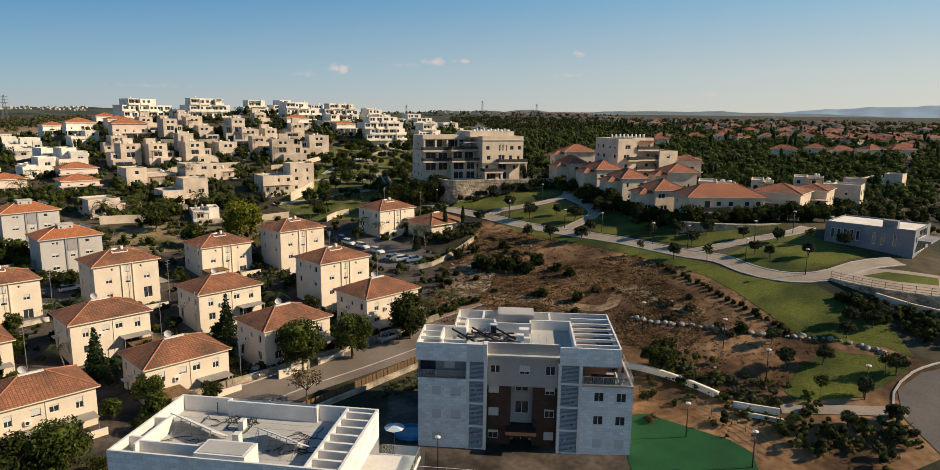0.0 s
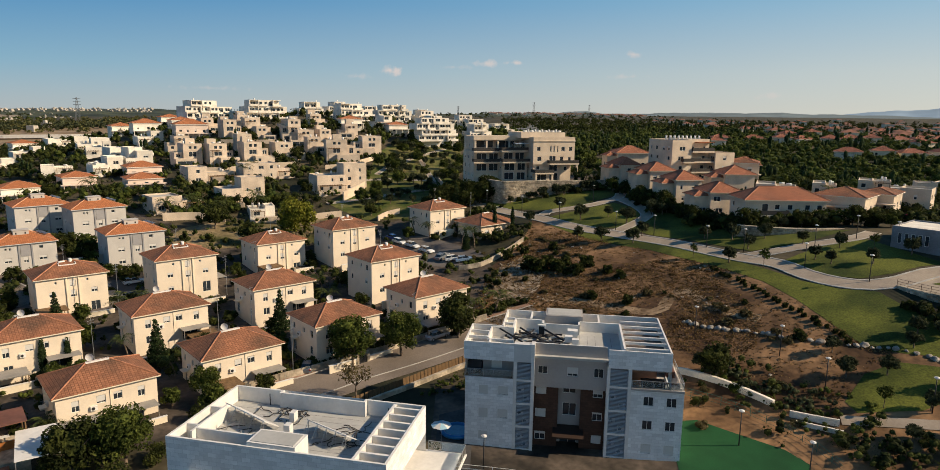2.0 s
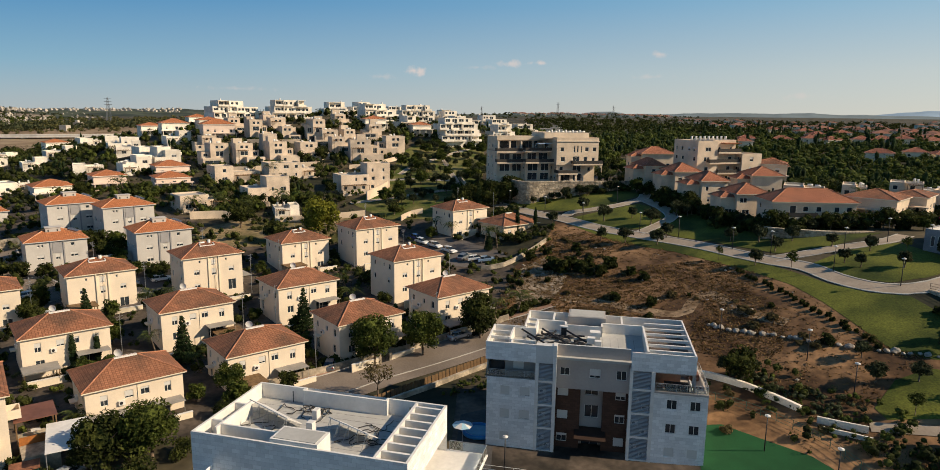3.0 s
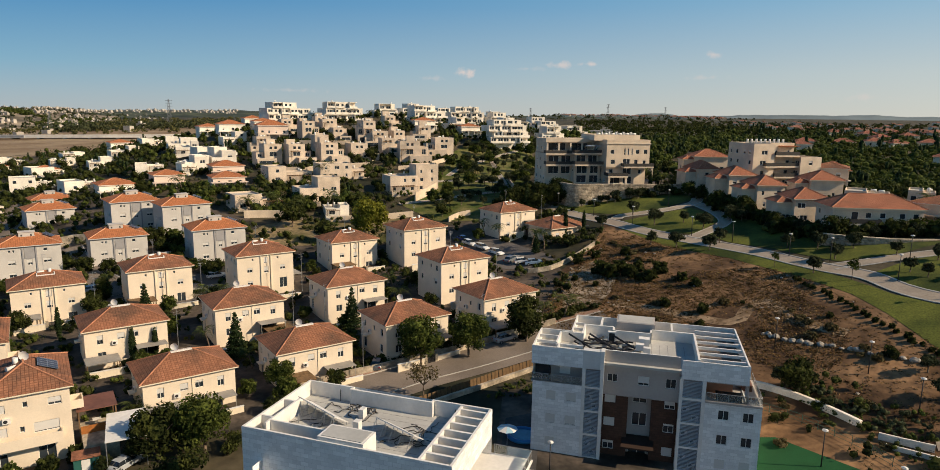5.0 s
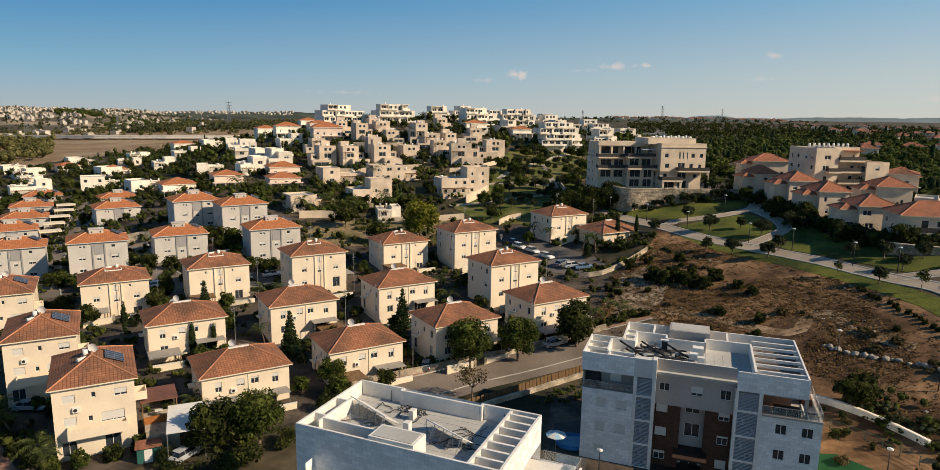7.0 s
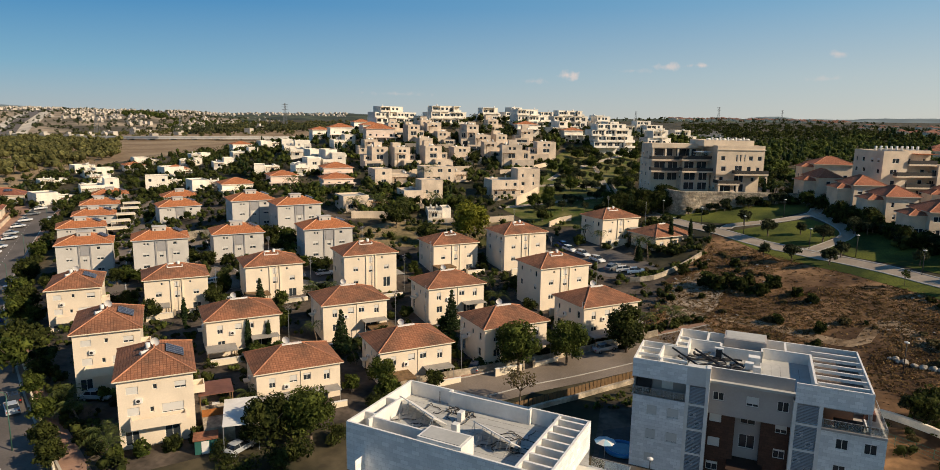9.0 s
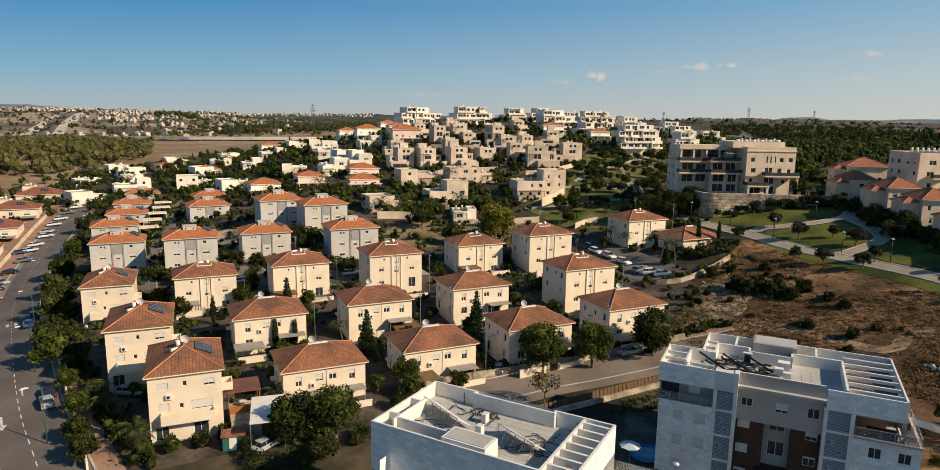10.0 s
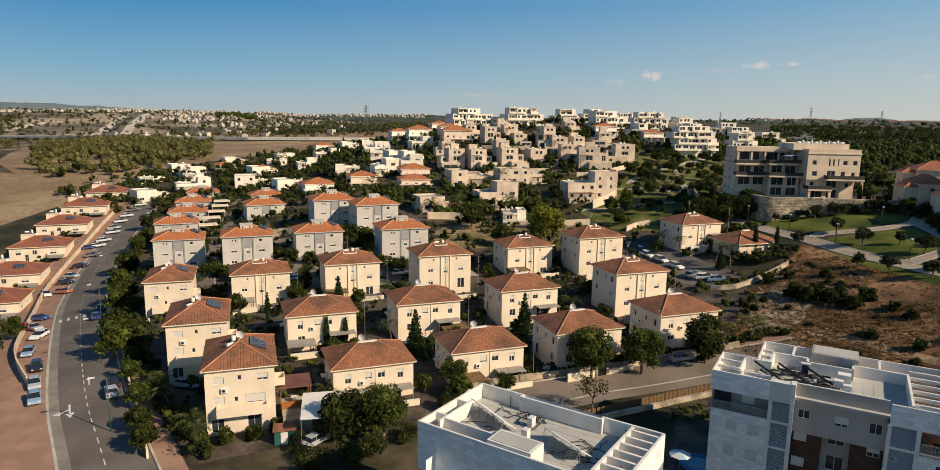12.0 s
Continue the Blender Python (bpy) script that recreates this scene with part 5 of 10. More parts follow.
def apartment_near():
    """The building under the camera: its roof terrace shows. Local x along the back edge, y to the back."""
    b = thing("apartment_building", "white apartment building with solar racks on its flat roof", "building")
    top, roof = 13.8, 12.3
    bm = bmesh.new()
    facade(bm, (0, -11.2), 0, 20.0, 9.0, top)
    facade(bm, (2.0, -12.5), 0, 17.0, -2.5, 9.2, [(s, s + 1.2, z + 0.95, z + 2.15) for z in (0, 3.05, 6.1) for s in (2, 5, 11, 14)])
    facade(bm, (20.0, -11.2), 90, 11.2, 11.0, top)
    facade(bm, (17.6, -9.0), 90, 9.0, -2.5, 11.0, [(s, s + 1.2, z + 0.95, z + 2.15) for z in (0, 3.05, 6.1) for s in (1.5, 5)])
    facade(bm, (20.0, 0), 180, 20.0, -2.5, top, [(s, s + 1.2, z + 0.95, z + 2.15) for z in (0, 3.05, 6.1, 9.15) for s in (2, 6, 12, 16)])
    facade(bm, (0, 0), 270, 11.2, 11.0, top)
    facade(bm, (2.0, 0), 270, 12.5, -2.5, 11.0, [(s, s + 1.2, z + 0.95, z + 2.15) for z in (0, 3.05, 6.1) for s in (2, 6)])
    part("stone_wall", bm, STONE_CLAD, b)
    part("soffit", boxes((0.05, 19.95, -11.15, -0.05, 10.9, 11.0)), WHITE_PAINT, b)
    part("flat_roof", boxes((0.2, 17.2, -10.9, -0.2, roof - 0.3, roof)), ROOF_CONC, b)
    t = 0.24
    for r4 in ((0, t, -11.2, 0), (t, 5.3, -t, 0), (5.3, 13.9, -0.75, -0.5), (5.3 - t, 5.3, -0.75, -t), (13.9, 13.9 + t, -0.75, 0), (13.9 + t, 20.0, -t, 0), (20.0 - t, 20.0, -11.2, -t), (t, 20.0 - t, -11.2, -11.2 + t)):
        part("parapet", boxes((r4[0] + 0.012, r4[1] - 0.012, r4[2] + 0.012, r4[3] - 0.012, roof - 1.0, top + 0.03)), WHITE_PAINT, b)
    for r4 in ((16.9, 17.15, -11.0, -t), (1.4, 1.6, -9.8, -4.2), (1.6, 7.4, -9.2, -9.0), (t, 1.4, -5.0, -4.8), (7.4, 7.6, -11.0, -9.0), (t, 1.4, -8.6, -8.4)):
        part("roof_wall", boxes((*r4, roof, top - 0.03)), WHITE_PAINT, b)
    beam = mesh("pergola_beam", boxes((0, 2.6, -0.13, 0.13, 0, 0.9)), WHITE_PAINT)
    for k in range(7):
        part("pergola_beam", beam, WHITE_PAINT, b, at=(17.15, -0.9 - 1.45 * k, top - 0.95))
    part("membrane_seam", boxes(*[(0.3, 16.85, y, y + 0.035, roof, roof + 0.006) for y in [-10.0 + 1.05 * k for k in range(10)]]), SEAM, b, "dark seams of the roof membrane")
    part("terrace_floor", boxes((17.15, 19.8, -11.0, -0.2, 11.0, 11.06)), DECK_BROWN, b, "brown terrace floor under the pergola")
    part("stair_core", boxes((7.6, 12.0, -11.0, -8.6, roof, top + 0.35)), WHITE_PAINT, b)
    part("stair_core_roof", boxes((7.85, 11.75, -10.8, -8.85, top + 0.35, top + 0.4)), ROOF_CONC, b)
    rng_ = random.Random(8)
    collector_rack(b, 4.2, -4.45, roof, -25.5, 6.2, rng_)
    collector_rack(b, 12.9, -5.5, roof, -23.5, 5.2, rng_)
    for k in range(7):
        part("hose", tube(squiggle(rng_, 5.0 + 0.6 * k, -2.2, roof + 0.08, 8, 0.6, (3.0, 9.2, -4.6, -1.0)), 0.045), CABLE, b)
    for k in range(7):
        part("hose", tube(squiggle(rng_, 12.5 + 0.5 * k, -4.0 - 0.4 * k, roof + 0.06, 7, 0.6, (11.5, 16.5, -7.5, -1.6)), 0.04), CABLE, b)
    for k in range(2):
        part("hose", tube([(0.9 + 3.2 * k, -7.6, roof + 0.05), (1.9 + 3.2 * k, -6.6, roof + 0.1), (2.8 + 2 * k, -5.6, roof + 0.05), (3.9, -5.2 - k, roof + 0.05)], 0.035), CABLE, b)
    part("roof_unit", boxes((7.6, 8.1, -3.6, -2.8, roof + 0.1, roof + 1.0)), WHITE_PAINT, b, "white air conditioner unit")
    part("roof_unit", boxes((8.5, 9.1, -6.4, -5.7, roof + 0.05, roof + 1.2)), WHITE_PAINT, b, "white air conditioner unit")
    part("roof_unit", boxes((6.2, 7.3, -7.0, -6.1, roof, roof + 0.45)), WHITE_PAINT, b)
    for x, y in ((2.6, -6.2), (5.0, -7.6)):
        part("vent_pipe", rod(bmesh.new(), (x, y, roof), (x, y, roof + 0.9), 0.07), METAL, b)
    for x, y, hh in ((3.9, -0.5, 1.2), (16.6, -1.0, 1.3)):
        part("vent_pipe", rod(bmesh.new(), (x, y, roof), (x, y, roof + hh), 0.05), DARK, b)
    # garden balcony on the side
    part("balcony_slab", boxes((17.6, 24.0, -6.5, 0.4, 8.9, 9.1)), WHITE_PAINT, b)
    rail(b, [(20.2, 0.3), (23.9, 0.3), (23.9, -6.4)], 9.1)
    return b


settle(apartment_five(), -6.6, 76.95, 0.0, -4.0)
settle(apartment_near(), -28.4, 61.0, 0.0, -7.8)


# ---- roads, paths, lawns ----
drape("dry_field", [(-12, 118), (-6.5, 146), (0.5, 161), (3.0, 176), (16.2, 158), (28.3, 145), (37.7, 131), (43.6, 120), (46.1, 112), (48.3, 103), (50.0, 96.8), (54.1, 94.4), (60, 92), (64, 84), (56, 70), (44, 66), (34, 76), (26, 92), (8, 100), (0, 108)], SOIL, 0.02, "dry brown field with reddish soil and bare tracks", "field", cell=3.0)
drape("straw_field", [(-250, 120), (-262, 150), (-280, 190), (-300, 222), (-330, 205), (-380, 200), (-470, 240), (-560, 300), (-640, 385), (-800, 402), (-1150, 540), (-1300, 420), (-1000, 180), (-700, 120), (-420, 60), (-300, 80)], STRAW, 0.05, "dry straw-coloured field beyond the houses", "field", cell=12.0)
drape("plain_soil", [(-312, 285), (-400, 365), (-560, 400), (-650, 390), (-800, 400), (-1150, 560), (-1000, 1000), (-560, 820), (-400, 620), (-290, 420)], STRAW, 0.06, "dry open plain below the viaduct", "field", cell=25.0)
KERB_LINE = [(-62, 36), (-81.9, 46.8), (-91.5, 52.0), (-101.7, 58.1), (-115.4, 66.8), (-136.0, 80.2), (-155.3, 93.5), (-176.1, 110.8), (-190.5, 125.0), (-206.8, 141.6), (-224.4, 160.2), (-250, 190)]
strip("road_west", KERB_LINE, 0.0, -10.0, ASPHALT, 0.06, "grey asphalt street curving uphill", "road")
strip("pavement_west", KERB_LINE, 10.5, 0.35, PAVER, 0.16, "red-brown brick paved parking strip", "pavement", across=4)
strip("kerb_west", KERB_LINE, 0.35, 0.0, KERB, 0.18, "pale stone kerb", "kerb", across=1, thick=0.15)
strip("kerb_inner", KERB_LINE, -10.0, -10.3, KERB, 0.18, "pale stone kerb", "kerb", across=1, thick=0.15)
strip("pavement_inner", KERB_LINE, -10.3, -13.0, PAVER, 0.16, "red-brown brick pavement", "pavement", across=2)
KERB_BAND = material("worn_road_edge", (0.24, 0.215, 0.185), 0.92, 0.15, 3, 0.3)
strip("road_edge", KERB_LINE, 0.0, -1.3, KERB_BAND, 0.085, "dusty pale edge of the asphalt", "road", across=1)

LINE_PAINT = material("road_paint", (0.66, 0.64, 0.60), 0.7, 0.15, 4, 1.0)
centre = sides_of(smooth_line(KERB_LINE, 1.0), -4.8)


def road_patch(name, pts, mat, lift, label, category="road marking"):
    bm = bmesh.new()
    f = bm.faces.new([bm.verts.new((x, y, ground_z(x, y) + lift)) for x, y in pts])
    f.normal_update()
    if f.normal.z < 0:
        f.normal_flip()
    return tagged(new(name, mesh(name, bm, mat)), label, category, kind="structure")


for k in range(0, len(centre) - 3, 3):
    a, c = centre[k], centre[k + 2] if k < 60 else centre[k + 1]
    d = (c - a).normalized() * 0.07
    if k < 200:
        q = a.lerp(c, 0.75)
        road_patch("lane_dash", [(a.x - d.y, a.y + d.x), (a.x + d.y, a.y - d.x), (q.x + d.y, q.y - d.x), (q.x - d.y, q.y + d.x)], LINE_PAINT, 0.09, "white dashed lane line")


def arrow(x, y, turn, size, split):
    """A painted lane arrow."""
    m = pose(x, y, 0, 0, 0, turn)
    shapes = [[(-0.12, -2), (0.12, -2), (0.12, 0.6), (-0.12, 0.6)], [(-0.5, 0.6), (0.5, 0.6), (0, 2.0)]]
    if split:
        shapes += [[(0.12, -0.6), (1.0, 0.1), (1.0, 0.4), (0.12, -0.2)], [(1.0, -0.3), (1.8, 0.3), (1.0, 0.8)]]
    for s in shapes:
        pts = [m @ Vector((a * size, b * size, 0)) for a, b in s]
        road_patch("lane_arrow", [(p.x, p.y) for p in pts], LINE_PAINT, 0.09, "white painted lane arrow")


arrow(-98.5, 62.6, 58, 0.9, False)
arrow(-91.0, 54.6, 238, 1.2, True)
mline = smooth_line(KERB_LINE, 1.0)
for k in range(6):
    cx = sides_of(mline, -1.0 - 1.5 * k)[88]
    road_patch("crossing_bar", [(cx.x - 1.4, cx.y + 0.6), (cx.x - 1.1, cx.y + 1.1), (cx.x + 1.3, cx.y - 0.4), (cx.x + 1.0, cx.y - 0.9)], LINE_PAINT, 0.092, "white crossing bar")

STREET = [(-41.0, 84.0), (-36.6, 87.6), (-31.5, 91.5), (-26, 97.2), (-19.5, 102.5), (-12, 108.5), (-4, 114.5), (4, 119)]
strip("road_estate", STREET, 3.6, -3.8, ASPHALT_WORN, 0.06, "narrow grey asphalt street between houses and apartments", "road")
strip("pavement_estate", STREET, 5.2, 3.8, PAVER, 0.15, "brick pavement along the house walls", "pavement", across=1, thick=0.12)
strip("kerb_estate", STREET, 3.8, 3.6, KERB, 0.17, "pale kerb", "kerb", across=1, thick=0.12)
strip("pavement_estate_south", STREET, -4.0, -6.4, ASPHALT_WORN, 0.10, "worn pavement between street and fence", "pavement", across=2)
strip("kerb_estate", STREET, -3.8, -4.0, KERB, 0.17, "pale kerb", "kerb", across=1, thick=0.12)
drape("parking_lot", [(-38, 174), (-25.0, 171.7), (-9.7, 156.2), (-7.1, 147.9), (-13.3, 146.8), (-24.3, 150.8), (-31.1, 157.9)], ASPHALT, 0.06, "asphalt parking lot behind the houses", "parking lot")
# yards under the estate
DRY_YARD = material("dry_grassy_soil", (0.12, 0.12, 0.03), 0.95, 0.4, 1.1, 0.12, 0.1, second=(0.30, 0.22, 0.12))
drape("estate_yards", [(-66, 50), (-30, 92), (-8, 116), (-4, 140), (-14, 165), (-30, 190), (-62, 172), (-80, 160), (-100, 175), (-135, 185), (-165, 190), (-205, 210), (-226, 205), (-190, 155), (-150, 108), (-110, 76), (-85, 60)], YARD, 0.03, "paved and planted yards between the houses", "yard", cell=4.0)
drape("car_park_lanes", [(-96, 94), (-112, 108), (-92, 130), (-76, 140), (-66, 132), (-80, 116), (-100, 100)], ASPHALT, 0.05, "grey asphalt lane between house rows", "road", cell=4.0)

LANES = {"upper": [(-196, 192), (-187.0, 182.6), (-169.6, 162.6), (-159.9, 148.6), (-150.6, 135.2), (-138.0, 121.0), (-124.0, 108.0)], "lower": [(-140.0, 151.0), (-131.7, 142.9), (-122.2, 134.1), (-113.8, 128.3), (-105.1, 123.3), (-96.0, 119.0)]}
for name, line in LANES.items():
    strip("lane_" + name, line, 3.0, -3.0, ASPHALT_WORN, 0.075, "narrow asphalt lane between the grey houses", "road")
    for s in (3.0, -3.3):
        strip("lane_kerb", line, s + 0.3, s, KERB, 0.16, "pale kerb", "kerb", across=1, thick=0.12)
wall_line("lane_wall", [(-136.0, 141.4), (-131.4, 144.8), (-126.0, 145.6)], 2.6, 0.4, STONE, "pale stone retaining wall beside the lane", "wall")
wall_line("lane_wall", [(-102.5, 134.6), (-98.0, 139.0), (-94.5, 143.0)], 2.4, 0.3, GREY, "grey retaining wall between the houses", "wall")


def carport(x, y, turn, w, d):
    t = thing("carport", "pale flat-roofed carport on thin posts", "carport", "carports along the lane", at=pose(x, y, ground_z(x, y), 0, 0, turn))
    part("roof", boxes((-w / 2, w / 2, -d / 2, d / 2, 2.4, 2.56), (-w / 2, w / 2, -d / 2 - 0.06, -d / 2, 2.3, 2.66)), CREAM_TRIM, t)
    for sx in (-1, 1):
        for sy in (-1, 1):
            part("post", rod(bmesh.new(), (sx * (w / 2 - 0.2), sy * (d / 2 - 0.2), -0.5), (sx * (w / 2 - 0.2), sy * (d / 2 - 0.2), 2.4), 0.06), CREAM_TRIM, t)


for x, y, a in ((-184.0, 171.0, 49), (-177.8, 163.5, 49), (-172.3, 156.2, 50), (-165.6, 148.6, 52), (-190.5, 178.0, 48)):
    carport(x, y, a, 5.6, 4.8)

# park above the field
PARK_ROAD = [(-29.3, 215.9), (-18.2, 202.4), (-4.7, 186.4), (4.5, 176.8), (12.7, 166.7), (22.2, 157.0), (29.5, 149.6), (34.9, 143.2), (39.6, 136.2), (43.9, 130.1), (48.3, 125.0), (51.0, 118.4), (54.3, 114.0), (58.5, 111.6), (63.7, 112.0), (69.1, 114.2), (76.6, 115.6)]
PARK_PATHS = {"loop_north": [(6.0, 178.3), (7.1, 181.0), (13.7, 182.2), (20.6, 184.2), (27.1, 189.1), (29.1, 197.1)], "loop_east": [(27.1, 189.1), (31.2, 176.5), (31.5, 167.7), (26.5, 161.7), (22.0, 158.0)],
              "branch": [(44.4, 131.0), (50.3, 131.3), (56.6, 132.3), (63.1, 133.4), (67.7, 135.2), (71.7, 138.4)], "hill_lower": [(-62.0, 203.5), (-55.1, 207.7), (-50.0, 211.0), (-44.8, 214.7), (-37.8, 218.4), (-30.5, 222.0)],
              "hill_middle": [(-57.3, 233.5), (-47.7, 236.7), (-34.7, 236.0)], "hill_upper": [(-54.7, 242.8), (-52.6, 258.2), (-49.2, 264.5), (-44.8, 278.1), (-37.7, 296.8), (-30.0, 322.0)],
              "hill_main": [(-43.7, 276.7), (-38.3, 257.2), (-34.0, 241.6), (-29.3, 224.6), (-22.8, 209.4), (-15.9, 199.8)]}
strip("park_road", PARK_ROAD, 1.6, -1.6, PATH_CONC, 0.10, "pale concrete park road", "path")
for s in (1.6, -1.9):
    strip("park_kerb", PARK_ROAD, s + 0.3, s, KERB, 0.17, "pale stone path kerb", "kerb", across=1, thick=0.12)
for name, line in PARK_PATHS.items():
    w = 1.35 if "hill" not in name else 0.75
    strip("path_" + name, line, w, -w, PATH_CONC, 0.105, "pale concrete footpath", "path", across=2)
    strip("path_kerb", line, w + 0.25, w, KERB, 0.17, "pale stone path kerb", "kerb", across=1, thick=0.12)
    strip("path_kerb", line, -w, -w - 0.25, KERB, 0.17, "pale stone path kerb", "kerb", across=1, thick=0.12)
LAWNS = {
    "band": [(4.0, 175.2), (12.6, 164.6), (22.0, 155.4), (29.1, 147.5), (39.2, 134.7), (45.4, 124.0), (49.3, 116.4), (53.6, 111.6), (58.6, 109.1), (60.0, 104.0), (61.6, 99.8), (63.0, 92.9), (62.1, 87.2), (59.8, 90.3), (54.1, 92.4), (50.0, 94.8), (48.3, 101.2), (46.1, 110.5), (43.6, 118.4), (37.7, 129.0), (28.3, 142.9), (16.2, 155.4)],
    "low": [(42.7, 83.9), (47.3, 88.9), (52.4, 90.7), (58.6, 88.2), (60.4, 85.6), (56.3, 82.9), (50.6, 80.9), (43.2, 81.6)],
    "hill": [(-60.6, 202.3), (-59.0, 222.2), (-59.4, 254.5), (-61.6, 276.6), (-58.4, 305.2), (-50.2, 322.5), (-30.9, 318.3), (-24.5, 265.8), (-23.0, 226.6), (-17.0, 205.0), (-28.0, 194.0), (-34.6, 188.0), (-46.5, 188.4)],
    "wall": [(-20.4, 207.1), (-8.9, 199.2), (-6.4, 194.8), (14, 202.5), (26.7, 207.5), (27.8, 193.7), (15.5, 183.1), (5.4, 183.5), (-4.8, 189.0)],
    "loop": [(7.7, 176.7), (15.2, 179.5), (25.6, 183.7), (29.5, 176.9), (30.4, 169.5), (24.1, 160.9), (16.8, 164.2), (11.3, 171.3)],
    "east": [(29.7, 153.1), (26.5, 159.3), (33.2, 167.6), (30.5, 182.1), (33.6, 185.4), (42.0, 168.2), (44.9, 150.5), (49.1, 144.6), (57.5, 141.5), (68.8, 141.1), (57.4, 134.4), (46.1, 133.4), (36.3, 146.5)],
    "island": [(50.2, 126.3), (57.1, 130.4), (67.8, 132.9), (70.8, 124.8), (74.0, 118.0), (69.3, 117.2), (63.8, 115.0), (58.0, 114.3), (53.1, 117.7)],
    "plaza": [(67.3, 110.3), (71.9, 111.2), (79.2, 108.6), (77.5, 105.9), (71.7, 107.5)]}
for name, outline in LAWNS.items():
    drape("lawn_" + name, outline, PARK_GRASS if name == "hill" else GRASS, 0.07 if name != "band" else 0.06, "green mown park lawn", "lawn", cell=2.5)
drape("plaza", [(62.2, 109.8), (68.6, 113.4), (74.0, 112.0), (82.6, 108.6), (90.6, 101.8), (84.1, 96.3), (73.3, 99.8), (68.7, 102.6), (65.5, 105.3)], PATH_CONC, 0.05, "pale paved turning area", "pavement")
drape("road_east", [(56.2, 81.4), (61.1, 84.3), (75.5, 86.3), (78.8, 62.4), (54.5, 66.6), (54.0, 76.5)], ASPHALT, 0.07, "grey asphalt road end", "road")
strip("kerb_east", [(53.2, 76.5), (55.5, 80.8), (60.0, 84.3), (66.0, 86.0), (75.5, 86.6)], 0.25, 0, KERB, 0.2, "pale stone kerb", "kerb", across=1, thick=0.15)
strip("path_low", [(40.8, 80.6), (47.5, 79.0), (54.8, 77.3)], 0.9, -0.9, PATH_CONC, 0.10, "pale footpath below the lawn", "path", across=2)
drape("play_turf", [(19.9, 82.9), (23.8, 82.9), (32.6, 76.3), (34.4, 73.6), (33.3, 66.6), (19.3, 66.2)], ASTRO, 0.08, "bright green artificial turf beside the apartments", "lawn", cell=2.5)
drape("building_apron", [(-10, 68), (-12, 92), (4, 96), (21.5, 94.5), (21.5, 60.5), (10, 62)], YARD, 0.04, "dark paved and planted strip round the apartments", "garden")
drape("planted_slope", [(21.5, 94.5), (26, 94), (36, 84), (44, 70), (40, 58), (21.5, 60.5)], SOIL, 0.05, "brown planted slope beside the apartments", "garden")
drape("garden_court", [(-9.5, 66), (-10.5, 84), (-6.9, 86), (-5.5, 78), (-5.0, 66)], DARK_TILE := material("dark_court_paving", (0.07, 0.065, 0.06), 0.9, 0.2, 3, 0.4), 0.05, "dark paved garden court", "garden")

# raised garden terraces before the upper grey houses
for x, y, z, a in ((-109.0, 158.0, 8.2, 50), (-124.5, 158.5, 8.4, 50)):
    ob = tagged(new("garden_terrace", mesh("garden_terrace", boxes((-7.0, 6.0, -8.6, -6.2, -7.0, 1.2), (-7.0, 6.0, -8.8, -8.6, -7.0, 1.7)), STONE)), "stone retaining wall with a raised garden", "wall", kind="structure")
    ob.matrix_basis = pose(x, y, z, 0, 0, a)

# walls
wall_line("estate_wall", [(-44, 86.6), (-38, 92.0), (-34, 95.2), (-28, 100.5), (-21.5, 105.6), (-14, 111.8), (-6, 117.6)], 1.2, 0.25, STONE, "rubble stone garden wall along the street", "wall")
wall_line("street_wall_west", [(-106, 57.5), (-117.8, 62.5), (-129.0, 69.0), (-152.1, 85.3), (-172.2, 100.2), (-187.1, 114.5), (-202.0, 130.8), (-219.0, 149.1), (-239.2, 171.0)], 1.5, 0.25, SAND, "low sand plaster garden wall beside the paving", "wall")
wall_line("garden_wall_inner", [(-70, 51), (-80, 57.5), (-90, 63.6), (-101, 70.8), (-118, 82), (-136, 95), (-152, 108), (-172, 126)], 1.2, 0.25, CREAM_TRIM, "cream garden wall with bushes", "wall")
wall_line("white_step_wall", [(22.0, 94.6), (24.7, 93.3), (28.4, 90.5), (31.7, 87.1), (34.0, 84.4)], 0.9, 0.5, WHITE, "white plaster planter wall", "wall")
wall_line("ramp_wall", [(35.2, 82.2), (37.6, 80.9), (40.2, 79.6)], 0.9, 0.25, WHITE, "white ramp wall", "wall")
wall_line("ramp_wall", [(35.4, 80.6), (37.6, 79.4), (40.0, 78.0)], 0.6, 0.25, WHITE, "white ramp wall", "wall")
wall_line("lot_wall", [(-14.0, 145.6), (-9.0, 146.6), (-4.0, 152.6), (0.5, 160.0)], 1.1, 0.3, STONE, "rubble stone wall beside the parking lot", "wall")
wall_line("hill_wall", [(-100, 174), (-92, 178), (-84, 178.5)], 2.2, 0.3, SAND, "sand plaster retaining wall", "wall")
wall_line("slope_wall", [(-41.9, 187.2), (-39.8, 191.5), (-36.7, 193.7)], 1.6, 0.3, SAND, "low sand wall on the slope", "wall")
wall_line("path_wall", [(-33.0, 244.7), (-28.2, 227.6), (-24.9, 217.7), (-20.0, 207.7)], 1.5, 0.4, STONE, "pale stone wall beside the park path", "wall")
wall_line("terrace_wall", [(-117.9, 227.8), (-106.4, 232.3), (-96.9, 239.5), (-86.6, 245.5)], 1.8, 0.4, SAND, "sand-coloured terrace wall on the hillside", "wall", foot=1.5)
wall_line("terrace_wall", [(-57.7, 207.3), (-55.6, 214.0), (-54.0, 220.9)], 3.0, 0.4, SAND, "sand-coloured terrace wall on the hillside", "wall", foot=1.5)
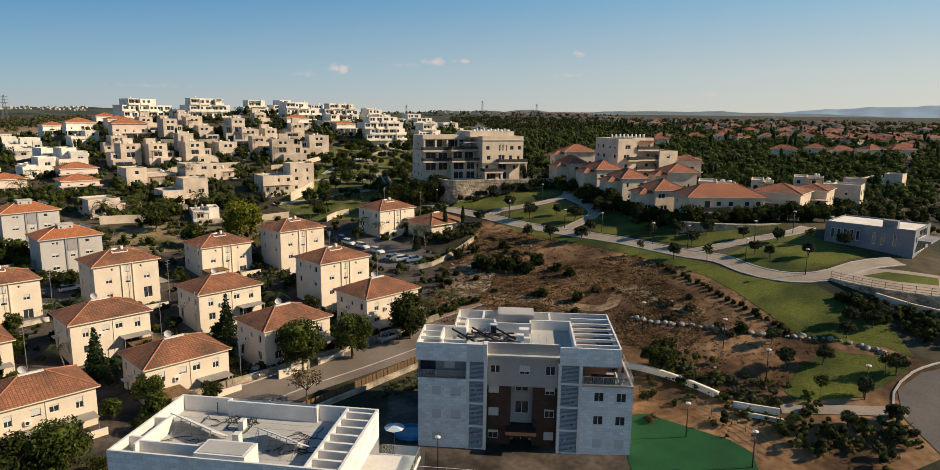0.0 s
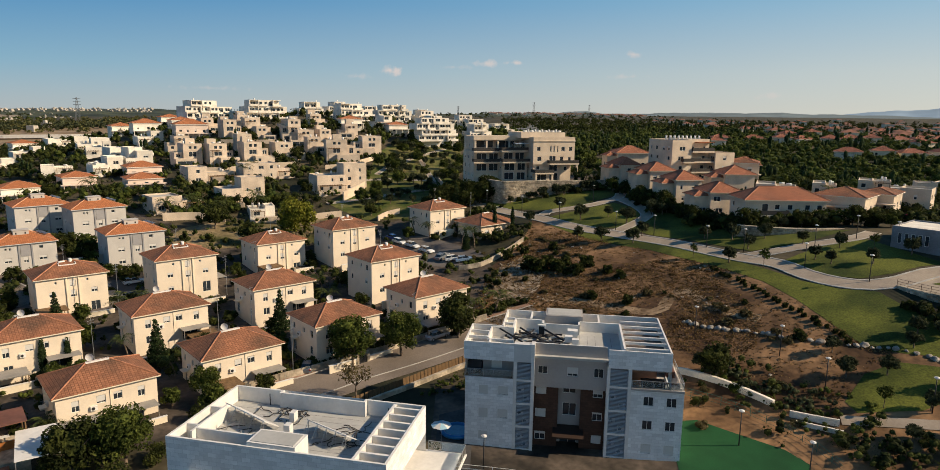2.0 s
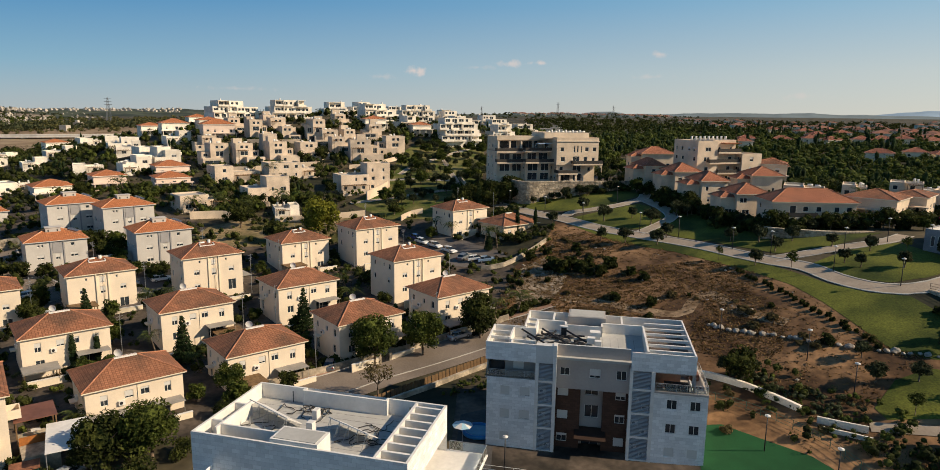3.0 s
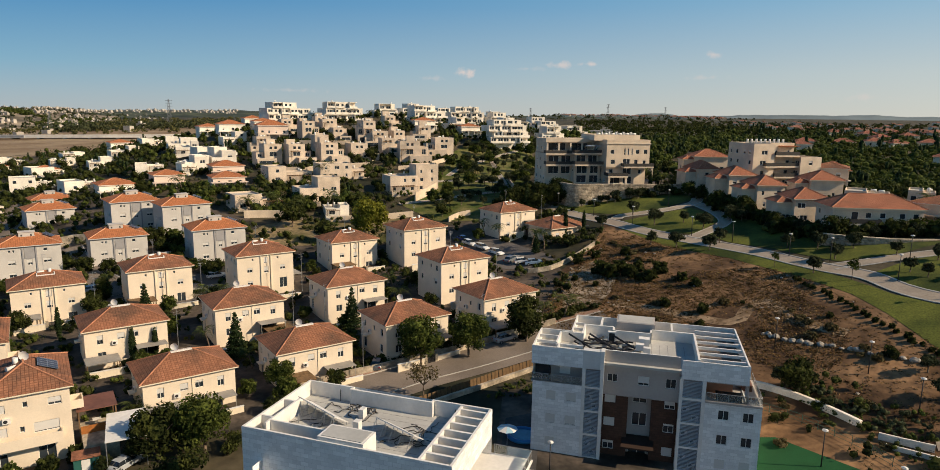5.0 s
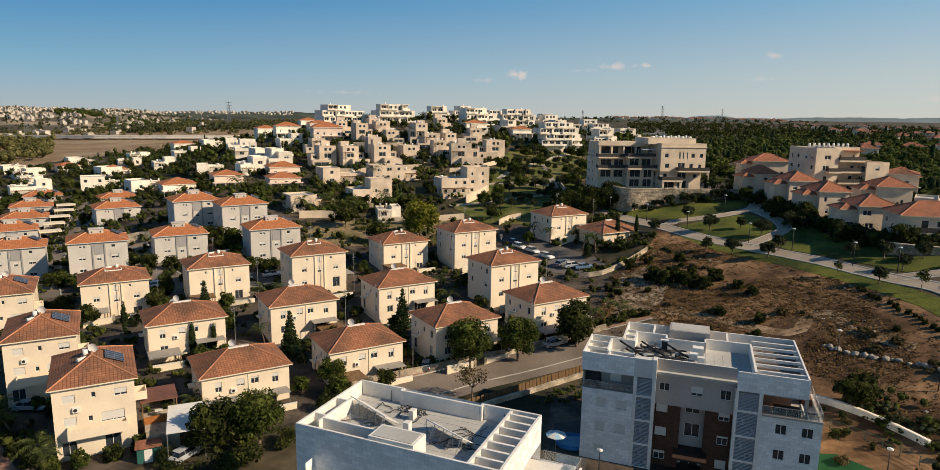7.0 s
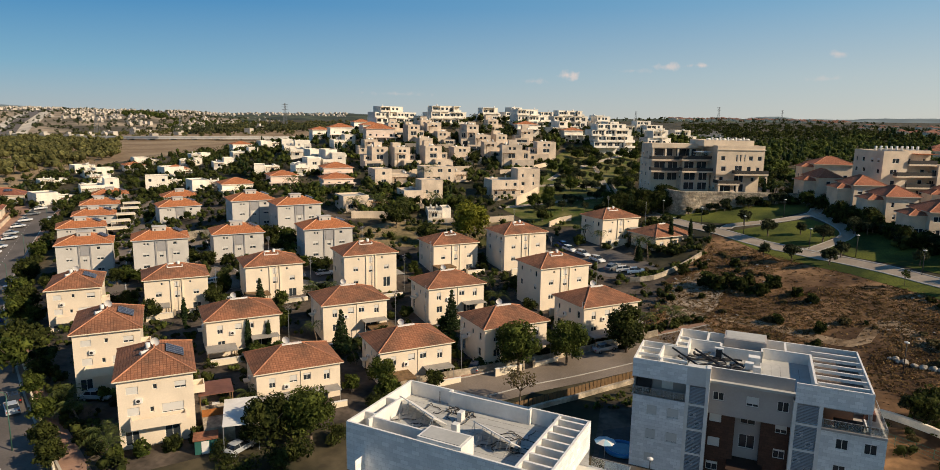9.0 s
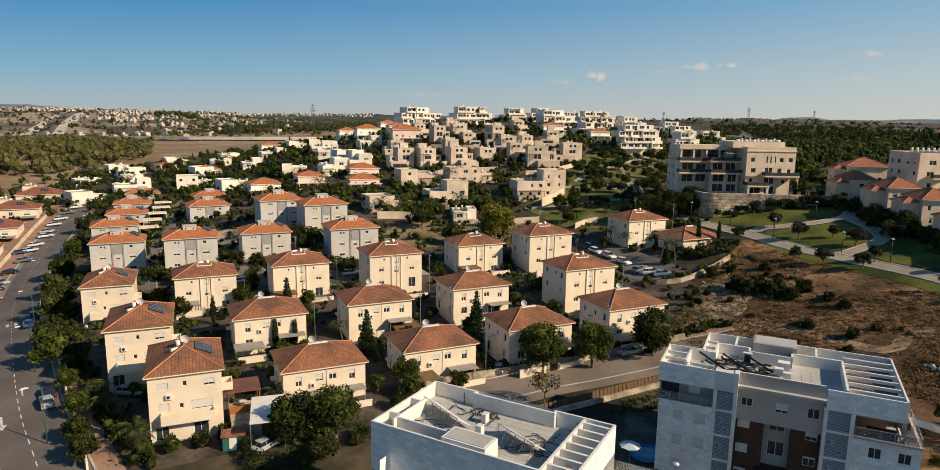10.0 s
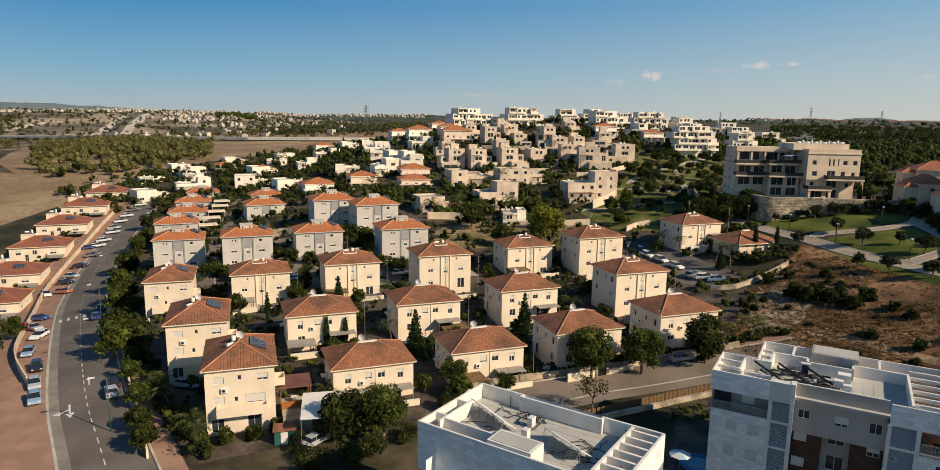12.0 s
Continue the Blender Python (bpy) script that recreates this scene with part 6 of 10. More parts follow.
wall_line("terrace_wall", [(-75.0, 245.1), (-67.6, 251.4), (-59.1, 268.0)], 1.6, 0.4, SAND, "sand-coloured terrace wall on the hillside", "wall", foot=1.5)
wall_line("terrace_wall", [(-127.4, 270.6), (-107.2, 274.0), (-94.1, 280.1)], 1.6, 0.4, SAND, "sand-coloured terrace wall on the hillside", "wall", foot=1.5)
wall_line("garden_back_wall", [(-76.0, 180.5), (-65.8, 184.6), (-60.1, 188.1), (-53.9, 191.4)], 1.8, 0.3, SAND, "sand plaster wall behind the waste ground", "wall")
drape("waste_ground", [(-86.0, 155.0), (-92.0, 162.0), (-92.0, 170.0), (-86.0, 178.0), (-76.0, 181.0), (-66.0, 187.9), (-55.4, 191.8), (-45.2, 185.2), (-44.4, 176.2), (-50.1, 173.5), (-56.8, 166.3), (-64.0, 166.0), (-76.0, 158.0)], DRY_YARD, 0.06, "dry grassy waste ground behind the houses", "ground", cell=3.0)


def rubble_wall(name, pts, z_top, label, thick=0.8, course=0.42, seed=2):
    """A retaining wall of stones laid in rough courses, each proud of its bed."""
    w = thing(name, label, "wall", kind="structure")
    line = smooth_line(pts, 1.0)
    rng_ = random.Random(seed)
    bm = bmesh.new()
    back = sides_of(line, thick)
    for i in range(len(line) - 1):
        a, c, d, e = line[i], line[i + 1], back[i + 1], back[i]
        z0 = min(ground_z(a.x, a.y), ground_z(c.x, c.y)) - 0.5
        vs = [bm.verts.new((p.x, p.y, z)) for z in (z0, z_top) for p in (a, c, d, e)]
        for ids_ in ((0, 1, 5, 4), (4, 5, 6, 7), (2, 3, 7, 6)):
            bm.faces.new([vs[k] for k in ids_])
    part("wall_bed", bm, STONE, w)
    verts, faces = [], []
    dist = [0.0]
    for p, q in zip(line[:-1], line[1:]):
        dist.append(dist[-1] + (q - p).length)

    def at(s):
        s = min(max(s, 0), dist[-1] - 1e-4)
        k = max(i for i in range(len(dist)) if dist[i] <= s)
        k = min(k, len(line) - 2)
        return line[k].lerp(line[k + 1], (s - dist[k]) / max(dist[k + 1] - dist[k], 1e-6)), (line[k + 1] - line[k]).normalized()

    z = z_top - course
    while z > z_top - 7:
        s = rng_.uniform(-0.4, 0)
        while s < dist[-1]:
            wd = rng_.uniform(0.35, 1.0)
            p, d = at(s + wd / 2)
            if z + course > ground_z(p.x, p.y):
                n = Vector((d.y, -d.x, 0))
                out = rng_.uniform(0.04, 0.14)
                base = len(verts)
                hgt = course * rng_.uniform(0.8, 0.98)
                for dz, o, sh in ((0.02, 0.0, 1), (hgt, 0.0, 1), (0.06, out, 0.82), (hgt - 0.04, out, 0.82)):
                    for sx in (-1, 1):
                        q = p + d * (sx * wd * 0.48 * sh) + n * (o + 0.004)
                        verts.append((q.x, q.y, z + dz + rng_.uniform(-0.02, 0.02)))
                faces += [tuple(base + k for k in f) for f in ((4, 5, 7, 6), (0, 1, 5, 4), (6, 7, 3, 2), (0, 4, 6, 2), (5, 1, 3, 7))]
            s += wd
        z -= course
    st = part("wall_stones", raw("wall_stones", verts, faces, STONE), STONE, w)
    tagged(st, kind="stuff")
    return w


rubble_wall("palace_wall", [(-12.5, 204.0), (-6.4, 195.2), (2.0, 198.0), (14.0, 201.6), (27.3, 205.4)], 21.8, "tall rubble stone retaining wall under the apartments")
rubble_wall("row_wall", [(46.0, 144.0), (52.0, 141.8), (60.0, 141.0), (68.0, 142.6)], 18.6, "rubble stone wall under the long house", seed=5)
rubble_wall("plaza_wall", [(61.6, 110.0), (63.5, 106.6), (65.2, 104.2), (68.4, 101.3), (74.0, 98.2), (84.0, 95.0)], 14.6, "curved stone retaining wall below the turning area", seed=6)
wall_line("plaza_lower_wall", [(64.5, 101.5), (68.0, 97.6), (73.0, 94.4), (80.0, 91.4), (88.0, 89.0)], 1.7, 0.4, SAND, "lower sand plaster retaining wall below the turning area", "wall", foot=1.0)
fence = thing("plaza_fence", "brown metal fence on the curved wall", "fence")
fl = smooth_line([(61.9, 110.2), (63.8, 106.9), (65.5, 104.5), (68.7, 101.7), (74.2, 98.6), (84.0, 95.4)], 1.6)
for p, q in zip(fl[:-1], fl[1:]):
    part("post", rod(bmesh.new(), (p.x, p.y, 14.5), (p.x, p.y, 15.7), 0.04), RAIL_BROWN := bpy.data.materials.get("brown_rail") or material("brown_rail", (0.14, 0.09, 0.06), 0.6, 0.1), fence)
    for z in (14.8, 15.2, 15.65):
        part("fence_bar", rod(bmesh.new(), (p.x, p.y, z), (q.x, q.y, z), 0.03, sides=5), RAIL_BROWN, fence)

# board fence between street and apartments
fence = thing("board_fence", "weathered brown wooden board fence along the street", "fence")
fl = smooth_line([(-24.5, 84.0), (-20.1, 88.9), (-16.4, 92.5), (-12.5, 96.4), (-8.0, 100.4), (-2.0, 105.0), (5.0, 109.0)], 0.62)
rngf = random.Random(12)
board = mesh("board", boxes((-0.29, 0.29, -0.03, 0.03, -0.5, 1.15)), WOOD_FENCE)
for p, q in zip(fl[:-1], fl[1:]):
    part("board", board, WOOD_FENCE, fence, at=pose(p.x, p.y, ground_z(p.x, p.y) + 0.3 + rngf.uniform(-0.06, 0.06), 0, rngf.uniform(-2, 2), math.degrees(math.atan2((q - p).y, (q - p).x))))
wall_line("street_retaining_wall", [(-24.0, 83.2), (-19.6, 88.1), (-15.9, 91.7), (-12.0, 95.6), (-7.5, 99.6), (-1.5, 104.2), (5.4, 108.2)], 0.7, 0.5, STONE, "rubble retaining wall under the fence", "wall", foot=2.0)


# ---- plants ----
bm = bmesh.new()
bmesh.ops.create_icosphere(bm, subdivisions=1, radius=1.0)
HEART, HEART_FACES = np.array([v.co[:] for v in bm.verts]), [[v.index for v in f.verts] for f in bm.faces]
bm.free()


def leaf_mesh(name, seed, blobs, n, size, mat, up=0.3, hollow=0.55):
    """A crown of single leaf sprays scattered through a cluster of lobes."""
    r = np.random.RandomState(seed)
    blobs = np.array(blobs, float)
    vol = blobs[:, 3] * blobs[:, 4] * blobs[:, 5]
    pick = r.choice(len(blobs), n, p=vol ** 0.7 / (vol ** 0.7).sum())
    d = r.normal(size=(n, 3))
    d /= np.linalg.norm(d, axis=1, keepdims=True)
    rad = hollow + (1 - hollow) * r.rand(n, 1) ** 0.6
    c = blobs[pick, :3] + d * rad * blobs[pick, 3:6]
    nrm = d + r.normal(size=(n, 3)) * 0.7 + np.array([0, 0, up])
    nrm /= np.linalg.norm(nrm, axis=1, keepdims=True)
    a = np.cross(nrm, r.normal(size=(n, 3)))
    a /= np.linalg.norm(a, axis=1, keepdims=True)
    b = np.cross(nrm, a)
    s = size * r.uniform(0.6, 1.3, (n, 1))
    tip = nrm * s * 0.25
    v = np.stack([c - a * s, c - b * s * 0.55 + tip, c + a * s, c + b * s * 0.55 + tip], 1).reshape(-1, 3)
    f = np.arange(4 * n).reshape(n, 4).tolist()
    if hollow >= 0.5:
        for o in blobs[:9]:
            f += [[len(v) + i for i in tri] for tri in HEART_FACES]
            v = np.concatenate([v, o[:3] + HEART * o[3:6] * r.uniform(0.55, 0.74, (12, 1))])
    return raw(name, v.tolist(), f, mat)


def limbs(seed, height, crown_z, spread, r0, n=5):
    rng_ = random.Random(seed)
    bm = bmesh.new()
    lean = Vector((rng_.uniform(-0.1, 0.1), rng_.uniform(-0.1, 0.1), 1)) * crown_z
    rod(bm, (0, 0, -0.6), lean * 0.5, r0 * 1.15, r0 * 0.85, 7)
    rod(bm, lean * 0.5, lean, r0 * 0.85, r0 * 0.7, 7)
    for k in range(n):
        a = 2 * math.pi * (k + rng_.random() * 0.6) / n
        e = lean + Vector((math.cos(a) * spread, math.sin(a) * spread, (height - crown_z) * rng_.uniform(0.35, 0.7)))
        m = lean.lerp(e, 0.5) + Vector((0, 0, 0.15 * spread))
        rod(bm, lean * 0.96, m, r0 * 0.5, r0 * 0.33, 5)
        rod(bm, m, e, r0 * 0.33, r0 * 0.1, 5)
    return bm


def lobes(seed, w, h, base, n):
    """Uneven lobes that fill a crown w wide from base to h."""
    r = random.Random(seed)
    mid = (base + h) / 2
    out = [(0, 0, mid, w * 0.36, w * 0.36, (h - base) * 0.40)]
    for k in range(n):
        a, u = r.uniform(0, 6.3), r.uniform(-0.75, 0.9)
        q = math.sqrt(max(0.1, 1 - u * u)) * w * 0.33
        s = r.uniform(0.13, 0.22) * w
        out.append((math.cos(a) * q, math.sin(a) * q, mid + u * (h - base) * 0.38, s, s, s * r.uniform(0.7, 1.0)))
    return out


KINDS = {}


def plant_kind(key, name, label, category, trunk, crown, mats=(BARK,)):
    if trunk is None:
        t = tagged(new(name, crown), label, category)
    else:
        t = thing(name, label, category)
        part("trunk", trunk, mats[0], t)
        part("crown", crown, crown.materials[0], t)
    KINDS[key] = [t, False]


def plant(key, x, y, scale=1.0, turn=0.0, z=None, group=""):
    src, used = KINDS[key]
    m = pose(x, y, ground_z(x, y) - 0.05 if z is None else z, 0, 0, turn)
    if used:
        t = copy_thing(src, m)
        t.scale = (scale,) * 3
    else:
        t = src
        t.matrix_basis = m
        t.scale = (scale,) * 3
        KINDS[key][1] = True
    if group:
        tagged(t, group=group)
    return t


plant_kind("ficus", "broadleaf_tree", "dense dark green round street tree", "tree", limbs(1, 7.5, 2.2, 2.2, 0.22), leaf_mesh("crown", 1, lobes(1, 6.6, 7.6, 0.9, 26), 4200, 0.21, LEAF_MID))
plant_kind("ficus2", "broadleaf_tree", "dense green tree in a garden", "tree", limbs(2, 6.5, 2.0, 2.0, 0.2), leaf_mesh("crown", 2, lobes(2, 6.0, 6.6, 0.8, 22), 3200, 0.22, LEAF_DARK))
plant_kind("thin", "street_tree", "thin-leaved brownish street tree", "tree", limbs(3, 5.0, 1.8, 1.9, 0.13, 7), leaf_mesh("crown", 3, lobes(3, 5.2, 5.0, 2.4, 16), 520, 0.2, LEAF_DRY, hollow=0.3))
plant_kind("mid", "garden_tree", "dark green garden tree", "tree", limbs(4, 6.0, 1.8, 1.8, 0.18), leaf_mesh("crown", 4, lobes(4, 5.6, 6.2, 0.7, 16), 1100, 0.30, LEAF_DARK))
plant_kind("mid2", "garden_tree", "mid green leafy garden tree", "tree", limbs(5, 5.0, 1.6, 1.7, 0.16), leaf_mesh("crown", 5, lobes(5, 5.0, 5.2, 0.6, 14), 950, 0.29, LEAF_MID))
plant_kind("lime", "yellow_green_tree", "bright yellow-green leafy tree", "tree", limbs(6, 8.0, 2.2, 2.6, 0.24), leaf_mesh("crown", 6, lobes(6, 8.0, 8.4, 0.9, 24), 2200, 0.32, LEAF_LIME))
plant_kind("olive", "olive_tree", "small grey-green olive tree on the lawn", "tree", limbs(7, 3.2, 1.2, 1.0, 0.14), leaf_mesh("crown", 7, lobes(7, 3.0, 3.5, 1.0, 12), 700, 0.2, LEAF_OLIVE))
plant_kind("olive2", "olive_tree", "grey-green olive tree on the slope", "tree", limbs(8, 3.6, 1.3, 1.2, 0.15), leaf_mesh("crown", 8, lobes(8, 3.8, 3.9, 1.0, 14), 800, 0.22, LEAF_OLIVE))
plant_kind("sapling", "young_tree", "young thin tree on the park lawn", "tree", limbs(9, 3.6, 1.7, 0.8, 0.06), leaf_mesh("crown", 9, lobes(9, 2.4, 3.9, 1.6, 9), 300, 0.18, LEAF_MID, hollow=0.3))
plant_kind("shrub", "shrub", "dark green garden shrub", "shrub", None, leaf_mesh("crown", 10, lobes(10, 2.6, 1.9, -0.4, 10), 520, 0.24, LEAF_DARK))
plant_kind("shrub2", "shrub", "mid green garden shrub", "shrub", None, leaf_mesh("crown", 11, lobes(11, 2.4, 1.7, -0.4, 9), 480, 0.22, LEAF_MID))
plant_kind("dry", "shrub", "dry brownish field shrub", "shrub", None, leaf_mesh("crown", 12, lobes(12, 2.2, 1.2, -0.4, 9), 420, 0.2, LEAF_DRY))
plant_kind("bloom", "bougainvillea", "magenta flowering bougainvillea on a wall", "shrub", None, leaf_mesh("crown", 13, lobes(13, 3.4, 2.4, 0, 9), 600, 0.2, FLOWER))
cone = [(0, 0, 0.8 + 0.62 * k, 1.7 * (1 - k / 11) + 0.12, 1.7 * (1 - k / 11) + 0.12, 0.34) for k in range(11)]
plant_kind("conifer", "conifer", "dark green conical conifer", "tree", rod(bmesh.new(), (0, 0, -0.5), (0, 0, 7.2), 0.16, 0.03, 7), leaf_mesh("crown", 14, cone, 2400, 0.2, LEAF_CONIFER, up=-0.2, hollow=0.35))
col = [(0, 0, 0.6 + 0.55 * k, 0.52 * math.sin(math.pi * min(1, (k + 2) / 13)) + 0.12, 0.52 * math.sin(math.pi * min(1, (k + 2) / 13)) + 0.12, 0.45) for k in range(11)]
plant_kind("cypress", "cypress", "slim dark green cypress tree", "tree", rod(bmesh.new(), (0, 0, -0.5), (0, 0, 1.2), 0.12, 0.1, 7), leaf_mesh("crown", 15, col, 1500, 0.16, LEAF_CONIFER, up=0.8, hollow=0.5))


def palm_kind(key, high, n, label):
    t = thing("palm_tree", label, "tree")
    bm = bmesh.new()
    for k in range(6):
        rod(bm, (0.03 * k * k, 0, -0.5 + high * k / 6), (0.03 * (k + 1) ** 2, 0, -0.5 + high * (k + 1) / 6), 0.19 - 0.012 * k, 0.17 - 0.012 * k, 8)
    part("trunk", bm, BARK, t)
    verts, faces = [], []
    steps = 11
    spine = [Vector((0.24 * k, 0, 0.30 * k - 0.036 * k * k)) for k in range(steps)]
    rr = random.Random(3)
    for k in range(1, steps):
        for s in (-1, 1):
            for j in (0.0, 0.5):
                p = spine[k - 1].lerp(spine[k], j)
                ln = 0.62 * math.sin(math.pi * (k + j) / (steps + 1.0)) + 0.12
                base = len(verts)
                verts += [tuple(p), tuple(p + Vector((0.07, 0, 0))), tuple(p + Vector((0.28 + rr.uniform(-0.05, 0.05), s * ln, -0.22 - 0.2 * rr.random())))]
                faces.append((base, base + 1, base + 2) if s > 0 else (base + 1, base, base + 2))
    frond = raw("frond", verts, faces, LEAF_PALM)
    rr = random.Random(high)
    for k in range(n):
        part("frond", frond, LEAF_PALM, t, at=pose(0.03 * 36, 0, high - 0.6, 0, rr.uniform(-42, 34), 360 * k / n * 2.4 + rr.uniform(-10, 10)))
    KINDS[key] = [t, False]


palm_kind("palm", 4.6, 15, "tall feathery palm tree")
palm_kind("palm_low", 2.6, 14, "short feathery palm tree")

rng = random.Random(21)
# street trees near the apartments and along the west street
for key, x, y, s in [("ficus", -45.0, 86.2, 0.72), ("ficus2", -50.4, 65.6, 1.12), ("ficus", -46.2, 68.4, 1.05), ("ficus", -26.6, 99.0, 1.18), ("ficus", -19.4, 103.4, 1.05), ("ficus2", -10.6, 110.2, 1.3), ("thin", -23.4, 88.6, 1.0),
                     ("mid2", -103.4, 70.6, 1.25), ("mid", -109.5, 76.0, 1.2), ("mid2", -129.0, 90.0, 1.3), ("mid", -134.0, 95.4, 1.2), ("mid2", -147.0, 103.5, 1.2), ("mid", -160.0, 115.6, 1.1), ("mid2", -176.0, 131.0, 1.1),
                     ("mid", -196.0, 150.5, 1.0), ("mid2", -92.5, 65.5, 0.75), ("mid2", -83.5, 60.0, 0.8), ("mid", -77.0, 55.0, 0.7), ("mid", -72.0, 52.0, 0.75), ("mid2", -137.0, 73.0, 0.95), ("mid", -127.0, 63.0, 1.0),
                     ("mid2", -120.0, 57.0, 1.0), ("lime", -61.0, 171.5, 1.35), ("mid", -84.0, 172.0, 1.3), ("mid", -70.0, 163.0, 1.1), ("mid2", -95.0, 150.5, 0.8), ("mid", -63.0, 163.0, 0.9), ("mid", -103.0, 141.0, 0.75)]:
    plant(key, x, y, s, rng.uniform(0, 360))
for x, y, s in [(-57.6, 95.8, 1.1), (-43.6, 112.6, 1.12), (-84.0, 108.5, 0.9), (-52.5, 132.0, 0.8), (-13.5, 158.5, 0.7), (40.5, 205.0, 0.8), (28.0, 214.0, 1.0)]:
    plant("conifer", x, y, s, rng.uniform(0, 360))
for x, y in [(-72.6, 90.0), (-70.2, 92.4), (-92.0, 96.0), (-2.4, 171.0), (-7.0, 169.0), (16.5, 207.5), (18.6, 208.0), (-115.5, 246.0), (-114.0, 246.4), (-112.6, 246.8), (-103.6, 252.0), (-102.2, 252.4), (-126.0, 243.6), (-80.4, 255.5)]:
    plant("cypress", x, y, rng.uniform(0.85, 1.1), rng.uniform(0, 360))
for key, x, y, s in [("palm_low", -70.0, 57.0, 1.2), ("palm_low", -78.5, 61.5, 1.0), ("palm", -64.0, 98.0, 0.8), ("palm", -53.0, 92.6, 0.7), ("palm", -76.0, 116.0, 0.9), ("palm", -74.0, 118.0, 0.8), ("palm", -41.5, 132.5, 1.0), ("palm", -46.0, 127.5, 0.9), ("palm_low", -38.0, 128.0, 1.2),
                     ("palm", -8.5, 116.5, 0.9), ("palm_low", -4.5, 120.5, 1.3), ("palm", -11.5, 160.0, 1.0), ("palm", -15.0, 163.5, 0.9), ("palm", -24.0, 169.0, 0.9), ("palm", -100.0, 178.5, 1.1), ("palm", -93.5, 182.0, 1.0), ("palm", -88.0, 181.0, 1.0), ("palm", -101.0, 118.0, 0.7),
                     ("palm", 19.5, 209.0, 1.1), ("palm", 22.0, 211.0, 1.0), ("palm", 66.0, 176.0, 1.3), ("palm", 72.0, 160.0, 1.3), ("palm", -130.0, 190.0, 1.4), ("palm", -96.0, 226.0, 1.2), ("palm_low", -60.5, 73.5, 1.0), ("palm", -87.0, 186.0, 1.0), ("palm", -97.0, 181.0, 1.2), ("palm", -82.0, 192.0, 1.2), ("palm", -95.0, 222.0, 1.2), ("palm", -79.0, 189.0, 1.1), ("palm", -28.5, 172.5, 1.0)]:
    plant(key, x, y, s, rng.uniform(0, 360))
for key, x, y, s in [("shrub2", -64.2, 58.4, 1.2), ("shrub", -61.6, 60.8, 1.1), ("shrub2", -66.8, 56.8, 1.0), ("shrub", -59.8, 63.6, 1.2), ("palm", -66.6, 54.8, 0.75), ("shrub2", -81.4, 68.0, 1.1), ("shrub", -79.0, 70.2, 1.0), ("shrub", -111.6, 88.8, 1.1), ("palm_low", -84.2, 65.0, 1.1)]:
    plant(key, x, y, s, rng.uniform(0, 360))
plant("bloom", -141.0, 76.5, 1.0)
plant("bloom", 86.0, 150.0, 1.2)

# gardens round every house of the estate
HOMES = [(p[0], p[1]) for p in LOW + TALL + NARROW] + [(p[0], p[1]) for p in GREYS]


def clear_of(x, y, r, spots):
    return all((x - a) ** 2 + (y - b) ** 2 > r * r for a, b in spots)


for k, (hx, hy) in enumerate(HOMES):
    for j in range(6):
        a, d = rng.uniform(0, 2 * math.pi), rng.uniform(8.2, 11.0)
        x, y = hx + d * math.cos(a), hy + d * math.sin(a)
        if clear_of(x, y, 7.9, HOMES) and x < -8 and y > 60:
            big = rng.random() < 0.3
            plant(rng.choice(("mid", "mid2")) if big else rng.choice(("shrub", "shrub", "shrub2")), x, y, rng.uniform(0.5, 0.8) if big else rng.uniform(0.6, 1.25), rng.uniform(0, 360))

# olive trees over the park lawns and slopes
OLIVES = [(2.0, 173.1), (10.4, 181.3), (15.3, 170.7), (22.3, 170.6), (26.0, 163.8), (18.8, 153.1), (13.5, 156.6), (28.0, 153.0), (25.3, 149.2), (33.0, 169.0), (39.9, 144.8), (44.9, 141.8), (46.0, 134.9), (50.8, 140.0)]
YOUNG = [(54.7, 124.5), (56.3, 121.6), (62.6, 119.7), (40.7, 129.3), (35.3, 135.0), (45.4, 124.0), (56.0, 133.6), (46.5, 82.0), (51.5, 80.8), (57.8, 96.2), (56.2, 84.4), (66.0, 126.5), (70.5, 122.5), (61.0, 129.0)]
for x, y in OLIVES:
    plant(rng.choice(("olive", "olive2")), x, y, rng.uniform(0.9, 1.2), rng.uniform(0, 360))
for x, y in YOUNG:
    plant(rng.choice(("sapling", "olive")), x, y, rng.uniform(0.8, 1.1), rng.uniform(0, 360))
for x, y, s in [(49.9, 88.2, 1.0), (44.8, 88.8, 1.1), (45.4, 94.4, 0.9), (55.9, 93.4, 0.9), (28.4, 91.6, 1.25), (27.2, 93.4, 1.2), (29.8, 92.6, 1.15), (60.6, 95.0, 1.0), (63.0, 96.4, 0.9), (57.7, 84.2, 1.1), (52.6, 75.6, 0.95), (46.8, 75.8, 0.8)]:
    plant("mid" if s > 1.2 else "olive2", x, y, s * 0.75, rng.uniform(0, 360))
for k in range(230):
    x, y = rng.uniform(-66, -22), rng.uniform(200, 330)
    if -58 < x < -20 - 0.05 * (y - 200) and clear_of(x, y, 9, [(-75, 261), (-66, 267), (-42, 306), (-68, 230)]) and abs(x + 43 - 0.27 * (y - 200) * (-1 if y < 245 else 0.6)) > 1.2:
        plant(rng.choice(("olive", "olive2", "olive", "mid2")), x, y, rng.uniform(0.7, 1.1), rng.uniform(0, 360))
for k in range(26):
    x = rng.uniform(-6, 26)
    plant(rng.choice(("olive", "olive2", "shrub")), x, 196.0 + 0.37 * (x + 6) - rng.uniform(0.8, 5), rng.uniform(0.6, 1.05), rng.uniform(0, 360))

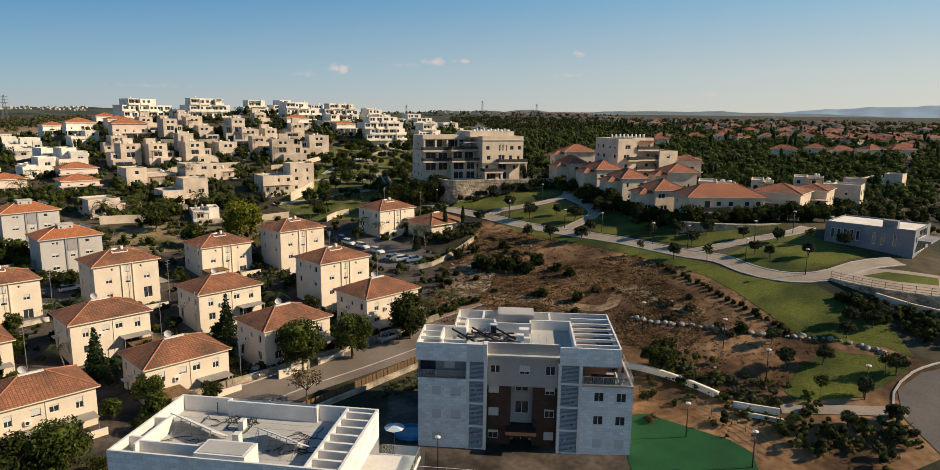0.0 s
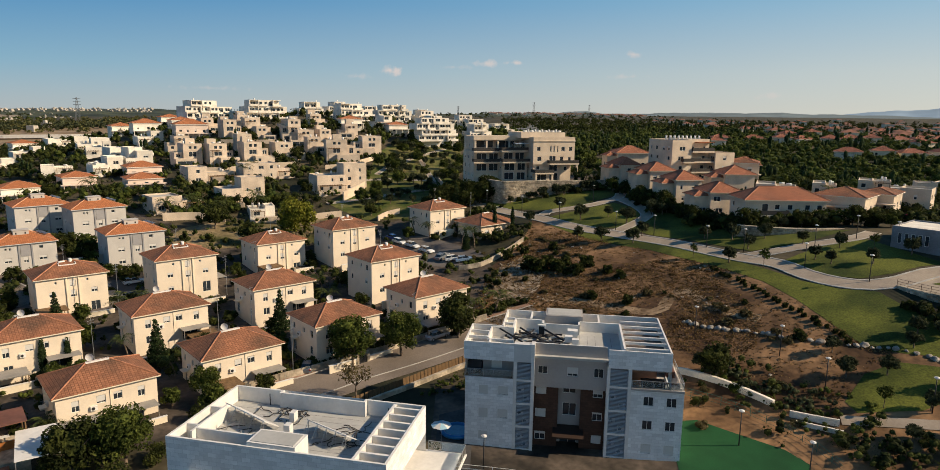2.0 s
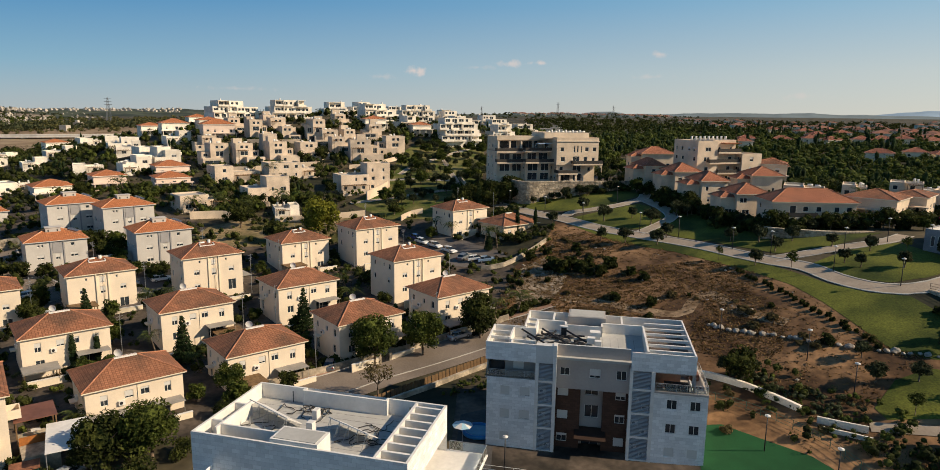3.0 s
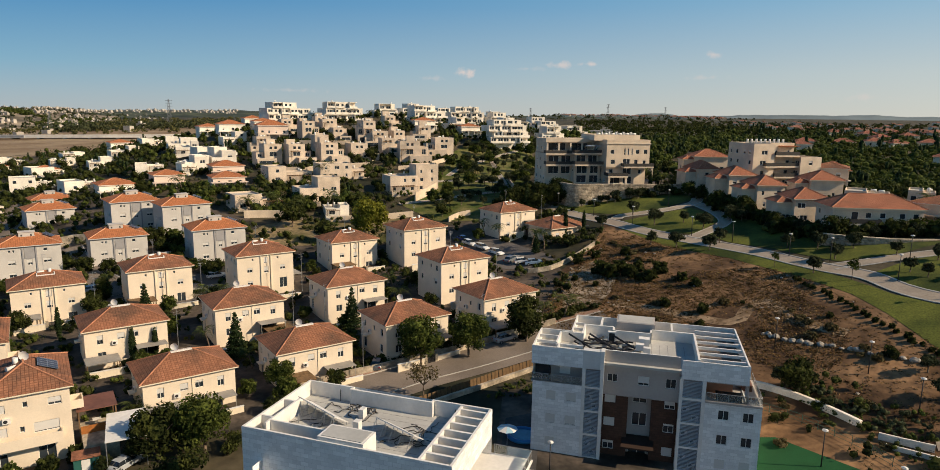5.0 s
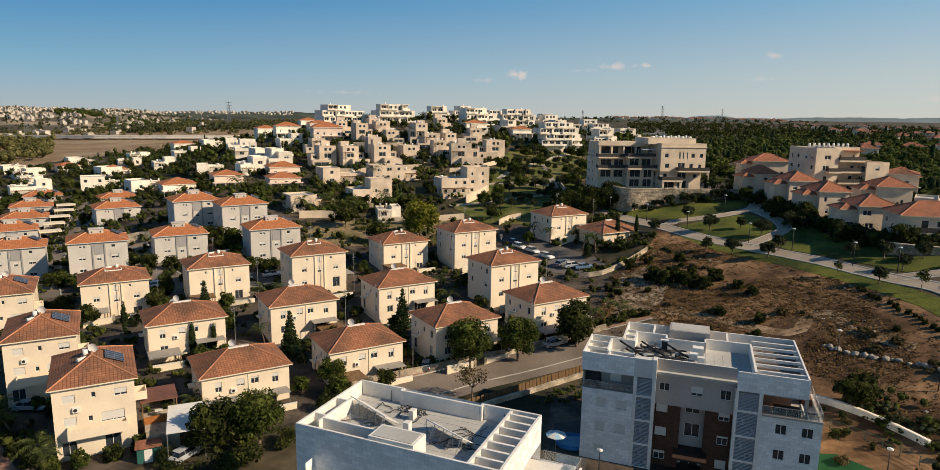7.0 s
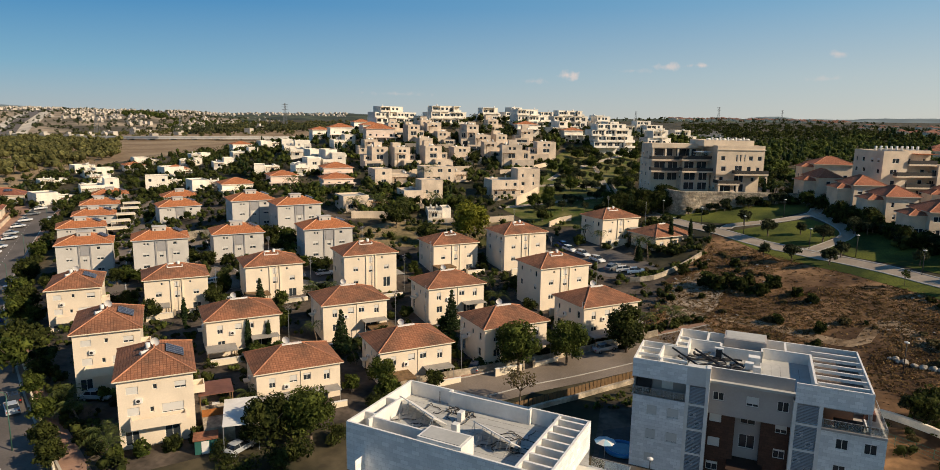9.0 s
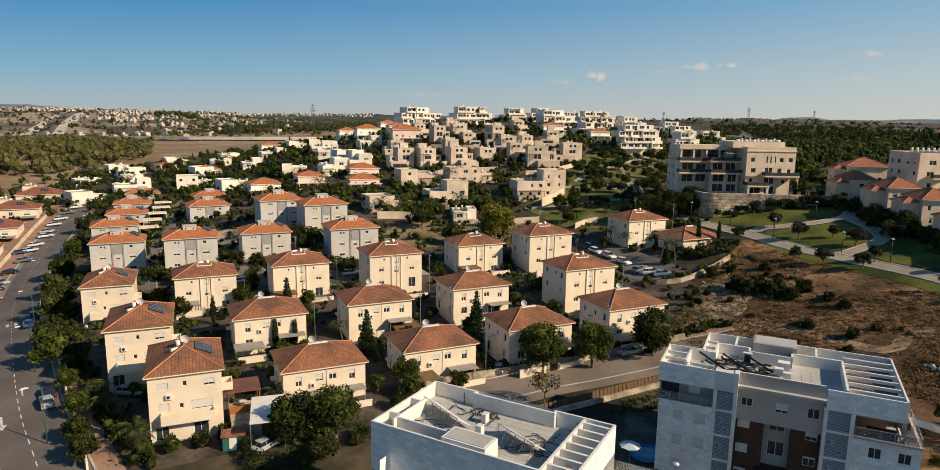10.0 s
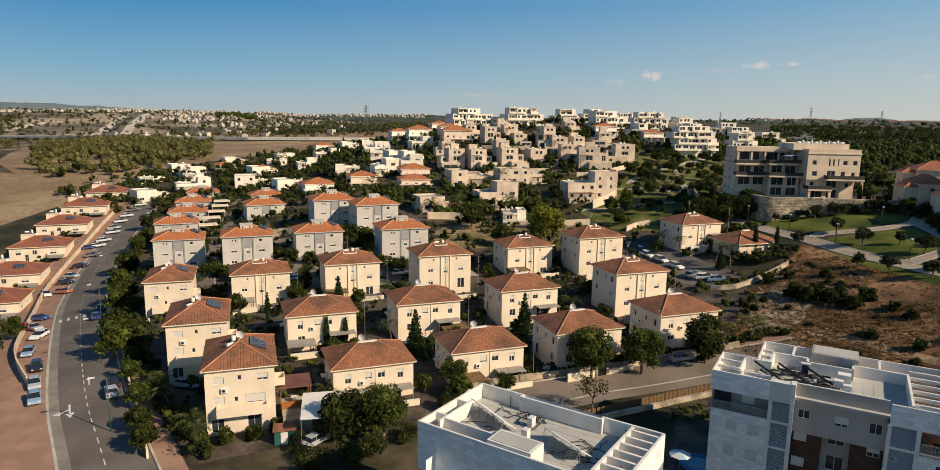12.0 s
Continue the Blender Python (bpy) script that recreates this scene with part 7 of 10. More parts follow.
# woods and gardens on the hill
BUILT = [(o.matrix_basis.translation.x, o.matrix_basis.translation.y) for o in scene.objects if o.parent is None and o.get("category") in ("house", "building")]
count = 0
while count < 20:
    x, y = rng.uniform(-260, 40), rng.uniform(170, 420)
    az = math.degrees(math.atan2(-x, y))
    r = math.hypot(x, y)
    if not (-14 < az < 62) or not clear_of(x, y, 8.0, BUILT) or r < 178 or r > 300:
        continue
    if -66 < x < -20 and 198 < y < 330:
        continue
    if x > -20 and y < 214:
        continue
    plant(rng.choice(("mid", "mid", "mid2", "mid", "ficus2", "conifer")), x, y, rng.uniform(0.5, 1.05), rng.uniform(0, 360))
    count += 1
# trees and hedges round the row houses and the school
count = 0
while count < 30:
    x, y = rng.uniform(20, 190), rng.uniform(120, 330)
    if y < 150 + 0.0 * x and x < 84:
        continue
    if not clear_of(x, y, 7.0, BUILT) or (x < 46 and y < 196) or (46 <= x < 76 and y < 146) or (math.hypot(x - 78, y - 126) < 16):
        continue
    plant(rng.choice(("mid", "mid", "mid2", "ficus2", "shrub", "conifer")), x, y, rng.uniform(0.55, 1.1), rng.uniform(0, 360))
    count += 1
for x, y in [(31, 179.5), (33, 177), (36, 172.5), (38, 169), (35.5, 168), (40, 163), (42.5, 158.5), (44.5, 154), (38.5, 166), (47.5, 147.5), (50, 146.4), (53, 145.4), (56, 144.8), (60, 144.6), (64, 145.4), (41, 160), (43, 151), (34.6, 175)]:
    plant(rng.choice(("mid", "shrub", "olive2")), x, y, rng.uniform(0.7, 0.95), rng.uniform(0, 360))
# dark trees below the stepped wing and at the foot of the apartments
for k in range(22):
    t = k / 21
    plant(rng.choice(("mid", "mid", "ficus2", "conifer")), -23.0 + 14.0 * t + rng.uniform(-1.5, 1.5), 193.0 + 8.0 * t + rng.uniform(-3.5, 3.5), rng.uniform(0.85, 1.3), rng.uniform(0, 360))
# hedges along the fronts of the row houses
for (xa, ya), (xb, yb), n in (((27.0, 199.0), (34.0, 183.0), 9), ((32.0, 184.0), (38.0, 168.0), 9), ((37.0, 170.0), (43.0, 154.0), 9), ((43.0, 155.0), (49.0, 147.0), 7), ((49.0, 147.0), (66.0, 146.0), 12), ((66.0, 147.0), (78.0, 143.0), 9)):
    for k in range(n):
        t = (k + 0.5) / n
        plant(rng.choice(("mid", "shrub", "shrub", "mid2")), xa + (xb - xa) * t + rng.uniform(-0.8, 0.8), ya + (yb - ya) * t + rng.uniform(-0.8, 0.8), rng.uniform(0.75, 1.0) * (0.75 if k % 3 else 1.0), rng.uniform(0, 360))
# trees against the upper grey houses
for x, y, n in ((-91.1, 144.5, 3), (-109.0, 158.0, 4), (-124.5, 158.5, 4), (-113.6, 138.4, 3), (-125.4, 124.8, 3)):
    for k in range(n):
        plant(rng.choice(("mid", "mid2", "mid")), x + 6.5 - 10 * k / (n - 1) + rng.uniform(-1, 1), y - 10.5 + rng.uniform(-1.5, 0.8), rng.uniform(0.6, 0.95), rng.uniform(0, 360))
# hedges below the curved wall and field scrub
for k in range(26):
    t = k / 25
    x, y = 62 + 18 * t + rng.uniform(-1.0, 1.0), 106.5 - 13 * t + rng.uniform(-1.2, 0.4)
    plant("shrub", x - 2.2, y - 2.8, rng.uniform(0.5, 0.95), rng.uniform(0, 360))
count = 0
while count < 60:
    x, y = rng.uniform(-12, 52), rng.uniform(92, 168)
    low = 147 - 1.0 * (x + 14) if x < 0 else 110 - 0.4 * x
    high = 172 - 1.45 * x if x > 4 else 162
    if not (max(low, 93) + 3 < y < high - 4) or (x < 6 and y < 122):
        continue
    plant(rng.choice(("dry", "dry", "shrub", "dry")), x, y, rng.uniform(0.35, 1.1), rng.uniform(0, 360))
    count += 1
for x, y, s in [(2, 142, 1.7), (4, 140, 1.6), (8, 139, 1.5), (6, 143, 1.3), (12, 136, 1.3), (14, 139, 1.5), (10, 142, 1.2), (18, 134, 1.0), (-3, 150, 1.2), (1, 152, 1.0)]:
    plant("shrub", x, y, s, rng.uniform(0, 360))
for k in range(24):
    t = k / 23
    plant("shrub", 37.0 + 11.5 * t + rng.uniform(-0.4, 0.4), 127.5 - 31 * t + rng.uniform(-0.4, 0.4), rng.uniform(0.35, 0.55), rng.uniform(0, 360))
for k in range(10):
    plant(rng.choice(("shrub2", "dry", "dry")), rng.uniform(24, 42), rng.uniform(76, 92) , rng.uniform(0.4, 0.9), rng.uniform(0, 360))


def tufts(name, seed, n, inside, mat, high, label):
    """Tussocks of dry grass over the field."""
    r = random.Random(seed)
    verts, faces = [], []
    while len(faces) < n * 5:
        x, y = inside(r)
        z = ground_z(x, y)
        hgt = high * r.uniform(0.4, 1.2)
        for k in range(5):
            a = r.uniform(0, 6.3)
            dx, dy = math.cos(a), math.sin(a)
            o = (x + r.uniform(-0.4, 0.4), y + r.uniform(-0.4, 0.4))
            base = len(verts)
            verts += [(o[0] - dy * 0.16, o[1] + dx * 0.16, z), (o[0] + dy * 0.16, o[1] - dx * 0.16, z), (o[0] + dx * hgt * 0.7, o[1] + dy * hgt * 0.7, z + hgt)]
            faces.append((base, base + 1, base + 2))
    tagged(new(name, raw(name, verts, faces, mat)), label, "grass", kind="stuff")


FIELD_EDGE = [(-10, 120), (-5.5, 146), (1.0, 160), (4.0, 172), (16.2, 157), (28.3, 144), (37.7, 130), (43.6, 119), (46.1, 111), (48.3, 102), (50.0, 95.8), (54.1, 93.4), (47, 89), (42, 84), (34, 88), (26, 96), (12, 102), (2, 110)]


def within(x, y, poly):
    odd = False
    for (xa, ya), (xb, yb) in zip(poly, poly[1:] + poly[:1]):
        if (ya > y) != (yb > y) and x < (xb - xa) * (y - ya) / (yb - ya) + xa:
            odd = not odd
    return odd


def in_field(r):
    while True:
        x, y = r.uniform(-12, 56), r.uniform(84, 172)
        bare = noise.noise(Vector((x * 0.06, y * 0.06, 4))) > 0.18
        if within(x, y, FIELD_EDGE) and not (bare and r.random() < 0.85):
            return x, y


DRY_GRASS = leafy("dry_grass", (0.11, 0.070, 0.026), (0.28, 0.175, 0.075))
tufts("field_grass", 5, 13000, in_field, DRY_GRASS, 0.18, "dry straw-coloured field grass and scrub")

strip("field_track", [(4.0, 126.0), (12.0, 121.5), (23.4, 113.5), (27.4, 118.3), (30.6, 119.7), (33.7, 111.5), (39.1, 105.9)], 1.2, -1.2, TRACK := material("trodden_soil", (0.30, 0.19, 0.10), 0.95, 0.3, 1.2, 0.3, 0.05, second=(0.42, 0.29, 0.17)), 0.05, "trodden pale dirt track across the field", "path")
drape("rubble_ground", [(-5.5, 131.2), (-5.0, 144.5), (1.2, 150.5), (6.5, 144.7), (3.9, 130.8), (-0.6, 121.1), (-4.7, 122.4)], RUBBLE := material("stony_pale_ground", (0.22, 0.15, 0.085), 0.95, 0.35, 2.0, 0.35, 0.12, second=(0.46, 0.36, 0.25)), 0.05, "pale stony ground with rubble beside the lot", "ground")
# boulders in a line across the field
rngb = random.Random(9)
bl = smooth_line([(27.7, 108.4), (31.4, 105.3), (39.6, 100.5), (46.3, 96.5), (54.4, 92.9), (58.6, 89.2)], 0.95)
rocks = []
for k in range(4):
    bm = bmesh.new()
    bmesh.ops.create_icosphere(bm, subdivisions=2, radius=0.5)
    for v in bm.verts:
        v.co *= 1 + 0.35 * noise.noise(v.co * 2.1 + Vector((k * 7, 0, 0)))
        v.co.z *= 0.75
    rocks.append(mesh("boulder", bm, BOULDER))
for p in bl:
    for _ in range(1):
        x, y, s = p.x + rngb.uniform(-0.3, 0.3), p.y + rngb.uniform(-0.3, 0.3), rngb.uniform(0.65, 1.25)
        ob = tagged(new("boulder", rngb.choice(rocks)), "pale limestone boulder in a row across the field", "rock", "boulder row")
        ob.matrix_basis = pose(x, y, ground_z(x, y) + 0.12 * s, rngb.uniform(-20, 20), rngb.uniform(-20, 20), rngb.uniform(0, 360))
        ob.scale = (s, s * rngb.uniform(0.8, 1.2), s * 0.9)
for k in range(110):
    x, y = in_field(rngb) if k < 40 else (rngb.uniform(-5, 9), rngb.uniform(122, 154))
    s = rngb.uniform(0.25, 0.7) if k < 40 else rngb.uniform(0.18, 0.55)
    ob = tagged(new("stone", rngb.choice(rocks)), "loose pale stone in the dry field", "rock", "field stones")
    ob.matrix_basis = pose(x, y, ground_z(x, y) + 0.05 * s, 0, 0, rngb.uniform(0, 360))
    ob.scale = (s, s, s)


# ---- apartments on the terrace above the park ----
DARK_RAIL = material("dark_balcony_rail", (0.05, 0.045, 0.04), 0.6, 0.15)


def deck(parent, x0, x1, y0, y1, z, mat, railed=True):
    """A balcony slab with a solid edge and a dark rail above it."""
    p = part("balcony", boxes((x0, x1, y0, y1, z - 0.45, z)), mat, parent)
    if railed:
        bm = bmesh.new()
        box(bm, x0, x1, y0, y0 + 0.06, z, z + 0.95)
        box(bm, x0, x0 + 0.06, y0 + 0.06, y1, z, z + 0.95)
        box(bm, x1 - 0.06, x1, y0 + 0.06, y1, z, z + 0.95)
        part("rail", bm, DARK_RAIL, p)


AWNING_BLUE = material("pale_blue_awning", (0.42, 0.52, 0.60), 0.7, 0.08)


def palace():
    t = thing("apartment_block", "large sand-coloured apartment block with deep balconies above a stone wall", "building")
    r = random.Random(31)
    part("terrace_fill", boxes((-12, 22, -3.5, 22, -6, -0.3)), YARD, t)
    # loggias: shallow openings whose dark glass stands in for the shade of deep recesses
    loggia = lambda *rows: [(a, b, z, z + 2.3) for a, b, z in rows]
    # main wing: plain upper front, set-back floors below
    volume(t, r, 0, 14, 0, 14, 5.2, 13.6, SAND, holes={"f": [(1.2, 2.4, 9.3, 10.6), (5.6, 6.1, 9.0, 11.0), (6.7, 7.2, 9.0, 11.0), (8.0, 8.4, 9.0, 11.0), (9.4, 10.6, 9.3, 10.6), (12.0, 13.2, 9.3, 10.6), (1.4, 2.8, 6.2, 7.6), (5.4, 7.6, 5.6, 7.8), (9.0, 10.2, 6.0, 7.6), (11.8, 12.8, 6.2, 7.4)], "l": loggia((3, 6, 6.2), (3, 6, 9.4))})
    volume(t, r, 0.4, 13.2, 0.8, 14, -0.3, 5.4, SAND, holes={"f": loggia((0.8, 4.6, 0.1), (5.6, 8.4, 0.1)) + [(1.0, 2.2, 3.4, 4.6), (5.4, 8.2, 2.9, 5.0), (10.4, 11.4, 3.2, 4.4)]})
    part("cornice", boxes((-0.25, 14.25, -0.25, 14.2, 12.3, 12.55)), SAND_TRIM, t)
    volume(t, r, -3.0, 12.0, 3.2, 15, 13.2, 15.0, SAND, sides="")
    deck(t, 4.8, 14.6, -2.2, 0, 5.6, SAND)
    deck(t, -0.4, 6.0, -3.0, 0.6, 2.8, SAND)
    part("deck_pier", boxes((-0.2, 0.4, -2.8, -2.2, -0.3, 2.4)), SAND, t)
    part("deck_pier", boxes((5.2, 5.8, -2.8, -2.2, -0.3, 2.4)), SAND, t)
    part("deck_pier", boxes((13.8, 14.4, -2.0, -1.4, -0.3, 5.2)), SAND, t)
    # stepped wing of stacked verandas
    volume(t, r, -8.5, 0.05, 4.8, 18.2, -0.3, 5.6, SAND, holes={"f": loggia((0.8, 4.0, 0.1), (5.0, 7.8, 0.1), (0.8, 4.2, 3.0), (5.2, 7.8, 3.0))})
    deck(t, -9.2, 0.2, 2.2, 4.8, 5.9, SAND)
    volume(t, r, -7.8, 0.05, 6.8, 18.2, 5.6, 9.2, SAND, holes={"f": loggia((0.6, 3.6, 6.2), (4.4, 7.4, 6.2))})
    deck(t, -8.8, 0.2, 4.0, 6.8, 9.3, SAND)
    volume(t, r, -16.5, -7.6, 8.8, 21.2, -0.3, 8.8, SAND, holes={"f": loggia((0.8, 4.2, 2.6), (5.0, 8.0, 2.6), (0.8, 4.2, 5.9), (5.0, 8.0, 5.9))})
    deck(t, -17.2, -8.0, 6.4, 8.8, 5.6, SAND)
    deck(t, -17.2, -7.8, 6.6, 9.2, 9.0, SAND)
    volume(t, r, -16.0, -1.0, 10.6, 22.2, 8.9, 13.4, SAND, holes={"f": loggia((0.8, 6.4, 9.8), (7.4, 13.6, 9.8))})
    part("veranda_roof", boxes((-17.0, -0.6, 7.8, 11.2, 12.4, 13.7)), SAND, t)
    for x in (-16.4, -12.6, -8.8, -5.0, -1.4):
        part("veranda_post", boxes((x - 0.25, x + 0.25, 8.0, 8.5, 9.0, 12.4)), SAND_TRIM, t)
    for k in range(11):
        boiler(t, 0.4 + 1.2 * k, 8.5, 14.4, 0, k % 2 == 0)
    part("glass_screen", boxes((-5.4, -0.8, 5.1, 5.2, 9.4, 11.6)), CLEAR, t)
    part("awning", boxes((-5.0, -0.6, 2.4, 5.0, 11.5, 11.62)), AWNING_BLUE, t, "pale blue terrace awning")
    return t


settle(palace(), 3.0, 206.2, 20.9, 21)


def balcony_tower():
    t = thing("apartment_block", "sand-coloured four-storey apartment block with balconies", "building")
    r = random.Random(17)
    volume(t, r, -8, -1.5, 0, 13, -0.2, 12.2, SAND)
    volume(t, r, -1.5, 6.0, 2.5, 13, -0.2, 12.4, SAND)
    volume(t, r, 6.0, 12.5, -1.0, 10, -0.2, 8.6, SAND)
    for z in (3.0, 6.0, 9.0):
        deck(t, -1.4, 5.9, -0.5, 2.5, z, SAND)
    deck(t, -5.0, -1.5, -1.6, 0, 6.0, SAND)
    part("pergola_roof", boxes((1.0, 6.4, 0.2, 3.0, 11.4, 11.6)), ROOF_ORANGE, t)
    for k in range(9):
        boiler(t, -7 + 1.4 * k, 5, 12.0, 0, False)
    return t


settle(balcony_tower(), 50.6, 199.5, 22.4, 20)


def long_house():
    t = thing("row_house", "long sand plaster house with brown hipped tile roof", "house", "row houses above the park")
    r = random.Random(23)
    w, d, h = 17.6, 9.0, 6.0
    f = [(3.6, 5.0, 3.2, 5.2), (6.4, 7.6, 3.9, 5.0), (9.2, 10.4, 3.9, 5.0), (13.0, 14.2, 3.9, 5.0), (15.6, 16.8, 3.9, 5.0), (5.0, 7.4, 0.4, 2.2), (1.2, 2.2, 0.8, 2.2), (11.0, 12.4, 0.8, 2.2)]
    volume(t, r, -w / 2, w / 2, -d / 2, d / 2, 0, h, SAND, holes={"f": f}, parapet=0.3)
    hip_roof(t, w, d, h + 0.05, 2.5, ROOF_ROW, trim=SAND_TRIM, over=0.6)
    part("cornice", boxes((-w / 2 - 0.2, w / 2 + 0.2, -d / 2 - 0.2, d / 2 + 0.2, h - 0.55, h - 0.16)), SAND_TRIM, t)
    deck(t, -w / 2 + 3.0, -w / 2 + 9.0, -d / 2 - 1.4, -d / 2, 2.9, SAND_TRIM)
    return t


settle(long_house(), 57.4, 152.6, 17.6, 4)


def school():
    """A raw concrete public building with a white flat roof and a pierced wall."""
    t = thing("public_building", "grey concrete public building with white flat roof", "building")
    r = random.Random(2)
    f = [(1.0 + 1.1 * k, 1.7 + 1.1 * k, 1.6, 3.6) for k in range(5)] + [(8.2, 8.8, 1.4, 3.6), (9.6, 10.2, 1.4, 3.6), (11.6, 12.2, 1.4, 3.6)]
    volume(t, r, -7.5, 7.5, -6, 6, 0, 4.8, CONCRETE, holes={"f": f, "r": [(0.8, 1.8, 2.2, 3.4), (3.4, 9.4, 0.2, 2.2), (3.4, 9.4, 2.8, 4.4)]}, roof_mat=WHITE, parapet=0.25)
    part("roof_unit", boxes((2.0, 4.4, -5.2, -3.6, 4.6, 6.0)), CONCRETE, t)
    deck(t, 7.5, 9.5, -3.0, 5.0, 2.6, CONCRETE, False)
    return t


CONCRETE = material("raw_concrete", (0.24, 0.24, 0.25), 0.9, 0.14, 3, 0.3, 0.004)
settle(school(), 79.0, 126.6, 17.0, -45)
rng = random.Random(41)
for x, y, w, h, lift, a in [(62.5, 168.0, 9.0, 3.4, 3.0, 0), (78.0, 177.0, 5.5, 3.4, 2.5, 0), (92.2, 168.0, 13.0, 6.4, 0.5, -8), (101.0, 198.0, 8.0, 3.0, 3.0, 0), (118.0, 210.0, 12.0, 5.0, 0.5, 10), (150.0, 240.0, 12.0, 5.0, 0.5, -12)]:
    settle(flat_house(rng, w, h, SAND, "sand plaster flat-roofed house among trees"), x, y, ground_z(x, y) + lift, facing(x, y, a))
for x, y, w, h, lift, a in [(73.2, 155.0, 10.5, 4.2, 1.2, -14), (66.5, 207.0, 9.0, 6.0, 2.0, 0), (84.0, 161.0, 7.0, 4.0, 1.6, -10)]:
    settle(villa(rng, w, h, SAND, "sand plaster house with brown tile roof", ROOF_BROWN), x, y, ground_z(x, y) + lift, facing(x, y, a))

# bungalow beside the parking lot
def bungalow():
    t = thing("bungalow", "low sand plaster house with wide brown hipped roof", "house")
    walls(t, 11.5, 9.0, -3, 3.6, {"f": [(1.5, 2.7, 1.2, 2.4, 0.4), (5, 7, 0.4, 2.5), (8.6, 9.8, 1.2, 2.4)], "l": [(2, 3.2, 1.2, 2.4), (6, 7.2, 1.2, 2.4)]}, SAND)
    hip_roof(t, 11.5, 9.0, 3.7, 2.3, ROOF_BROWN, over=0.8)
    part("ridge_coping", boxes((-1.0, 1.0, -0.25, 0.25, 5.9, 6.15)), WHITE_PAINT, t)
    return t


settle(bungalow(), -9.5, 172.5, 9.6, 46)

# houses across the west street
def street_villa():
    """A low broad house: one storey to the street over a half basement, wide hipped roof, tank wall, carport."""
    t = thing("street_house", "pale plaster house with red-brown tile roof across the street", "house", "houses across the street")
    w, d, e = 15.0, 11.5, 4.2
    walls(t, w, d, -4, e, {"f": [(1.6, 3.0, 1.9, 3.2, 0.5), (6.0, 7.2, 1.9, 3.2), (10.6, 12.4, 1.9, 3.2, 0.6), (4.0, 5.0, -0.2, 2.0)], "l": [(2, 3.2, 1.9, 3.2), (6, 7.2, 1.9, 3.2)], "r": [(2, 3.4, 1.9, 3.2, 0.4), (6.6, 7.8, 1.9, 3.2), (4.2, 5.6, -0.6, 1.2)]}, CREAM)
    hip_roof(t, w, d, e + 0.1, 2.5, ROOF_RED, over=0.55, trim=CREAM_TRIM)
    part("roof_box", boxes((-6.0, -2.2, 1.6, 3.8, e + 0.3, e + 2.6), (-6.1, -2.1, 1.5, 3.9, e + 2.6, e + 2.72)), CREAM, t)
    boiler(t, -4.4, 2.6, e + 2.7, 20)
    boiler(t, -3.2, 2.8, e + 2.7, -10, lying=False)
    tilt = math.degrees(math.atan2(2.5, d / 2 + 0.55))
    solar_panel(t, 2.2, -2.6, e + 0.1 + 2.5 - 2.6 * math.tan(radians(tilt)) + 0.2, 2.8, 1.9, tilt, 0, 3)
    dish(t, -1.4, 1.2, e + 2.3, 0.5, 20)
    part("carport", boxes((2.4, 7.2, -d / 2 - 4.8, -d / 2, 1.5, 1.64)), TARP, t)
    for x in (2.6, 7.0):
        part("carport_post", rod(bmesh.new(), (x, -d / 2 - 4.6, -2), (x, -d / 2 - 4.6, 1.5), 0.06), DARK, t)
    part("garden_wall", boxes((-7.4, 1.8, -d / 2 - 5.2, -d / 2 - 5.0, -3, 0.4)), CREAM_TRIM, t)
    return t


ROOF_RED = roof_tiles("red_clay_tiles", (0.29, 0.115, 0.075), (0.20, 0.09, 0.065), 0.08)
first = street_villa()
for k, (x, y) in enumerate([(-172.0, 87.0), (-192.0, 104.0), (-209.0, 122.5), (-226.0, 141.0), (-245.0, 161.5), (-262.0, 183.0), (-156.0, 70.0), (-230.0, 108.0)]):
    m = pose(x, y, ground_z(x, y) - 0.4, 0, 0, 46 + (0.0 if k < 4 else 2))
    if k:
        copy_thing(first, m)
    else:
        first.matrix_basis = m

# more of the crest and of the hillside
rng = random.Random(77)
for x, y, w, h in [(-105.0, 372.0, 18, 8.0), (-90.0, 392.0, 16, 7.6), (-56.0, 378.0, 17, 8.4), (-48.0, 352.0, 13, 7.6), (-30.0, 398.0, 16, 7.6), (-16.0, 420.0, 18, 7.0), (-24.0, 352.0, 14, 7.2), (-70.0, 330.0, 12, 6.0), (-140.0, 345.0, 18, 7.4)]:
    settle(white_block(rng, w, h), x, y, ground_z(x, y) + 0.3, facing(x, y, 24))
for x, y, w, h in [(-140.0, 258.0, 9, 6.5), (-86.0, 268.0, 8.5, 6.5), (-143.0, 292.0, 8.5, 6.5), (-80.0, 296.0, 9.0, 6.5), (-113.0, 262.0, 9.0, 7.0), (-108.0, 296.0, 8.5, 6.0), (-132.0, 300.0, 9.0, 6.2)]:
    settle(terrace_house(rng, w * 0.9, h * 0.9), x, y, ground_z(x, y) + 0.4, facing(x, y, 12))
for x, y, w, h in [(-160.0, 250.0, 9, 4.2), (-170.0, 228.0, 10, 3.6), (-196.0, 284.0, 10, 4.0), (-240.0, 262.0, 10, 3.6), (-255.0, 285.0, 10, 3.4), (-262.0, 228.0, 9, 3.2), (-300.0, 252.0, 10, 3.2), (-222.0, 300.0, 10, 4.0)]:
    settle(flat_house(rng, w, h, WHITE, "white plaster flat-roofed house with walled terrace"), x, y, ground_z(x, y) + 0.3, facing(x, y, rng.uniform(0, 20)))
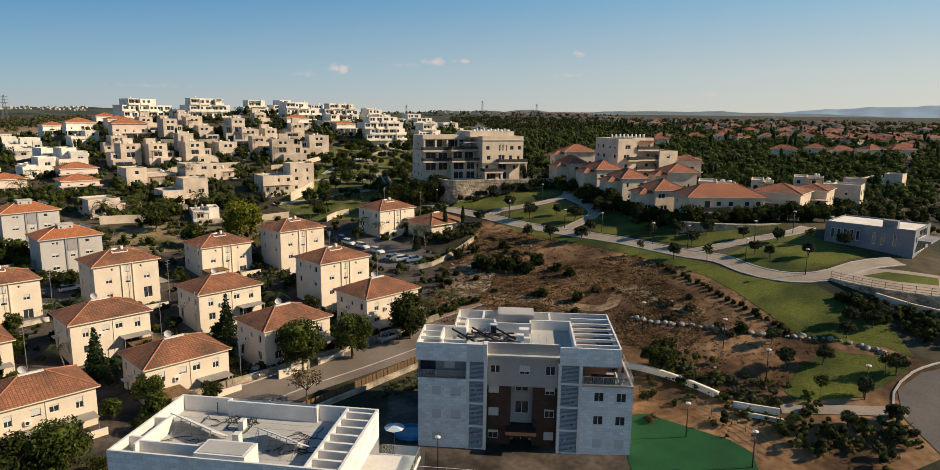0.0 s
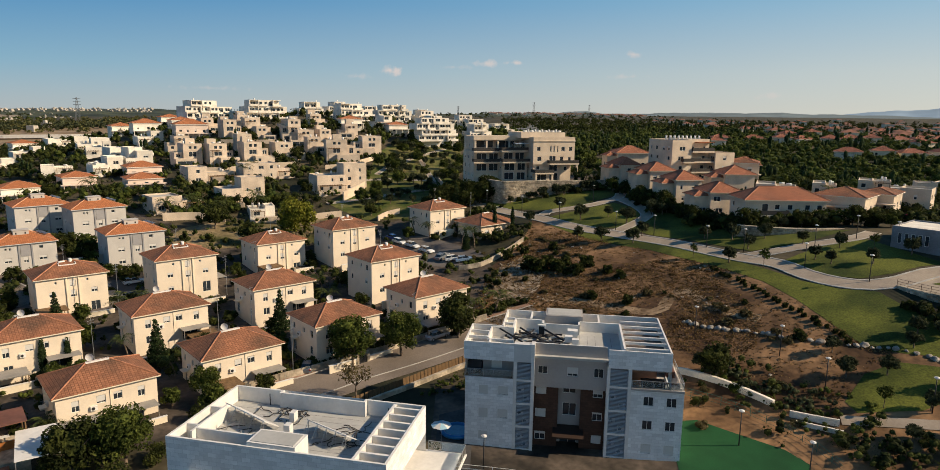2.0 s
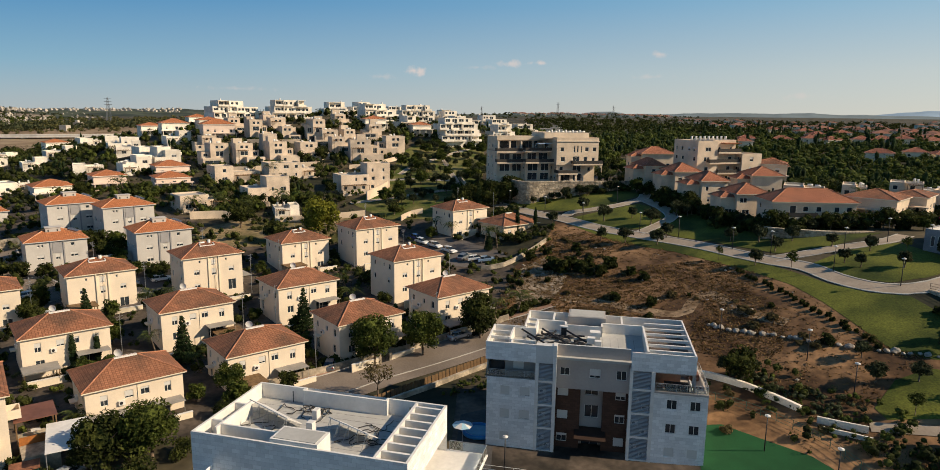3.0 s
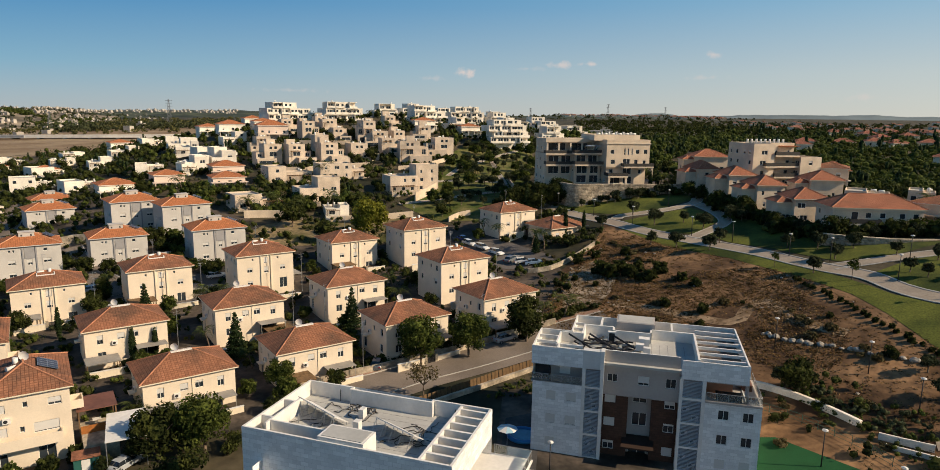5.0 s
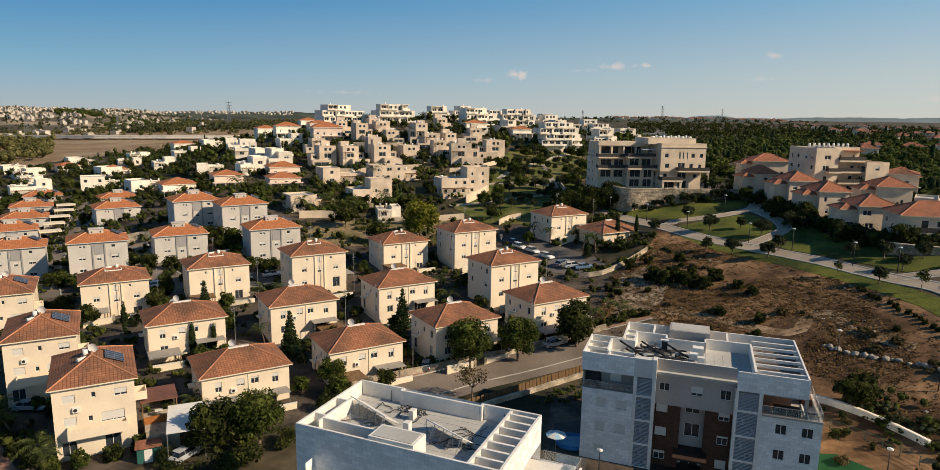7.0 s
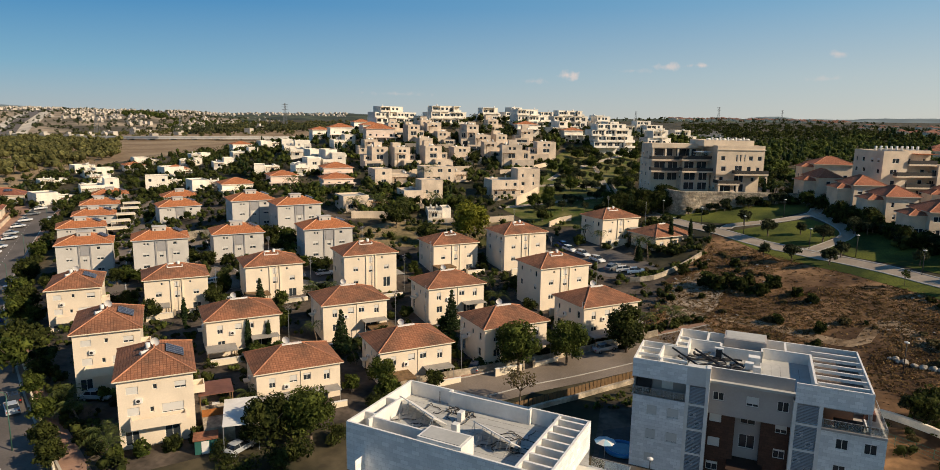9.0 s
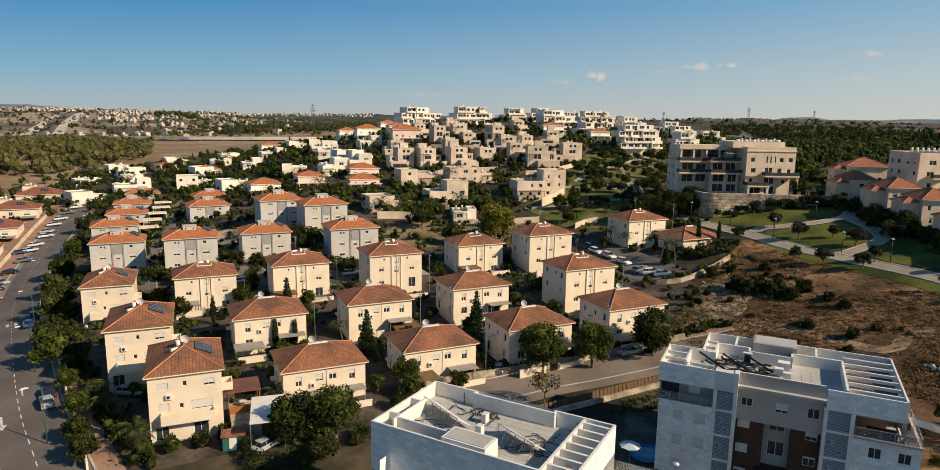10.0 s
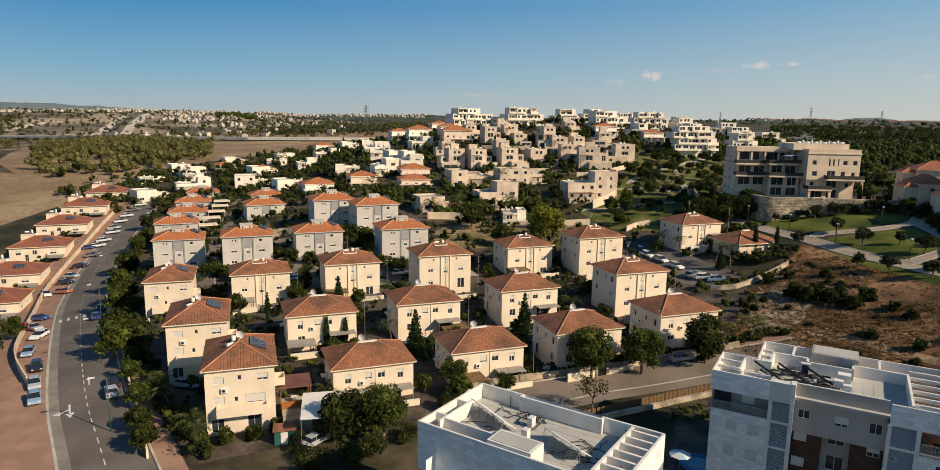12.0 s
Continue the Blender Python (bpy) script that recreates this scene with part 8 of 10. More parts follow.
for x, y, w, h in [(-196.0, 310.0, 10, 4.4), (-182.0, 330.0, 10, 4.4), (-240.0, 300.0, 10, 4.2), (-84.0, 316.0, 10, 4.2), (-62.0, 320.0, 9, 4.0), (-160.0, 300.0, 10, 4.2)]:
    settle(villa(rng, w, h, WHITE, "white villa with red tile roof"), x, y, ground_z(x, y) + 0.4, facing(x, y, 12))

# the village across the valley
def village_house(k):
    t = thing("village_house", "cream village house with red tile roof across the valley", "house", "village across the valley")
    r = random.Random(k)
    w, d, h = r.uniform(10, 13), r.uniform(8, 10), r.uniform(4.6, 6.2)
    volume(t, r, -w / 2, w / 2, -d / 2, d / 2, 0, h, CREAM_TRIM, parapet=0.2, sides="f")
    hip_roof(t, w, d, h + 0.05, 2.3, ROOF_RED, over=0.6)
    return t


kinds = [village_house(k) for k in range(4)]
spots = [(151, 453), (168, 451), (180, 450), (198, 449), (211, 451), (226, 454), (248, 464), (269, 477), (294, 496), (178, 558), (205, 564), (229, 576), (268, 608), (315, 664), (374, 735), (428, 774), (167, 357), (183, 355), (196, 354), (213, 355), (228, 356),
         (120, 430), (134, 470), (238, 420), (262, 432), (285, 452), (246, 380), (262, 396), (190, 500), (215, 520), (250, 540)]
VILLAGE = []
for k, (x, y) in enumerate(spots):
    m = pose(x, y, ground_z(x, y) - 1.2, 0, 0, facing(x, y, rng.uniform(0, 50)))
    if k < 4:
        kinds[k].matrix_basis = m
    else:
        copy_thing(kinds[k % 4], m)
    VILLAGE.append((x, y))


# ---- distance ----
# far hills: bearings, foot and crest distances, foot and crest heights, unevenness, seed
HILLS = {"hill_far_west": (34, 72, 1000, 2300, 12, 45, 0.22, 1), "hill_far_northwest": (16, 46, 1200, 2500, 20, 42, 0.15, 4), "hill_knoll_north": (-7.2, -2.2, 2600, 3000, 30, 58, 0.1, 5),
         "hill_far_north": (-14, 10, 1300, 2300, 28, 43, 0.2, 7), "hill_far_northeast": (-34, -4, 2200, 3600, 30, 62, 0.2, 9), "mountain_east": (-62, -22, 3300, 4300, 20, 120, 0.15, 12),
         "hill_green_west": (50, 72, 2400, 3000, 20, 66, 0.15, 15)}


def hill_z(name, az, f):
    """The height of a far hill at a bearing, a share f of the way from its foot to its crest."""
    az0, az1, d0, d1, base, crest, rough, seed = HILLS[name]
    u = min(max((az - az0) / (az1 - az0), 0.0), 1.0)
    i = u * 90
    top = base + (crest - base) * math.sin(math.pi * u) ** 0.5 * (1 + rough * noise.noise(Vector((i * 0.13, seed, 0))) + 0.4 * rough * noise.noise(Vector((i * 0.5, seed, 3))))
    spur = 0.16 * (top - base) * noise.noise(Vector((i * 0.22, f * 3.0, seed + 7))) * math.sin(math.pi * min(f, 1.0))
    for (fa, za), (fb, zb) in zip(((0.0, base - 12), (0.5, base + (top - base) * 0.62), (1.0, top)), ((0.5, base + (top - base) * 0.62), (1.0, top), (1.4, base - 20))):
        if f <= fb:
            return za + (zb - za) * (f - fa) / (fb - fa) + spur
    return base - 20


def hill_at(name, az, f):
    az0, az1, d0, d1 = HILLS[name][:4]
    d, a = d0 + (d1 - d0) * f, radians(az)
    return -math.sin(a) * d, math.cos(a) * d, hill_z(name, az, f)


def ridge(name, mat, label, n=120):
    """A far hill between two bearings: foot, spurs, crest and back slope."""
    az0, az1 = HILLS[name][:2]
    fs = [0.0, 0.1, 0.2, 0.3, 0.4, 0.5, 0.6, 0.7, 0.8, 0.9, 1.0, 1.4]
    verts = [hill_at(name, az0 + (az1 - az0) * i / n, f) for i in range(n + 1) for f in fs]
    k = len(fs)
    faces = [(i * k + j, i * k + j + 1, (i + 1) * k + j + 1, (i + 1) * k + j) for i in range(n) for j in range(k - 1)]
    return tagged(new(name, raw(name, verts, faces, mat, smooth=True)), label, "hill", kind="structure")


FAR_SCRUB = material("far_scrub_hillside", (0.17, 0.145, 0.095), 1.0, 0.45, 0.04, 0.007, second=(0.42, 0.33, 0.23))
FAR_GREEN = material("far_wooded_hillside", (0.04, 0.055, 0.035), 1.0, 0.35, 0.03, 0.009, second=(0.08, 0.09, 0.05))
# the mountain's blue is aerial haze painted into its base colour
FAR_HAZE_BLUE = material("far_mountain_painted_haze", (0.26, 0.36, 0.46), 1.0, 0.08, 0.004, 0.001)
# blue-grey for ridges and knoll: distance haze mixed into the hill colour
FAR_HAZE_GREY = material("far_hill_painted_haze", (0.15, 0.19, 0.20), 1.0, 0.12, 0.008, 0.002)
LIMESTONE = material("cut_limestone", (0.56, 0.50, 0.41), 0.95, 0.2, 0.1, 0.03)
ridge("hill_far_west", FAR_SCRUB, "distant scrubby hillside with pale villages")
ridge("hill_green_west", FAR_HAZE_GREY, "distant green ridge with haze painted into its colour")
ridge("hill_far_northwest", FAR_GREEN, "distant wooded ridge")
ridge("hill_knoll_north", FAR_HAZE_GREY, "small distant knoll with houses", 30)
ridge("hill_far_north", FAR_GREEN, "distant dark wooded ridge with houses")
ridge("hill_far_northeast", FAR_HAZE_GREY, "distant hills with haze painted into their colour")
ridge("mountain_east", FAR_HAZE_BLUE, "distant mountain with blue haze painted into its colour")


def hill_strip(name, line, wide, mat, lift, label):
    """A road or cutting up a far hill, along bearings and shares of the slope."""
    pts = []
    for (a0, f0), (a1, f1) in zip(line[:-1], line[1:]):
        pts += [(a0 + (a1 - a0) * k / 8, f0 + (f1 - f0) * k / 8) for k in range(8)]
    verts = []
    for a, f in pts + [line[-1]]:
        x, y, z = hill_at("hill_far_west", a, f)
        da = math.degrees(wide / math.hypot(x, y) / 2)
        for side in (-1, 0, 1):
            px, py, pz = hill_at("hill_far_west", a + side * da, f)
            verts.append((px, py, pz + lift))
    faces = [(3 * i + k, 3 * i + k + 1, 3 * i + k + 4, 3 * i + k + 3) for i in range(len(pts)) for k in (0, 1)]
    tagged(new(name, raw(name, verts, faces, mat)), label, "road", kind="structure")


hill_strip("far_road_cut", [(54.6, 0.08), (53.4, 0.3), (52.4, 0.55), (51.6, 0.8)], 52, LIMESTONE, 0.8, "pale limestone road cutting on the far hill")
hill_strip("far_road", [(54.8, 0.0), (53.5, 0.3), (52.5, 0.55), (51.7, 0.82)], 20, ASPHALT, 1.6, "far asphalt road climbing through the cutting")
hill_strip("far_track", [(61.0, 0.15), (58.5, 0.32), (56.0, 0.34), (50.0, 0.42), (46.0, 0.4)], 14, LIMESTONE, 0.8, "pale dirt track across the far hill")


def scatter_boxes(name, seed, n, where, size, mat, label, roofs=None, high=(3, 6)):
    """Far houses, too small to tell apart, as one sheet of little blocks."""
    r = random.Random(seed)
    wall, roof = bmesh.new(), bmesh.new()
    for _ in range(n):
        x, y, z = where(r)
        w, d, h = r.uniform(*size), r.uniform(*size), r.uniform(*high)
        box(wall, x - w / 2, x + w / 2, y - d / 2, y + d / 2, z - 4, z + h)
        if not roofs and r.random() < 0.6:
            box(wall, x - w * 0.3, x + w * 0.1, y - d * 0.3, y + d * 0.2, z + h, z + h + r.uniform(1.0, 2.6))
        if roofs:
            b = [roof.verts.new((x + sx * (w / 2 + 0.4), y + sy * (d / 2 + 0.4), z + h)) for sx, sy in ((-1, -1), (1, -1), (1, 1), (-1, 1))]
            p = roof.verts.new((x, y, z + h + 1.9))
            for k in range(4):
                roof.faces.new((b[k], b[(k + 1) % 4], p))
    tagged(new(name, mesh(name, wall, mat)), label, "houses", kind="stuff")
    if roofs:
        tagged(new(name + "_roofs", mesh(name + "_roofs", roof, roofs)), "red roofs of far village houses", "roofs", kind="stuff")
    else:
        roof.free()


def polar(r, az0, az1, d0, d1):
    a, d = radians(r.uniform(az0, az1)), r.uniform(d0, d1)
    return -math.sin(a) * d, math.cos(a) * d


def on_ridge(r, name, az0, az1, fmin, fmax):
    return hill_at(name, r.uniform(az0, az1), r.uniform(fmin, fmax))


# quarters of the far town: bearing, share of the slope, spread in both
rq = random.Random(8)
QUARTERS = [(rq.uniform(36, 68), rq.uniform(0.62, 0.97), rq.uniform(0.5, 1.6), rq.uniform(0.02, 0.07)) for _ in range(34)] + [(rq.uniform(36, 50), rq.uniform(0.22, 0.6), rq.uniform(0.3, 0.9), 0.03) for _ in range(12)]


def in_quarter(r):
    a, f, sa, sf = r.choice(QUARTERS)
    return hill_at("hill_far_west", min(max(r.gauss(a, sa), 35.5), 70), min(max(r.gauss(f, sf), 0.1), 0.985))


ROOF_FAR = material("far_red_roofs", (0.25, 0.115, 0.075), 0.9, 0.15, island=0.2)
FAR_PALE = material("far_pale_walls", (0.47, 0.42, 0.36), 0.9, 0.1, island=0.22)
scatter_boxes("far_town_west", 1, 1200, in_quarter, (3, 7.5), FAR_PALE, "pale far town on the scrubby hills", high=(2.2, 5.0))
scatter_boxes("far_town_northwest", 2, 150, lambda r: on_ridge(r, "hill_far_northwest", 30, 42, 0.55, 0.95), (4, 9), FAR_PALE, "pale far houses on the ridge", high=(2.2, 4.5))
scatter_boxes("far_village_north", 3, 150, lambda r: on_ridge(r, "hill_far_north", -10, 3, 0.55, 0.98), (9, 16), CREAM_TRIM, "cream far houses in rows on the ridge", ROOF_FAR)


def on_land(r, az0, az1, d0, d1):
    x, y = polar(r, az0, az1, d0, d1)
    return x, y, ground_z(x, y)


scatter_boxes("far_village_east", 4, 150, lambda r: on_land(r, *r.choice(((-36, -24, 560, 700), (-30, -12, 640, 900), (-36, -10, 820, 1400)))), (7, 13), CREAM_TRIM, "cream far village houses among trees", ROOF_FAR)
scatter_boxes("far_houses_crest", 5, 60, lambda r: on_land(r, -1, 12, 430, 700), (8, 12), FAR_PALE, "pale far houses beyond the crest")
scatter_boxes("far_houses_west", 6, 26, lambda r: on_land(r, 36, 56, 720, 980), (4, 9), FAR_PALE, "pale far houses in the plain")


def wood(name, seed, n, where, mat, size, leaves, leaf, label, avoid=(), gap=8.0, tall=0.95):
    """Far woods: many uneven crowns of leaf sprays in one sheet."""
    r = random.Random(seed)
    rs = np.random.RandomState(seed)
    vs, heart, count, tries = [], [], 0, 0
    av = np.array(avoid) if len(avoid) else None
    while count < n and tries < n * 20:
        tries += 1
        x, y, *up = where(r)
        if av is not None and ((av[:, 0] - x) ** 2 + (av[:, 1] - y) ** 2).min() < gap * gap:
            continue
        s = r.uniform(*size)
        z = up[0] if up else ground_z(x, y)
        dense = 80 <= leaves < 400
        k = int(leaves * 0.75) if dense else leaves
        d = rs.normal(size=(k, 3))
        d /= np.linalg.norm(d, axis=1, keepdims=True)
        lob = rs.normal(size=(5, 3)) * np.array([0.42, 0.42, 0.25])
        c = lob[rs.randint(0, 5, k)] + d * 0.55 * rs.uniform(0.6, 1.0, (k, 1))
        c = c * s * np.array([1, 1, tall]) + np.array([x, y, z + s * 0.76 * tall])
        nn = d + rs.normal(size=(k, 3)) * 0.6 + np.array([0, 0, 0.3])
        nn /= np.linalg.norm(nn, axis=1, keepdims=True)
        a = np.cross(nn, rs.normal(size=(k, 3)))
        a /= np.linalg.norm(a, axis=1, keepdims=True)
        b = np.cross(nn, a)
        if dense:
            for o in lob[:3]:
                heart.append((o + HEART * rs.uniform(0.32, 0.46, (12, 1))) * s * np.array([1, 1, tall]) + np.array([x, y, z + s * 0.76 * tall]))
        q = leaf * s / 3.0 * rs.uniform(0.6, 1.3, (k, 1)) * (0.7 if dense else 1.0)
        vs.append(np.stack([c - a * q, c - b * q * 0.7, c + a * q, c + b * q * 0.7], 1).reshape(-1, 3))
        count += 1
    v = np.concatenate(vs)
    f = np.arange(len(v)).reshape(-1, 4).tolist()
    for k, h in enumerate(heart):
        f += [[len(v) + 12 * k + i for i in tri] for tri in HEART_FACES]
    v = np.concatenate([v] + heart)
    tagged(new(name, raw(name, v.tolist(), f, mat)), label, "trees", kind="stuff")


BUILT = [(o.matrix_basis.translation.x, o.matrix_basis.translation.y) for o in scene.objects if o.parent is None and o.get("category") in ("house", "building")]


def hill_spot(r):
    while True:
        x, y = r.uniform(-300, 30), r.uniform(176, 440)
        az, d = math.degrees(math.atan2(-x, y)), math.hypot(x, y)
        if not (-6 < az < 58) or d < 182 or (-62 < x < -22 and 198 < y < 325) or (x > -24 and y < 216) or (y < 196 and x > -62):
            continue
        return x, y


def valley_spot(r):
    while True:
        x, y = polar(r, -37, 4, 235, 1150)
        d = math.hypot(x, y)
        if x < 30 and d < 300 or (x < 84 and y < 215):
            continue
        return x, y


def valley_near(r):
    while True:
        x, y = polar(r, -37, 4, 235, 560)
        if not (x < 30 and math.hypot(x, y) < 300 or (x < 84 and y < 215)):
            return x, y


def valley_far(r):
    return polar(r, -37, 2, 540, 1350)


def west_spot(r):
    x, y = polar(r, 33, 62, 330, 560)
    return x, y


PINE_EDGE = [(-395, 229), (-332.5, 201.5), (-325.9, 222.5), (-309.2, 228.2), (-314.2, 255.2), (-335.8, 307.0), (-425.6, 389.7), (-590, 470), (-640, 470), (-700, 440), (-600, 360)]
drape("pine_floor", [(-410, 220), (-330, 190), (-300, 225), (-304, 262), (-328, 315), (-420, 400), (-590, 482), (-720, 450), (-610, 350)], STRAW, 0.12, "dry needle-strewn ground under the pines", "ground", cell=12.0)


def inside(x, y, poly):
    odd = False
    for (xa, ya), (xb, yb) in zip(poly, poly[1:] + poly[:1]):
        if (ya > y) != (yb > y) and x < (xb - xa) * (y - ya) / (yb - ya) + xa:
            odd = not odd
    return odd


def pine_spot(r):
    while True:
        x, y = r.uniform(-720, -300), r.uniform(190, 500)
        if inside(x, y, PINE_EDGE):
            return x, y


wood("hill_trees", 11, 760, hill_spot, LEAF_DARK, (1.5, 3.4), 170, 0.42, "dark green trees and gardens over the hillside", BUILT, 6.6)
wood("hill_garden_trees", 21, 380, hill_spot, LEAF_MID, (1.4, 3.0), 160, 0.42, "green garden trees over the hillside", BUILT, 6.6)
wood("hill_shrubs", 12, 600, hill_spot, LEAF_OLIVE, (0.8, 1.6), 80, 0.5, "green shrubs between hillside houses", BUILT, 6.0)
wood("valley_woods", 13, 1150, valley_near, LEAF_MID, (1.8, 4.4), 110, 0.5, "dark green woods across the valley", BUILT, 8.0)
wood("valley_trees", 14, 600, valley_near, LEAF_MID, (1.2, 3.2), 95, 0.5, "green trees across the valley", BUILT, 8.0)
wood("village_trees", 66, 420, lambda r: polar(r, -36, -8, 330, 620), LEAF_MID, (2.2, 4.6), 90, 0.5, "dark trees among the village houses")
wood("village_conifers", 67, 120, lambda r: polar(r, -36, -8, 400, 800), LEAF_CONIFER, (1.6, 3.0), 80, 0.5, "tall dark conifers among the village houses", tall=2.4)
wood("east_gardens", 65, 150, lambda r: (r.uniform(80, 132), r.uniform(138, 232)), LEAF_DARK, (1.4, 3.2), 150, 0.4, "dark trees round the eastern houses", BUILT, 6.5)
wood("valley_far_woods", 22, 1500, valley_far, LEAF_DARK, (2.4, 4.8), 50, 0.75, "dark green far woods round the village", BUILT, 8.0)
wood("valley_conifers", 23, 170, valley_near, LEAF_CONIFER, (1.2, 2.2), 150, 0.5, "tall dark conifers in the valley", BUILT, 7.0, tall=2.6)
wood("hill_conifers", 24, 70, hill_spot, LEAF_CONIFER, (0.9, 1.6), 150, 0.45, "slim dark conifers on the hillside", BUILT, 6.0, tall=2.6)


def hill_foot(r):
    while True:
        x, y = r.uniform(-140, -48), r.uniform(160, 212)
        if inside(x, y, FOOT):
            return x, y


FOOT = [(-134, 182), (-112, 178), (-100, 176), (-88, 181), (-74, 186), (-58, 195), (-57, 204), (-76, 212), (-104, 204), (-132, 196)]
wood("foot_trees", 25, 50, hill_foot, LEAF_MID, (1.4, 3.2), 330, 0.3, "leafy green trees at the foot of the hill", BUILT, 5.5)
wood("foot_dark_trees", 26, 18, hill_foot, LEAF_DARK, (1.4, 3.4), 330, 0.3, "dark green trees at the foot of the hill", BUILT, 5.5)
wood("foot_scrub", 27, 70, hill_foot, LEAF_OLIVE, (0.6, 1.2), 120, 0.4, "grey-green scrub at the foot of the hill", BUILT, 5.0)
FRONTS = [(x, y) for x, y in BUILT if -175 < x < -48 and 205 < y < 330]


def before_fronts(r):
    x, y = r.choice(FRONTS)
    d = math.hypot(x, y)
    f, side = (d - r.uniform(7.5, 9.5)) / d, r.uniform(-6, 6)
    return x * f + side * y / d, y * f - side * x / d


wood("terrace_hedges", 28, 200, before_fronts, LEAF_DARK, (0.8, 1.9), 150, 0.36, "dark green hedges below the terrace houses", BUILT, 5.2)
wood("terrace_gardens", 29, 150, before_fronts, LEAF_MID, (0.7, 1.6), 190, 0.36, "green gardens below the terrace houses", BUILT, 5.2)
ROWS = [(33.5, 222.5), (28.9, 203.0), (35.4, 186.7), (39.8, 173.5), (45.2, 158.7), (55.7, 181.7), (65.9, 204.7), (52.0, 150.0), (60.0, 151.0), (73.2, 155.0), (84.0, 161.0), (92.2, 168.0), (62.5, 168.0)]


def before_rows(r):
    x, y = r.choice(ROWS)
    d = math.hypot(x, y)
    f, side = (d - r.uniform(1.5, 4.5)) / d, r.uniform(-7, 7)
    return x * f + side * y / d, y * f - side * x / d


def side_rows(r):
    x, y = r.choice(ROWS)
    d = math.hypot(x, y)
    f, side = (d + r.uniform(-3, 9)) / d, r.choice((-1, 1)) * r.uniform(6.5, 8.5)
    return x * f + side * y / d, y * f - side * x / d


wood("row_hedges", 51, 170, before_rows, LEAF_DARK, (1.3, 2.7), 230, 0.34, "dense dark hedges before the row houses")
wood("row_gardens", 52, 70, before_rows, LEAF_MID, (0.8, 1.6), 200, 0.34, "green gardens before the row houses")
wood("row_side_trees", 53, 70, side_rows, LEAF_DARK, (1.3, 2.6), 230, 0.34, "dark trees between the row houses")
wood("lot_bushes", 54, 60, lambda r: (r.uniform(-22, 2), r.uniform(160, 190)), LEAF_DARK, (0.8, 2.0), 230, 0.34, "dark bushes round the bungalow and lot", [(-9.5, 172.5), (-14, 152), (-20, 160), (-30, 165), (4, 178), (-2, 184)], 7.5)
wood("lot_hedge", 55, 50, lambda r: (lambda t: (-13 + 14 * t + r.uniform(-0.8, 0.8), 147.5 + 13.5 * t * t + r.uniform(-0.8, 0.8)))(r.random()), LEAF_MID, (0.5, 1.1), 170, 0.36, "green bushes along the lot wall")
wood("pine_wood", 15, 560, pine_spot, LEAF_PINE, (3.0, 5.6), 190, 0.36, "olive-green pine wood beyond the street")
wood("plain_trees", 16, 380, lambda r: polar(r, 34, 62, 700, 1050), LEAF_PINE, (1.6, 3.6), 50, 0.9, "scattered far trees in the plain")
wood("forest_west", 64, 800, lambda r: polar(r, 23, 43.5, 760, 1250), LEAF_OLIVE, (3.2, 5.4), 46, 0.8, "dark green forest beyond the viaduct")
wood("far_hill_scrub", 61, 1500, lambda r: on_ridge(r, "hill_far_west", 35, 70, 0.05, 0.98), LEAF_OLIVE, (1.6, 4.6), 16, 1.4, "dark scrub and trees over the far hillside")
wood("far_hill_wood", 62, 700, lambda r: on_ridge(r, "hill_far_west", *r.choice(((36, 44, 0.12, 0.4), (60, 70, 0.1, 0.5), (44, 47, 0.45, 0.6)))), LEAF_MID, (3.0, 5.5), 30, 1.0, "far dark pine woods on the hillside")
wood("far_ridge_wood", 63, 260, lambda r: on_ridge(r, "hill_far_north", -13, 9, 0.1, 1.0), LEAF_DARK, (3.0, 6.0), 30, 1.0, "dark far woods along the ridge")
wood("plain_woods", 17, 1100, lambda r: polar(r, 12, 40, 800, 1450), LEAF_PINE, (3.0, 5.0), 45, 0.9, "far olive-green wood behind the hill")
wood("edge_trees", 18, 170, lambda r: polar(r, 36, 56, 285, 390), LEAF_DARK, (1.4, 3.0), 190, 0.45, "dark green garden trees at the edge of town", BUILT, 6.5)
wood("crest_trees", 19, 260, lambda r: polar(r, -2, 22, 400, 640), LEAF_DARK, (2.0, 3.6), 90, 0.7, "dark green trees behind the crest", BUILT, 9.0)

# viaduct in the plain, and power masts
VIADUCT = material("pale_viaduct_concrete", (0.68, 0.65, 0.60), 0.9, 0.08)
road = thing("viaduct", "long pale concrete road viaduct across the plain", "bridge")
deck_pts = [(-1010, 470, 6.5), (-896, 485, 8.8), (-784, 498, 11.0), (-663, 481, 14.1), (-554, 467, 16.9), (-465, 474, 18.6), (-408, 492, 19.4), (-367, 511, 19.8), (-330, 540, 20.2)]
for p, q in zip(deck_pts[:-1], deck_pts[1:]):
    a, b = Vector(p) - Vector((0, 0, 1.6)), Vector(q) - Vector((0, 0, 1.6))
    d = b - a
    at = Matrix.Translation(a) @ Matrix.Rotation(math.atan2(d.y, d.x), 4, "Z") @ Matrix.Rotation(-math.atan2(d.z, math.hypot(d.x, d.y)), 4, "Y")
    part("deck", boxes((0, d.length + 2, -6, 6, 0, 1.6), (0, d.length + 2, -6.2, -5.8, 1.6, 2.6)), VIADUCT, road, at=at)
    for k in range(int(d.length / 18)):
        c = a.lerp(b, (k + 0.5) / int(d.length / 18))
        part("pier", boxes((-0.9, 0.9, -4, 4, -9, 0)), VIADUCT, road, at=pose(c.x, c.y, c.z, 0, 0, math.degrees(math.atan2(d.y, d.x))))


